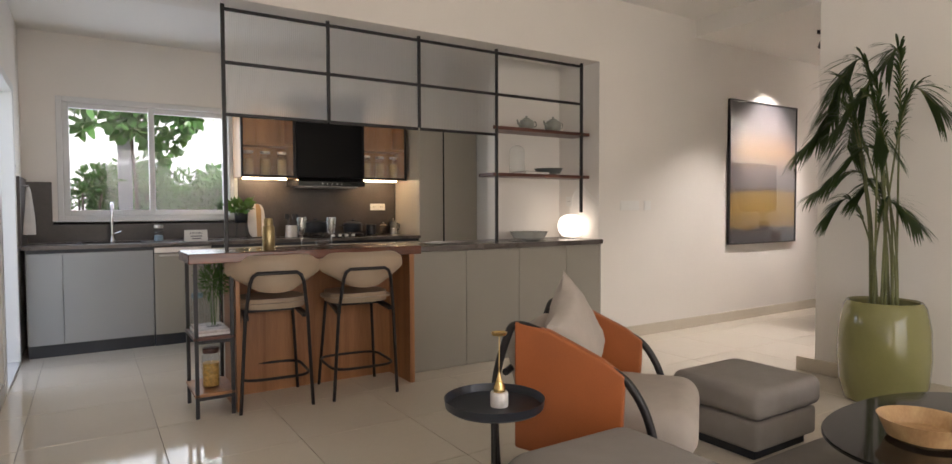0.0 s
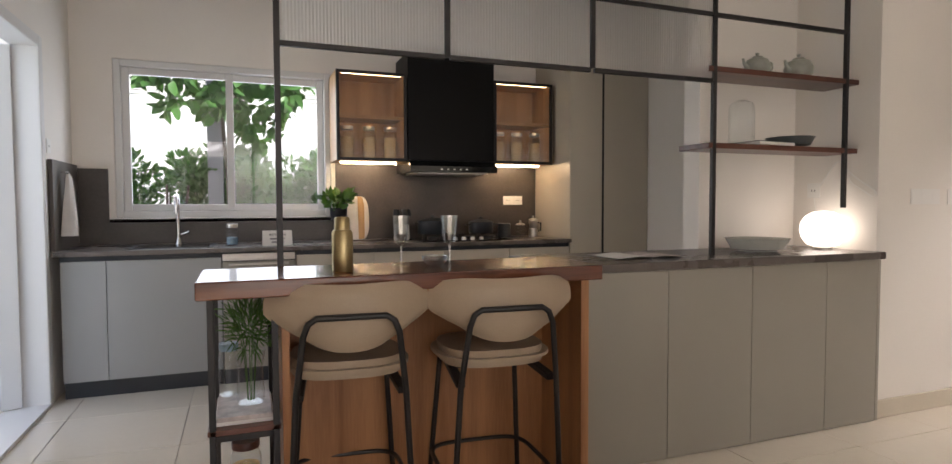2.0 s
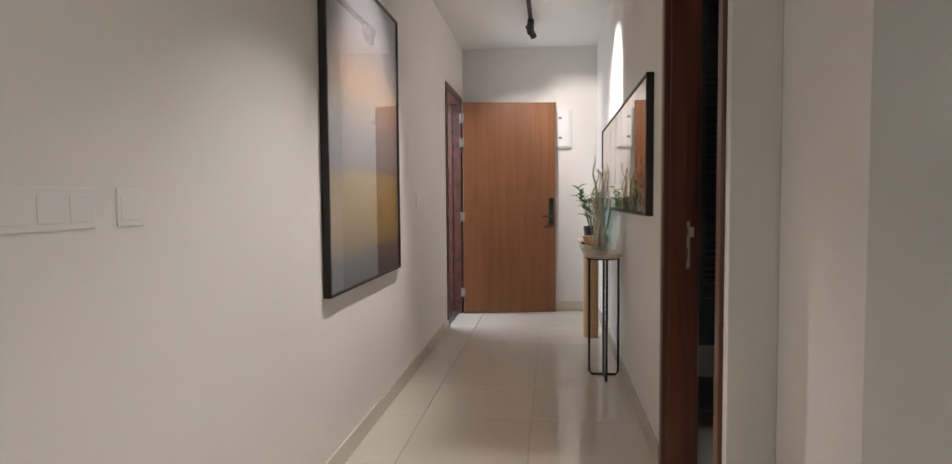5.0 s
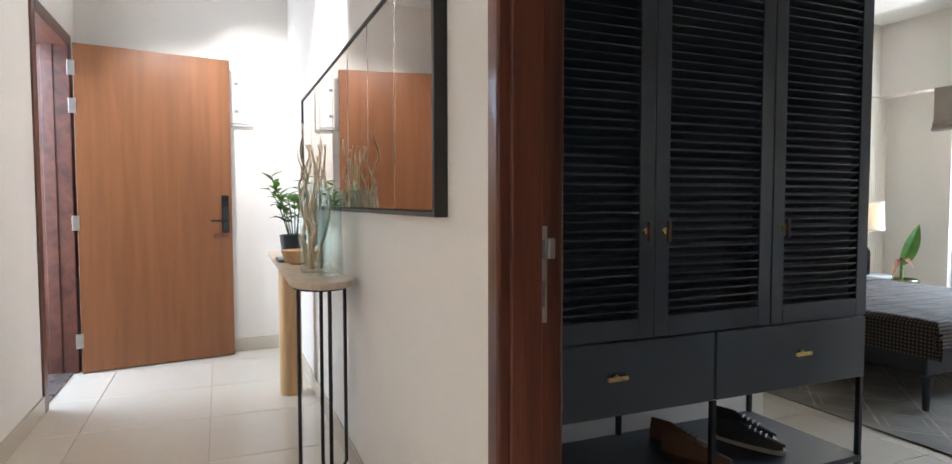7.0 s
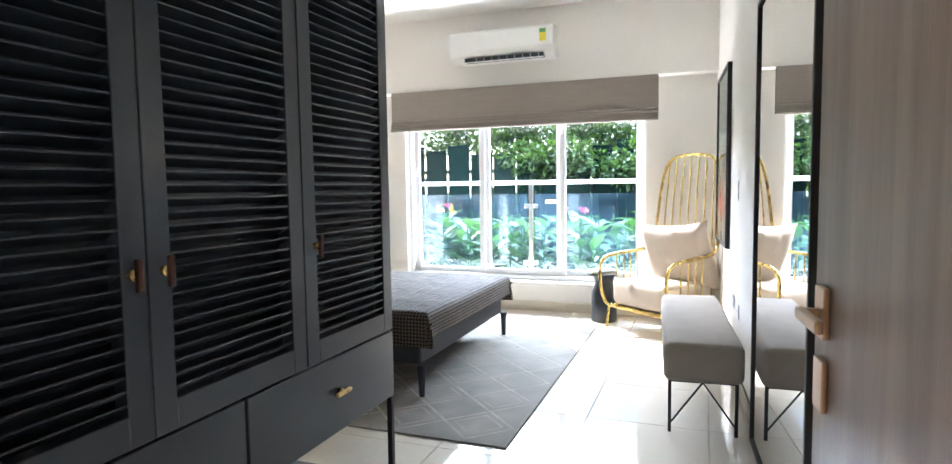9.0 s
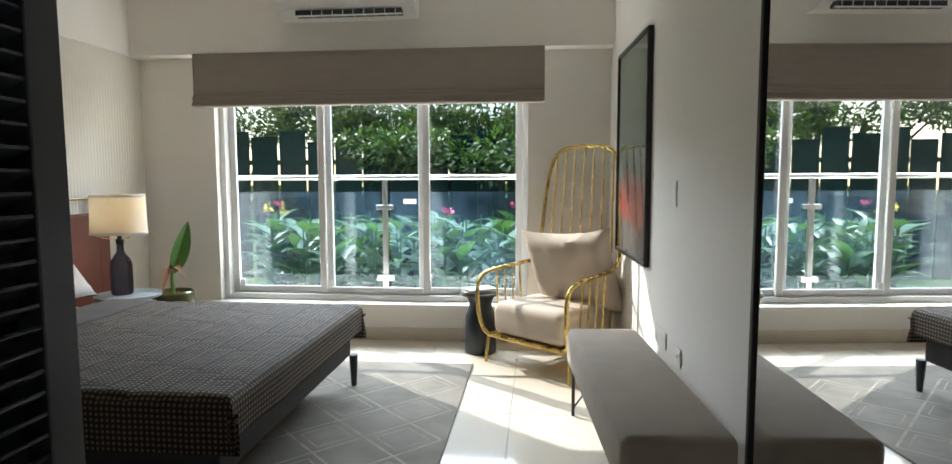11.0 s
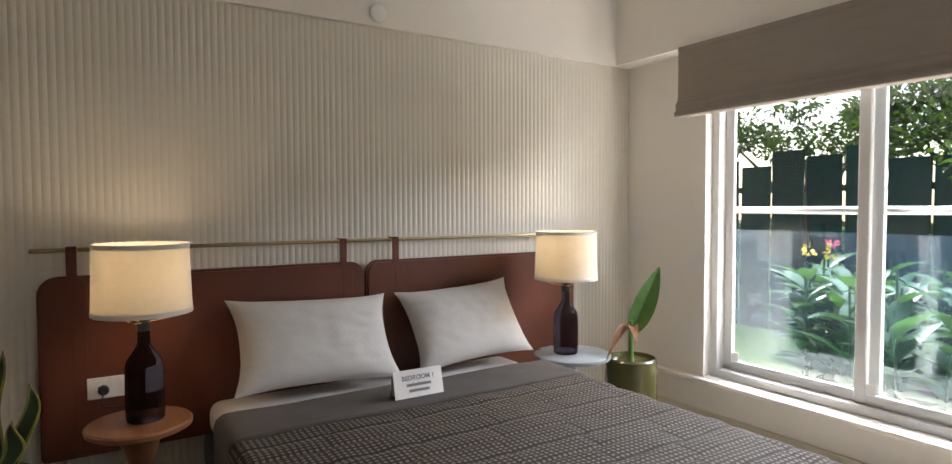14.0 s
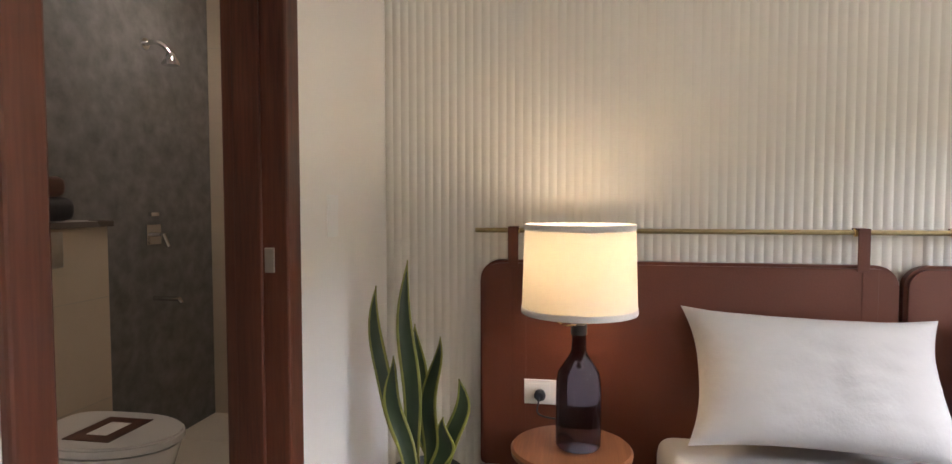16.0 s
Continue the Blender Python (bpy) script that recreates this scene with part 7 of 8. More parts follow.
# bench
M["bench_fabric"] = material("grey_beige_fabric", (0.33, 0.285, 0.24), 0.9, var=0.06, scale=10, bump=0.3, bump_scale=260)
bn = thing("bench", "grey-beige upholstered bench on thin black metal legs", "bench", Matrix.Translation((5.76, -0.165, 0)) @ Matrix.Rotation(radians(4), 4, "Z") @ Matrix.Translation((-5.84, 0.18, 0)))
part("seat", box((5.50, -1.52, 0.27), (5.87, -0.12, 0.465), 0.035, 4), M["bench_fabric"], bn, smooth=True)
for y in (-1.46, -0.18):
    for x in (5.53, 5.84):
        part("leg", box((x - 0.008, y - 0.008, 0), (x + 0.008, y + 0.008, 0.27), 0.001, 1), M["black_metal"], bn)
    part("brace", tube([(5.53, y, 0.04), (5.685, y, 0.26)], 0.005, 6), M["black_metal"], bn)
    part("brace", tube([(5.84, y, 0.04), (5.685, y, 0.26)], 0.005, 6), M["black_metal"], bn)
part("stretcher", box((5.53, -1.46, 0.255), (5.84, -0.18, 0.268)), M["black_metal"], bn)

# gold cage chair
M["cream_fabric"] = material("cream_fabric", (0.50, 0.42, 0.34), 0.85, var=0.05, scale=8, bump=0.25, bump_scale=240)
ch = thing("lounge_chair", "gold tubular high-backed lounge chair with cream cushions", "armchair", pose(6.12, -2.14, 0, 0, 0, -40))
# local: +y is the front edge at y=0, the back at y=-0.62; half width 0.36
G = M["gold"]
hoop = [(-0.355, -0.47, 0.66), (-0.345, -0.545, 0.72), (-0.335, -0.57, 0.85), (-0.315, -0.60, 1.15), (-0.295, -0.625, 1.32), (-0.25, -0.635, 1.42), (-0.17, -0.64, 1.470), (0, -0.642, 1.485),
        (0.17, -0.64, 1.470), (0.25, -0.635, 1.42), (0.295, -0.625, 1.32), (0.315, -0.60, 1.15), (0.335, -0.57, 0.85), (0.345, -0.545, 0.72), (0.355, -0.47, 0.66)]
part("back_hoop", tube(smooth_line(hoop, 5), 0.013, 10), G, ch, smooth=True)
for s in (-1, 1):
    side = [(s * 0.355, -0.47, 0.66), (s * 0.365, -0.30, 0.645), (s * 0.375, -0.10, 0.63), (s * 0.378, 0.01, 0.60), (s * 0.378, 0.055, 0.52), (s * 0.375, 0.05, 0.36), (s * 0.36, 0.02, 0.24), (s * 0.32, 0.0, 0.195)]
    part("arm", tube(smooth_line(side, 6), 0.014, 10), G, ch, smooth=True)
    part("low_rail", tube(smooth_line([(s * 0.32, 0.0, 0.195), (s * 0.345, -0.2, 0.195), (s * 0.335, -0.45, 0.195), (s * 0.29, -0.60, 0.20)], 5), 0.011, 8), G, ch, smooth=True)
    for yy in (-0.12, -0.2, -0.28, -0.36):
        part("side_spindle", tube([(s * 0.365, yy, 0.64), (s * 0.345, yy, 0.20)], 0.0068, 6), G, ch, smooth=True)
    part("front_leg", tube([(s * 0.345, -0.02, 0.20), (s * 0.355, 0.0, 0.0)], 0.011, 8), G, ch, smooth=True)
    part("rear_leg", tube([(s * 0.29, -0.58, 0.20), (s * 0.30, -0.62, 0.0)], 0.011, 8), G, ch, smooth=True)
part("front_rail", tube([(-0.32, 0.0, 0.195), (0.32, 0.0, 0.195)], 0.013, 8), G, ch, smooth=True)
part("rear_rail", tube([(-0.29, -0.60, 0.20), (0.29, -0.60, 0.20)], 0.011, 8), G, ch, smooth=True)
part("seat_pan", box((-0.31, -0.58, 0.195), (0.31, -0.02, 0.21), 0.004), G, ch)
for k in range(7):
    u = (k - 3) / 3.4
    xb, xt = 0.29 * u, 0.27 * u
    zt = 1.478 - 0.10 * abs(u) ** 4
    part("back_spindle", tube(smooth_line([(xb, -0.595, 0.205), (xb * 1.02, -0.585, 0.75), (xt, -0.638, zt)], 5), 0.0068, 6), G, ch, smooth=True)
part("seat_cushion", box((-0.30, -0.56, 0.212), (0.30, 0.005, 0.43), 0.06, 5), M["cream_fabric"], ch, smooth=True)
b = cushion(0.66, 0.58, 0.22, 0.42, 20, 0.014, 3, 0.10, 0.06)
b.transform(pose(-0.04, -0.46, 0.625, 70, 4, 4))
part("back_cushion", b, M["cream_fabric"], ch, smooth=True)
b = lathe([(0, -0.27), (0.05, -0.265), (0.072, -0.24), (0.075, 0), (0.072, 0.24), (0.05, 0.265), (0, 0.27)], 20)
b.transform(pose(0, -0.52, 0.50, 0, 90, 0))
part("bolster", b, M["cream_fabric"], ch, smooth=True)

stb = thing("side_table", "black turned side table with a wide top beside the chair", "side table", pose(6.45, -2.60, 0))
part("top", lathe([(0, 0.425), (0.145, 0.425), (0.15, 0.432), (0.145, 0.44), (0, 0.44)], 40), M["black_paint"], stb, smooth=True)
part("column", lathe([(0, 0.0), (0.11, 0.0), (0.115, 0.02), (0.112, 0.27), (0.09, 0.32), (0.08, 0.36), (0.10, 0.41), (0.12, 0.425)], 32), M["black_paint"], stb, smooth=True)
for k, (dz, w, c) in enumerate(((0.441, 0.12, (0.42, 0.34, 0.22)), (0.456, 0.11, (0.30, 0.50, 0.58)))):
    bkk = thing("book", "small paperback book with a coloured cover on the side table", "book", pose(6.46, -2.60, dz, 0, 0, 20 + 15 * k))
    part("page_block", box((-w + 0.01, -0.078, 0.002), (w - 0.004, 0.078, 0.012)), M["paper"], bkk)
    part("cover", box((-w, -0.08, 0.0122), (w, 0.08, 0.0145), 0.001, 1), material("book_cover_%d" % k, c, 0.45, var=0.3, scale=20), bkk)

# blind, air conditioner, smoke detector
M["blind"] = material("taupe_blind", (0.29, 0.25, 0.215), 0.9, var=0.05, scale=6, bump=0.2, bump_scale=300, stretch=(1, 1, 6))
bl = thing("roman_blind", "taupe fabric roman blind drawn up above the window", "blind")
part("head_rail", box((6.0, YB + 0.14, 2.17), (8.63, YB + 0.17, 2.199)), M["blind"], bl)
part("panel", box((5.995, YB + 0.142, 1.90), (8.635, YB + 0.165, 2.195), 0.006, 2), M["blind"], bl)
for k in range(4):
    z = 1.915 - 0.026 * k
    part("fold", box((5.995, YB + 0.128, z - 0.034), (8.635, YB + 0.172 + 0.009 * (k % 2) + 0.006 * k, z - 0.004), 0.008, 3), M["blind"], bl, smooth=True)

ac = thing("air_conditioner", "white split air conditioner on the beam above the window", "air conditioner", pose(0, 0, 0.04))
b = bmesh.new()
ax0, ax1, yb = 6.90, 7.90, YB + 0.14
pr = [(0, 0.0), (0.0, 0.29), (0.17, 0.285), (0.20, 0.26), (0.21, 0.10), (0.185, 0.045), (0.11, 0.0)]
f0 = b.faces.new([b.verts.new((ax0, yb + y, 2.37 + z)) for y, z in pr])
r = bmesh.ops.extrude_face_region(b, geom=[f0])
bmesh.ops.translate(b, vec=(ax1 - ax0, 0, 0), verts=[q for q in r["geom"] if isinstance(q, bmesh.types.BMVert)])
bmesh.ops.recalc_face_normals(b, faces=b.faces[:])
part("body", b, M["white"], ac)
part("outlet", box((ax0 + 0.09, yb + 0.13, 2.366), (ax1 - 0.15, yb + 0.197, 2.405)), M["black_paint"], ac, "dark air outlet")
for k in range(9):
    part("vane", box((ax0 + 0.13 + 0.075 * k, yb + 0.14, 2.364), (ax0 + 0.134 + 0.075 * k, yb + 0.20, 2.41)), M["white"], ac)
part("flap", box((ax0 + 0.08, yb + 0.19, 2.36), (ax1 - 0.14, yb + 0.215, 2.366), 0.002), M["white"], ac)
M["yellow"] = material("yellow_label", (0.70, 0.62, 0.05), 0.5)
M["greenlab"] = material("green_label", (0.10, 0.35, 0.12), 0.5)
part("energy_label", box((ax0 + 0.06, yb + 0.2105, 2.50), (ax0 + 0.12, yb + 0.2125, 2.61)), M["yellow"], ac, "yellow and green energy label")
part("label_band", box((ax0 + 0.06, yb + 0.2128, 2.575), (ax0 + 0.12, yb + 0.2135, 2.61)), M["greenlab"], ac)
sd = thing("smoke_detector", "white round detector on the wall band above the panel", "detector", pose(XH - 0.036, -1.08, 2.26, 0, -90, 0))
part("body", lathe([(0, 0), (0.045, 0), (0.043, 0.018), (0.03, 0.03), (0, 0.032)], 24), M["white"], sd, smooth=True)
socket(8.68, YD, 1.19, 0.075, 0.12, 0, "white switch plate beside the bathroom door", 1)

# sliding window of the bedroom
YW = YB - 0.13
win = tagged(thing("window_1", "white framed three-panel sliding window to the garden", "window"), kind="structure")
wx0, wx1, wz0, wz1 = 6.11, 8.565, 0.295, 2.12


def bars(parent, name, x0, x1, z0, z1, w, y0, y1, mat):
    for lo, hi in (((x0, y0, z0), (x0 + w, y1, z1)), ((x1 - w, y0, z0), (x1, y1, z1)), ((x0 + w, y0, z0), (x1 - w, y1, z0 + w)), ((x0 + w, y0, z1 - w), (x1 - w, y1, z1))):
        part(name, box(lo, hi, 0.004, 1), mat, parent)


bars(win, "window_frame", wx0, wx1, wz0, wz1, 0.045, YW - 0.05, YW + 0.07, M["pvc"])
for k, (a, c) in enumerate(((6.155, 6.975), (6.88, 7.775), (7.67, 8.52))):
    sash = part("sash", box((a, YW - 0.02 + 0.03 * (k % 2), wz0 + 0.045), (a + 0.055, YW + 0.008 + 0.03 * (k % 2), wz1 - 0.045), 0.004, 1), M["pvc"], win)
    y0, y1 = YW - 0.02 + 0.03 * (k % 2), YW + 0.008 + 0.03 * (k % 2)
    for lo, hi in (((c - 0.055, y0, wz0 + 0.045), (c, y1, wz1 - 0.045)), ((a + 0.055, y0, wz0 + 0.045), (c - 0.055, y1, wz0 + 0.10)), ((a + 0.055, y0, wz1 - 0.10), (c - 0.055, y1, wz1 - 0.045))):
        part("sash_bar", box(lo, hi, 0.004, 1), M["pvc"], sash)
    g = part("pane", box((a + 0.056, y0 + 0.010, wz0 + 0.10), (c - 0.056, y0 + 0.015, wz1 - 0.10)), M["glass"], sash)
    g.visible_shadow = False
    part("stay", box((c - 0.10, y1, wz0 + 0.10), (c - 0.06, y1 + 0.004, wz0 + 0.15), 0.001, 1), M["white"], sash)

# bathroom
M["wc"] = material("sanitary_ceramic", (0.76, 0.74, 0.71), 0.12, coat=0.3)
led = tagged(put(box((7.56, 1.92, 0), (9.24, 2.10, 1.13)), "cistern_ledge", M["bath_tile"]), "cream tiled cistern ledge behind the toilet", "ledge", kind="structure")
tagged(put(box((7.56, 1.90, 1.131), (9.255, 2.10, 1.155), 0.003), "ledge_top", M["stone"]), "dark stone ledge top", "ledge", kind="structure")
for z in (0.42, 0.84):
    tagged(put(box((7.56, 1.9185, z), (9.24, 1.9198, z + 0.003)), "tile_joint", M["grout"]), "thin tile joint on the ledge", "tile joint", kind="structure")
for k, z in enumerate((0.42, 0.84, 1.26, 1.68, 2.1)):
    tagged(put(box((10.227, 0.86, z), (10.2295, 2.10, z + 0.003)), "tile_joint", M["grout"]), "thin tile joint on the bathroom wall", "tile joint", kind="structure")
tagged(put(box((7.56, 2.086, 1.156), (9.06, 2.099, 2.449)), "wall_tiling", M["bath_tile"]), "cream tiled bathroom wall above the ledge", "wall", kind="structure")
for z in (1.37, 1.79, 2.21):
    tagged(put(box((7.56, 2.0845, z), (9.06, 2.0858, z + 0.003)), "tile_joint", M["grout"]), "thin tile joint on the bathroom wall", "tile joint", kind="structure")
pl = thing("flush_plate", "square steel flush plate on the tiled ledge", "flush plate")
part("plate", box((8.80, 1.908, 0.985), (9.01, 1.919, 1.12), 0.003), M["steel"], pl)
part("button", box((8.83, 1.904, 1.00), (8.985, 1.9075, 1.105), 0.002), M["steel"], pl)
wc = thing("toilet", "white wall-hung toilet with a printed paper on its lid", "toilet", pose(8.90, 1.91, 0, 0, 0, 180))
ol = [(0.18 * math.cos(a) * (1 if math.sin(a) > 0 else 1), 0.27 + 0.27 * math.sin(a)) if math.sin(a) > 0 else (0.18 * math.copysign(abs(math.cos(a)) ** 0.35, math.cos(a)), 0.27 + 0.265 * math.sin(a) / max(abs(math.sin(a)), 0.001) * abs(math.sin(a)) ** 0.6) for a in [2 * math.pi * k / 40 for k in range(40)]]
b = bmesh.new()
rings = []
for z, s in ((0.10, 0.55), (0.16, 0.72), (0.26, 0.90), (0.385, 0.98)):
    rings.append([b.verts.new((x * s, 0.0 + y * (s if y > 0 else 1), z)) for x, y in ol])
for a, c in zip(rings, rings[1:]):
    for k in range(40):
        b.faces.new((a[k], a[(k + 1) % 40], c[(k + 1) % 40], c[k]))
b.faces.new(rings[0][::-1])
b.faces.new(rings[-1])
part("bowl", b, M["wc"], wc, smooth=True)
part("lid", slab(ol, 0.39, 0.425, 0.008), M["wc"], wc, smooth=True)
part("paper", box((-0.11, 0.18, 0.4255), (0.11, 0.36, 0.4275)), M["shelf_wood"], wc, "brown printed paper")
part("paper_mark", box((-0.06, 0.23, 0.4277), (0.06, 0.31, 0.4285)), M["paper"], wc)
tl = thing("towel_stack", "dark folded towels stacked on the ledge", "towels")
part("towel", box((8.72, 1.95, 1.157), (9.13, 2.09, 1.25), 0.035, 3), M["bed_dark"], tl, smooth=True)
part("towel", box((8.72, 1.95, 1.251), (9.09, 2.09, 1.33), 0.03, 3), M["shelf_wood"], tl, smooth=True)
sh = thing("wall_shower", "chrome wall shower head on a bent arm", "shower", pose(9.715, 2.10, 2.00))
part("arm", tube(smooth_line([(0, 0, 0), (0, -0.06, 0.005), (0.01, -0.10, -0.012), (0.018, -0.125, -0.045)], 5), 0.011, 10), M["chrome"], sh, smooth=True)
part("rose", lathe([(0.012, 0.0), (0.022, -0.015), (0.040, -0.050), (0.040, -0.062), (0, -0.065)], 20, (0.019, -0.128, -0.042)), M["chrome"], sh, smooth=True)
part("flange", lathe([(0.03, 0), (0.028, 0.01), (0, 0.01)], 20), M["chrome"], sh).matrix_local = pose(0, 0, 0, 90)
mxr = thing("shower_mixer", "chrome shower mixer with a lever on the stone wall", "shower mixer", pose(9.74, 2.10, 1.07))
part("plate", box((-0.05, -0.012, -0.05), (0.05, 0, 0.05), 0.003), M["chrome"], mxr)
part("lever", tube([(0, -0.012, 0), (0, -0.06, 0), (0.02, -0.07, -0.06)], 0.012, 8), M["chrome"], mxr, smooth=True)
part("knob", box((-0.03, -0.02, 0.09), (0.03, 0, 0.11), 0.003), M["chrome"], mxr)
spt = thing("bath_spout", "chrome wall spout low on the stone wall", "spout", pose(9.74, 2.10, 0.75))
part("spout", tube([(0, 0, 0), (0, -0.14, 0), (0, -0.15, -0.02)], 0.012, 8), M["chrome"], spt, smooth=True)

# No fitting is known here; downlight and lamp are added to brighten the bathroom.
dl_ = thing("ceiling_light", "small white downlight, unseen and added to light the bathroom", "ceiling light", pose(9.55, 1.6, 2.45))
part("ring", lathe([(0.05, -0.004), (0.06, -0.004), (0.06, 0), (0.05, 0)], 24), M["white"], dl_)
part("lens", lathe([(0, -0.002), (0.05, -0.002)], 24), material("unseen_downlight_lens", (0.9, 0.9, 0.85), 0.4, emit=((1.0, 0.88, 0.72), 2.0)), dl_)
lamp("bathroom_light", "AREA", look((9.55, 1.6, 2.43), (9.6, 1.75, 0)), 1.7, (1.0, 0.88, 0.72), size=(0.1, 0.1))

# ---- kitchen window and balcony door ----
kw = tagged(thing("window_2", "white framed two-panel sliding kitchen window", "window"), kind="structure")
KY = YK + 0.08
bars(kw, "window_frame", 0.20, 1.67, 1.08, 2.18, 0.045, KY - 0.07, KY + 0.05, M["pvc"])
for k, (a, c) in enumerate(((0.245, 0.97), (0.92, 1.625))):
    y0 = KY - 0.03 + 0.03 * k
    sash = part("sash", box((a, y0, 1.125), (a + 0.05, y0 + 0.026, 2.135), 0.004, 1), M["pvc"], kw)
    for lo, hi in (((c - 0.05, y0, 1.125), (c, y0 + 0.026, 2.135)), ((a + 0.05, y0, 1.125), (c - 0.05, y0 + 0.026, 1.175)), ((a + 0.05, y0, 2.085), (c - 0.05, y0 + 0.026, 2.135))):
        part("sash_bar", box(lo, hi, 0.004, 1), M["pvc"], sash)
    g = part("pane", box((a + 0.051, y0 + 0.010, 1.176), (c - 0.051, y0 + 0.015, 2.084)), M["glass"], sash)
    g.visible_shadow = False
tagged(put(box((0.16, YK - 0.012, 1.045), (1.71, YK + 0.01, 1.079), 0.003), "window_sill", M["pvc"]), "white window sill strip", "window sill", kind="structure")

bdoor = tagged(thing("door_frame_balcony", "white door frame of the balcony door", "door frame"), kind="structure")
for lo, hi in (((XW - 0.13, 5.17, 0), (XW + 0.012, 5.235, 2.13)), ((XW - 0.13, 6.135, 0), (XW + 0.012, 6.20, 2.13)), ((XW - 0.13, 5.235, 2.065), (XW + 0.012, 6.135, 2.13))):
    part("jamb", box(lo, hi, 0.004, 1), M["pvc"], bdoor)
part("threshold", box((XW - 0.2, 5.235, 0.0), (XW + 0.012, 6.135, 0.02), 0.003), M["pvc"], bdoor)
dl = tagged(thing("door_balcony", "white framed glazed balcony door standing open outwards", "door", pose(XW - 0.12, 6.12, 0.025, 0, 0, 180 + 22)), kind="structure")
for lo, hi in (((0, -0.022, 0), (0.10, 0.022, 2.03)), ((0.75, -0.022, 0), (0.85, 0.022, 2.03)), ((0.10, -0.022, 0), (0.75, 0.022, 0.11)), ((0.10, -0.022, 1.93), (0.75, 0.022, 2.03))):
    part("leaf_bar", box(lo, hi, 0.004, 1), M["pvc"], dl)
g = part("pane", box((0.101, -0.004, 0.111), (0.749, 0.004, 1.929)), M["glass"], dl)
g.visible_shadow = False
for z in (0.25, 0.75, 1.45, 1.75):
    part("hinge", box((-0.012, -0.03, z - 0.05), (0.03, -0.0225, z + 0.05), 0.002), M["white"], dl)

# ---- outside ----
M["lawn"] = material("lawn", (0.085, 0.16, 0.022), 0.9, var=0.4, scale=14, bump=0.6, bump_scale=70)
tagged(put(box((-60, -60, -0.30), (70, 70, -0.14)), "ground", M["lawn"]), "garden lawn round the house", "ground", kind="structure")
M["paving"] = material("grey_paving", (0.34, 0.33, 0.31), 0.7, var=0.12, scale=5, bump=0.1, bump_scale=60)
tagged(put(box((-3.5, 4.9, -0.139), (-0.25, 9.0, -0.02)), "balcony_floor", M["paving"]), "grey paved balcony floor", "paving", kind="structure")
tagged(put(box((-3.6, 9.5, -0.139), (9.0, 9.7, 0.6)), "garden_kerb", M["paving"]), "low grey garden wall", "wall", kind="structure")
M["white_wall"] = material("white_render", (0.78, 0.79, 0.80), 0.8, var=0.05, scale=2, bump=0.1, bump_scale=40)
tagged(put(box((-14, 14.0, -0.139), (16, 14.3, 9.0)), "boundary_wall", M["white_wall"]), "white rendered wall of the neighbouring building", "wall", kind="structure")
tagged(put(box((-12.3, -6, -0.139), (-12.0, 13.9, 6.0)), "boundary_wall", M["white_wall"]), "white rendered garden wall beyond the balcony", "wall", kind="structure")
tagged(put(box((8.3, 7.4, -0.139), (11.0, 7.6, 3.2)), "porch_wall", M["white_wall"]), "white rendered porch wall outside the entrance", "wall", kind="structure")
tagged(put(box((8.0, YC + 0.2, -0.139), (11.0, 7.4, -0.01)), "porch_floor", M["paving"]), "grey paved porch outside the entrance", "paving", kind="structure")

M["canna"] = material("canna_leaf", (0.046, 0.100, 0.034), 0.42, var=0.35, scale=3)
M["hedge"] = material("hedge_leaf", (0.075, 0.20, 0.05), 0.4, var=0.5, scale=3)
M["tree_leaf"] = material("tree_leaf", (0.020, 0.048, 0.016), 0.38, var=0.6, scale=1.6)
# Lighter copy of the tree leaf, with the crowns' sunlight put into its colour.
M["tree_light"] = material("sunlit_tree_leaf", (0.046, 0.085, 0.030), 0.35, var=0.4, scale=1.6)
M["bark"] = material("bark", (0.11, 0.085, 0.065), 0.9, var=0.35, scale=8, bump=0.7, bump_scale=30, stretch=(1, 1, 0.3))
for key in ("canna", "hedge", "tree_leaf", "tree_light", "leafgreen", "palm"):
    nt = M[key].node_tree
    bs = nt.nodes["Principled BSDF"]
    tl_ = nt.nodes.new("ShaderNodeBsdfTranslucent")
    tl_.inputs["Color"].default_value = (0.10, 0.20, 0.02, 1)
    mx_ = nt.nodes.new("ShaderNodeMixShader")
    mx_.inputs["Fac"].default_value = 0.28
    nt.links.new(bs.outputs["BSDF"], mx_.inputs[1])
    nt.links.new(tl_.outputs["BSDF"], mx_.inputs[2])
    nt.links.new(mx_.outputs["Shader"], nt.nodes["Material Output"].inputs["Surface"])

M["bed_soil"] = material("garden_soil", (0.055, 0.042, 0.03), 0.95, var=0.4, scale=9, bump=0.8, bump_scale=40)
tagged(put(box((4.3, -6.4, -0.139), (8.35, -3.42, -0.09), 0.02), "flower_bed", M["bed_soil"]), "dark soil flower bed below the cannas", "flower bed", kind="structure")

# fence of dark green boards
M["fence"] = material("dark_green_board", (0.006, 0.020, 0.019), 0.9, spec=0.1, var=0.3, scale=3, bump=0.15, bump_scale=40, per_piece=0.25, stretch=(3, 3, 0.4))
fe = thing("garden_fence", "dark green vertical board fence behind the flower bed", "fence")
rnd = random.Random(3)
shapes = []
for h in (1.92, 1.84, 1.76, 1.70):
    me = bpy.data.meshes.new("board")
    b = box((-0.185, -0.012, -0.14), (0.185, 0.012, h), 0.004, 1)
    b.to_mesh(me)
    b.free()
    me.materials.append(M["fence"])
    shapes.append(me)
x = 1.0
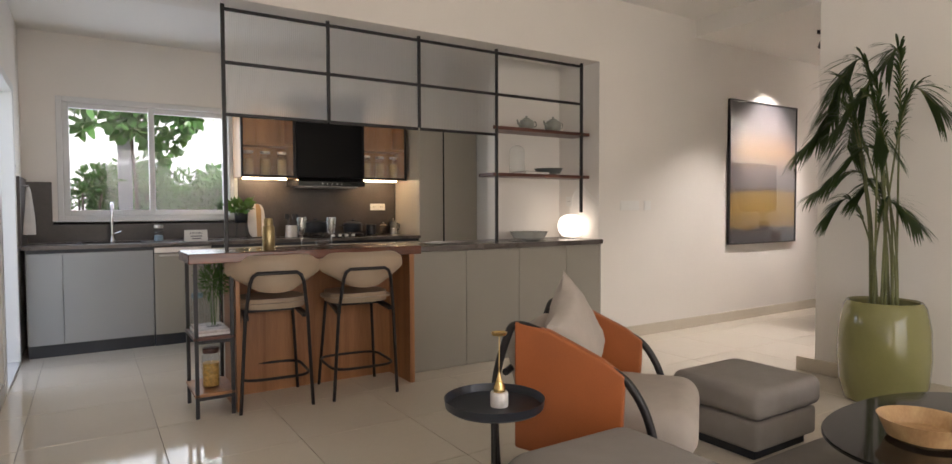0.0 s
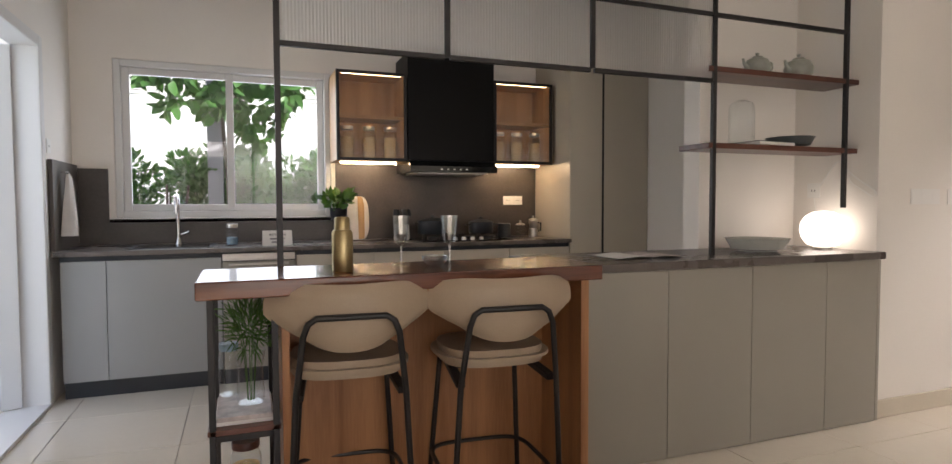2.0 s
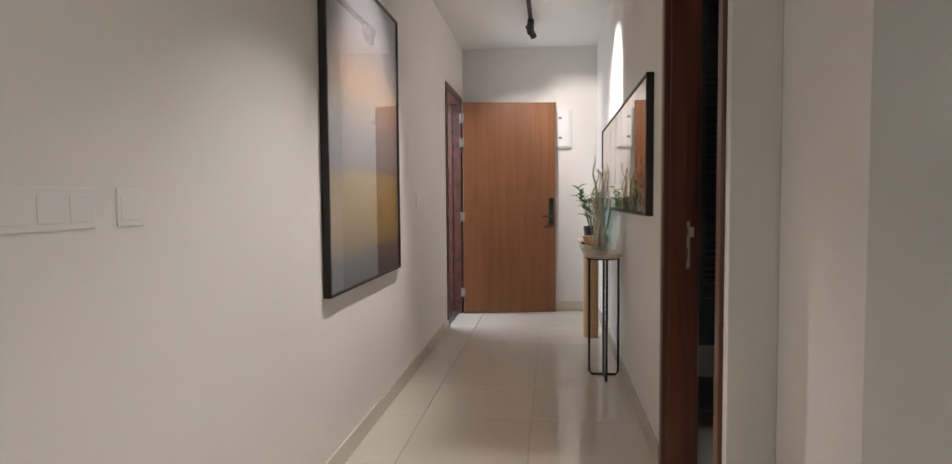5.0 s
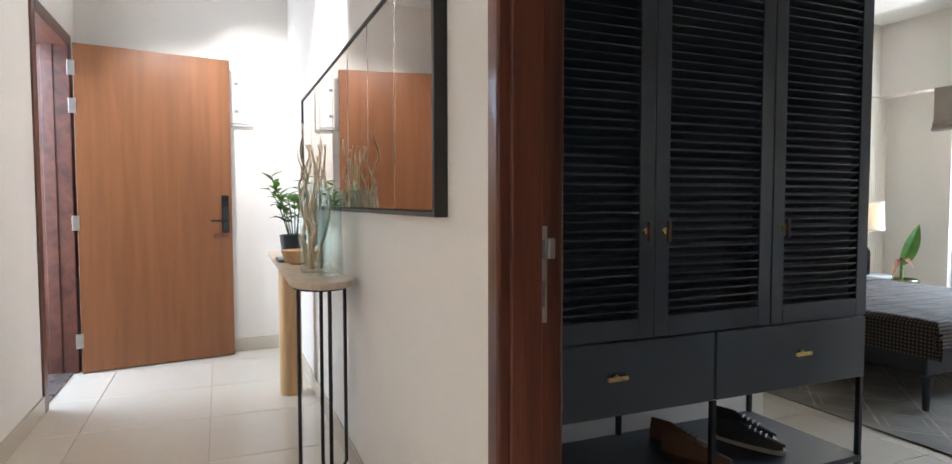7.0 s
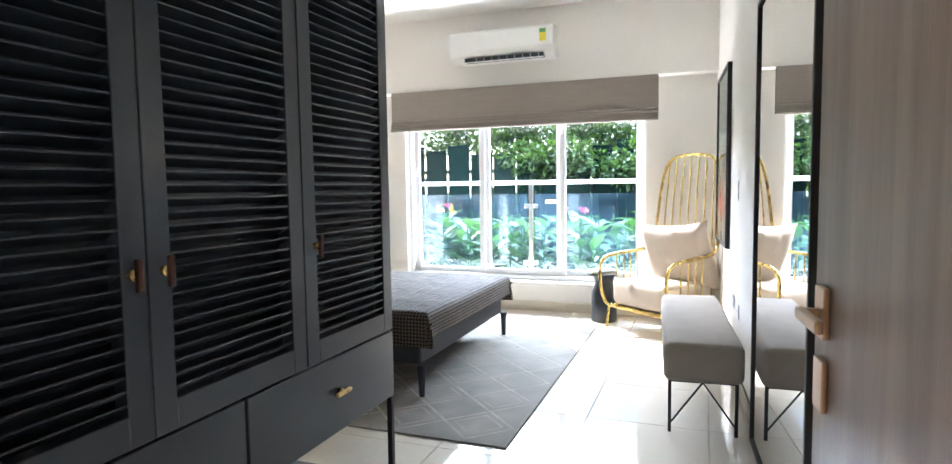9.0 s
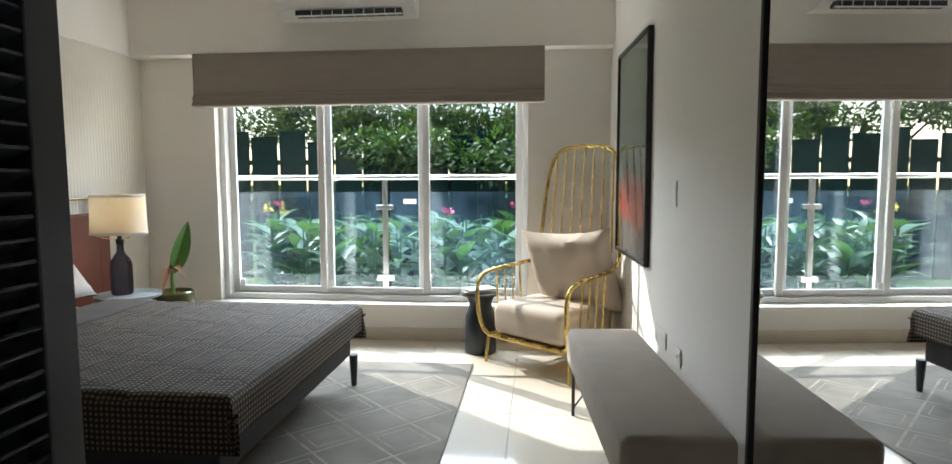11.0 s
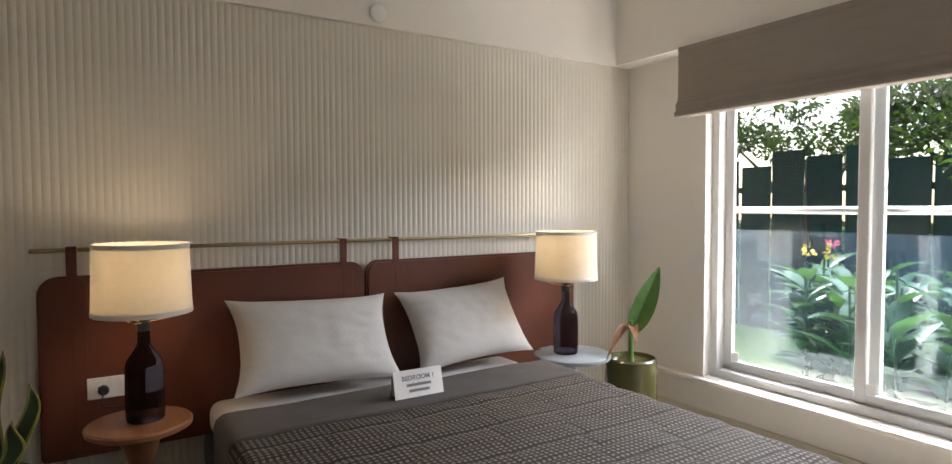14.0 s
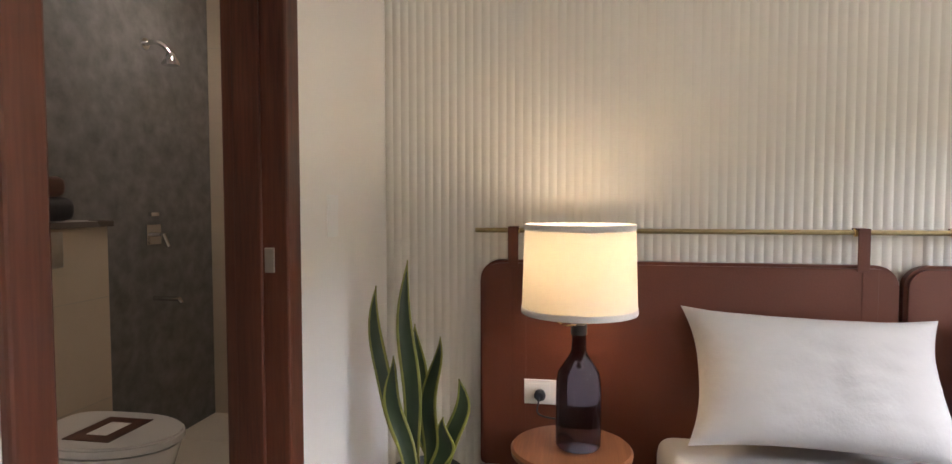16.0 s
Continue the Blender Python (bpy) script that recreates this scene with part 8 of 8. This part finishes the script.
while x < 17:
    o = new("board", shapes[rnd.choice((0, 1, 1, 2, 2, 3))])
    o.parent = fe
    o.matrix_local = pose(x, -6.5 + rnd.uniform(-0.02, 0.02), 0, 0, rnd.uniform(-0.6, 0.6), 0)
    x += 0.37 + (0.06 if rnd.random() < 0.35 else 0.022)
for z in (0.35, 1.45):
    part("rail", box((0.8, -6.56, z), (17, -6.53, z + 0.07)), M["fence"], fe)

# glass balustrade outside the bedroom window
gr = thing("glass_railing", "glass balustrade with steel top rail outside the window", "railing")
part("top_rail", tube([(5.3, -3.30, 1.27), (9.4, -3.30, 1.27)], 0.022, 10), M["steel"], gr, smooth=True)
for x in (5.4, 7.32, 9.3):
    part("post", box((x - 0.02, -3.32, -0.14), (x + 0.02, -3.28, 1.25), 0.003), M["steel"], gr)
    for z in (0.42, 1.02):
        part("clamp", box((x - 0.07, -3.325, z - 0.02), (x + 0.07, -3.27, z + 0.02), 0.004), M["steel"], gr)
# The sky's bluish reflection on the panes is mixed into the glass as haze.
HAZE_GLASS = glass_material("balustrade_glass", (0.80, 0.90, 0.93), 0.0, 0.10)
_dn, _dl = HAZE_GLASS.node_tree.nodes, HAZE_GLASS.node_tree.links
_last = _dn["Material Output"].inputs["Surface"].links[0].from_socket
_haze, _dm, _tx, _tc, _mr = _dn.new("ShaderNodeBsdfTranslucent"), _dn.new("ShaderNodeMixShader"), _dn.new("ShaderNodeTexNoise"), _dn.new("ShaderNodeTexCoord"), _dn.new("ShaderNodeMapRange")
_haze.inputs["Color"].default_value = (0.38, 0.60, 0.84, 1)
_tx.inputs["Scale"].default_value, _tx.inputs["Detail"].default_value = 1.6, 4
_mr.inputs["From Min"].default_value, _mr.inputs["From Max"].default_value = 0.4, 0.75
_mr.inputs["To Min"].default_value, _mr.inputs["To Max"].default_value = 0.004, 0.034
_dl.new(_tc.outputs["Object"], _tx.inputs["Vector"])
_dl.new(_tx.outputs["Fac"], _mr.inputs["Value"])
_dl.new(_mr.outputs["Result"], _dm.inputs["Fac"])
_dl.new(_last, _dm.inputs[1])
_dl.new(_haze.outputs["BSDF"], _dm.inputs[2])
_dl.new(_dm.outputs["Shader"], _dn["Material Output"].inputs["Surface"])
for a, c in ((5.44, 7.28), (7.36, 9.26)):
    g = part("pane", box((a, -3.306, 0.10), (c, -3.294, 1.15), 0.003, 1), HAZE_GLASS, gr)
    g.visible_shadow = False
part("tag", box((7.05, -3.290, 1.05), (7.16, -3.288, 1.09)), M["paper"], gr)
part("base_rail", box((5.3, -3.34, -0.14), (9.4, -3.26, 0.095), 0.004), M["steel"], gr)


def canna(x, y, h, seed, flower):
    root = thing("flowering_plant", "leafy canna plant with %s flower in the bed" % flower[0], "plant", pose(x, y, -0.14), group="cannas in the flower bed")
    rnd_ = random.Random(seed)
    b = bmesh.new()
    stems = bmesh.new()
    for s in range(3):
        bx, by = rnd_.uniform(-0.12, 0.12), rnd_.uniform(-0.12, 0.12)
        hh = h * rnd_.uniform(0.8, 1.05)
        tube([(bx, by, 0), (bx * 1.3, by * 1.3, hh)], 0.008, 5, bm=stems)
        for k in range(10):
            z = hh * (0.12 + 0.84 * k / 10)
            lf = leaf(rnd_.uniform(0.26, 0.42), rnd_.uniform(0.10, 0.15), rnd_.uniform(0.3, 1.0), 0.35, 5)
            join(b, lf, Matrix.Translation((bx * (1 + 0.3 * z / hh), by * (1 + 0.3 * z / hh), z)) @ Euler((radians(rnd_.uniform(15, 55)), 0, radians(k * 137 + rnd_.uniform(-30, 30) + 60 * s))).to_matrix().to_4x4())
    part("foliage", b, M["canna"], root, smooth=True)
    part("stems", stems, M["canna"], root)
    if flower[1] is not None:
        v, f = scatter_leaves(14, (0, 0, h * 1.06), (0.028, 0.028, 0.05), 0.05, None, seed, width=0.7)
        mesh_from("flower", v, f, flower[1], root)
    return root


M["pink"] = material("pink_petal", (0.65, 0.05, 0.14), 0.6)
M["yellow_petal"] = material("yellow_petal", (0.80, 0.50, 0.03), 0.6)
made = [canna(0, 0, 1.02, s, fl_) for s, fl_ in ((1, ("pink", M["pink"])), (2, ("no", None)), (3, ("yellow", M["yellow_petal"])), (4, ("no", None)))]
rnd = random.Random(9)
k = 0
spots = []
for row, y in enumerate((-3.85, -4.35, -4.9, -5.5)):
    for i in range(11):
        xx = 4.9 + 0.42 * i + rnd.uniform(-0.14, 0.14)
        if xx > 8.6 + 0.35 * row and row < 3:
            continue
        spots.append((xx, y + rnd.uniform(-0.15, 0.15)))
for xx, yy in spots:
    q = rnd.choice((0, 1, 1, 3, 3, 3, 1))
    if k < 4:
        made[k].matrix_world = pose(xx, yy, -0.14, 0, 0, rnd.uniform(0, 360))
        made[k].scale = (1, 1, 1)
    else:
        copy_thing(made[q], pose(xx, yy, -0.14, 0, 0, rnd.uniform(0, 360)))
    k += 1
copy_thing(made[2], pose(8.75, -4.6, -0.14, 0, 0, 40))
copy_thing(made[2], pose(9.0, -4.75, -0.14, 0, 0, 160))


def tree(x, y, h, crowns, seed, label, mats=("tree_leaf", "tree_light"), trunk=0.12, leaf_size=0.16, n=700):
    root = thing("tree", label, "tree", pose(x, y, -0.14))
    rnd_ = random.Random(seed)
    part("trunk", tube(smooth_line([(0, 0, 0), (0.05, 0.03, h * 0.35), (-0.04, 0.0, h * 0.7), (0.02, 0.0, h)], 5), trunk, 10, taper=trunk * 0.4), M["bark"], root, smooth=True)
    for c in crowns:
        part("limb", tube(smooth_line([(0, 0, h * 0.45), (c[0] * 0.5, c[1] * 0.5, (h * 0.45 + c[2]) / 2 + 0.1), (c[0], c[1], c[2])], 5), trunk * 0.4, 7, taper=0.012), M["bark"], root, smooth=True)
    vv, ff, v2, f2 = [], [], [], []
    for q, c in enumerate(crowns):
        # twigs of leaves rather than one even ball
        for tw__ in range(14):
            d = Vector((rnd_.gauss(0, 1), rnd_.gauss(0, 1), rnd_.gauss(0, 0.7))).normalized()
            rr = c[3] * rnd_.uniform(0.35, 1.0)
            ctr = (c[0] + d.x * rr, c[1] + d.y * rr, c[2] + d.z * rr * 0.75)
            v, f = scatter_leaves(n // 14, ctr, (0.34, 0.34, 0.22), leaf_size, None, seed * 100 + q * 20 + tw__, curl=0.5, width=0.42, up=0.0)
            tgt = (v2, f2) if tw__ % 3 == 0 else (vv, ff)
            off = len(tgt[0])
            tgt[0].extend(v)
            tgt[1].extend([tuple(i + off for i in fc) for fc in f])
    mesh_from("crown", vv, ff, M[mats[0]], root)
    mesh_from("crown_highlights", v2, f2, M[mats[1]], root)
    return root


T = "broad-leaved tree with a loose dark green crown behind the fence"
DARK = dict(leaf_size=0.105, n=1300)
tree(6.0, -8.2, 2.3, [(0, 0, 2.25, 0.9), (1.1, 0.3, 2.15, 0.8), (-1.0, 0.2, 2.3, 0.8), (0.3, 0.6, 2.0, 0.7)], 1, T, **DARK)
tree(8.6, -8.6, 2.4, [(0, 0, 2.35, 0.9), (1.2, 0.4, 2.5, 0.8), (-1.1, 0.6, 2.3, 0.8), (0.2, 1.1, 2.2, 0.6)], 2, T, **DARK)
tree(11.6, -9.3, 2.4, [(0, 0, 2.5, 0.9), (-1.2, 0.4, 2.5, 0.9), (1.3, 0.2, 2.6, 0.8)], 3, T, **DARK)
tree(3.4, -8.5, 2.4, [(0, 0, 2.4, 0.9), (1.1, 0.5, 2.3, 0.9), (-1.1, 0.4, 2.4, 0.9)], 4, T, **DARK)
F = "small overhanging tree with feathery green leaves"
tree(5.0, -7.1, 1.9, [(0.3, 0.45, 1.85, 0.7), (1.2, 0.65, 1.7, 0.6), (-0.6, 0.45, 1.9, 0.6)], 5, F, leaf_size=0.085, n=1500)
tree(7.2, -7.1, 1.9, [(0.2, 0.65, 1.8, 0.55), (-0.6, 0.7, 1.65, 0.5), (0.9, 0.6, 1.85, 0.5)], 8, F, leaf_size=0.085, n=1500)
tagged(put(box((-20, -14.2, -0.139), (30, -14.0, 0.75)), "boundary_hedge", M["hedge"]), "low clipped hedge at the end of the garden", "hedge", kind="structure")
v, f = scatter_leaves(3600, (7.5, -13.9, 0.55), (10.5, 0.5, 0.6), 0.24, None, 77, width=0.5)
tagged(mesh_from("hedge_foliage", v, f, M["tree_leaf"]), "dense dark green leaves of the far hedge", "foliage", kind="stuff")


def bush(x, y, r, h, seed, n=2400):
    root = thing("bush", "dense glossy green bush outside the kitchen window", "bush", pose(x, y, -0.02), group="bushes outside the kitchen")
    b = bmesh.new()
    rnd_ = random.Random(seed)
    for k_ in range(6):
        a = rnd_.uniform(0, 6.28)
        tube([(0.03 * math.cos(a), 0.03 * math.sin(a), 0), (r * 0.6 * math.cos(a), r * 0.6 * math.sin(a), h * 0.8)], 0.012, 5, bm=b)
    part("branches", b, M["bark"], root)
    vv, ff = [], []
    for k_ in range(24):
        c = (rnd_.uniform(-r, r) * 0.75, rnd_.uniform(-r, r) * 0.6, h * rnd_.uniform(0.15, 0.92))
        v, f = scatter_leaves(n // 24, c, (0.22, 0.22, 0.18), 0.085, None, seed * 31 + k_, curl=0.4, width=0.45, up=0.4)
        off = len(vv)
        vv += v
        ff += [tuple(i + off for i in fc) for fc in f]
    mesh_from("foliage", vv, ff, M["hedge"], root)


bush(0.35, 8.6, 0.60, 1.72, 1, 4200)
bush(0.95, 9.0, 0.55, 1.80, 6, 4200)
bush(1.75, 9.0, 0.55, 1.75, 7, 4200)
bush(1.35, 8.7, 0.50, 1.50, 2, 4200)
bush(2.1, 8.7, 0.55, 1.8, 3, 4200)
bush(-0.4, 8.8, 0.5, 1.45, 4)
bush(2.9, 8.8, 0.5, 1.5, 5)
pg = thing("pergola", "white louvred pergola with a grey post outside the kitchen", "pergola")
M["grey_post"] = material("grey_post", (0.30, 0.30, 0.33), 0.6, var=0.05, scale=4)
part("post", box((0.72, 8.35, -0.02), (0.86, 8.49, 2.6), 0.004), M["grey_post"], pg)
for k in range(7):
    part("slat", box((-2.0, 8.1 + 0.28 * k, 2.42), (4.5, 8.16 + 0.28 * k, 2.47)), M["white"], pg)
vv, ff = [], []
rnd = random.Random(4)
for k in range(26):
    c = (0.95 + rnd.uniform(-0.75, 0.6), 8.3 + rnd.uniform(-0.25, 0.3), 2.45 - abs(rnd.gauss(0, 0.22)))
    v, f = scatter_leaves(22, c, (0.16, 0.12, 0.12), 0.13, None, 300 + k, curl=0.4, width=0.75, up=-0.5)
    off = len(vv)
    vv += v
    ff += [tuple(i + off for i in fc) for fc in f]
for k in range(9):
    v, f = scatter_leaves(14, (1.0 + 0.03 * k, 8.3, 2.2 - 0.11 * k), (0.10, 0.08, 0.08), 0.12, None, 400 + k, curl=0.4, width=0.75, up=-0.5)
    off = len(vv)
    vv += v
    ff += [tuple(i + off for i in fc) for fc in f]
vine = thing("climbing_vine", "green climbing vine hanging from the pergola", "vine")
mesh_from("foliage", vv, ff, M["hedge"], vine)
part("stem", tube(smooth_line([(0.88, 8.42, 0.0), (0.90, 8.36, 1.2), (0.88, 8.34, 2.42), (1.3, 8.3, 2.46)], 6), 0.018, 7), M["bark"], vine, smooth=True)
bush(-1.6, 6.6, 0.45, 1.3, 8)
bush(-2.2, 7.4, 0.5, 1.5, 9)

# ---- floor tiles ----
PITCH, GAP = 0.608, 0.0035
floor_ob = bpy.data.objects["floor"]
tile_mesh = bpy.data.meshes.new("tile")
b = box((GAP / 2, GAP / 2, -0.010), (PITCH - GAP / 2, PITCH - GAP / 2, 0.0), 0.0012, 1)
b.to_mesh(tile_mesh)
b.free()
tile_mesh.materials.append(M["tile"])
inside = ((XW, YS, 5.3, YC), (XW, YC, 4.175, YK), (4.175, YM, XE, YC), (5.22, YB, XH, YM), (7.56, YD, XE, 2.1))
x = 0.71 - 2 * PITCH
while x < XE:
    y = 4.03 - 12 * PITCH
    while y < YK:
        if any(x + PITCH > r[0] and x < r[2] and y + PITCH > r[1] and y < r[3] for r in inside):
            o = new("floor_tile", tile_mesh)
            o.parent = floor_ob
            o.location = (x, y, 0)
        y += PITCH
    x += PITCH
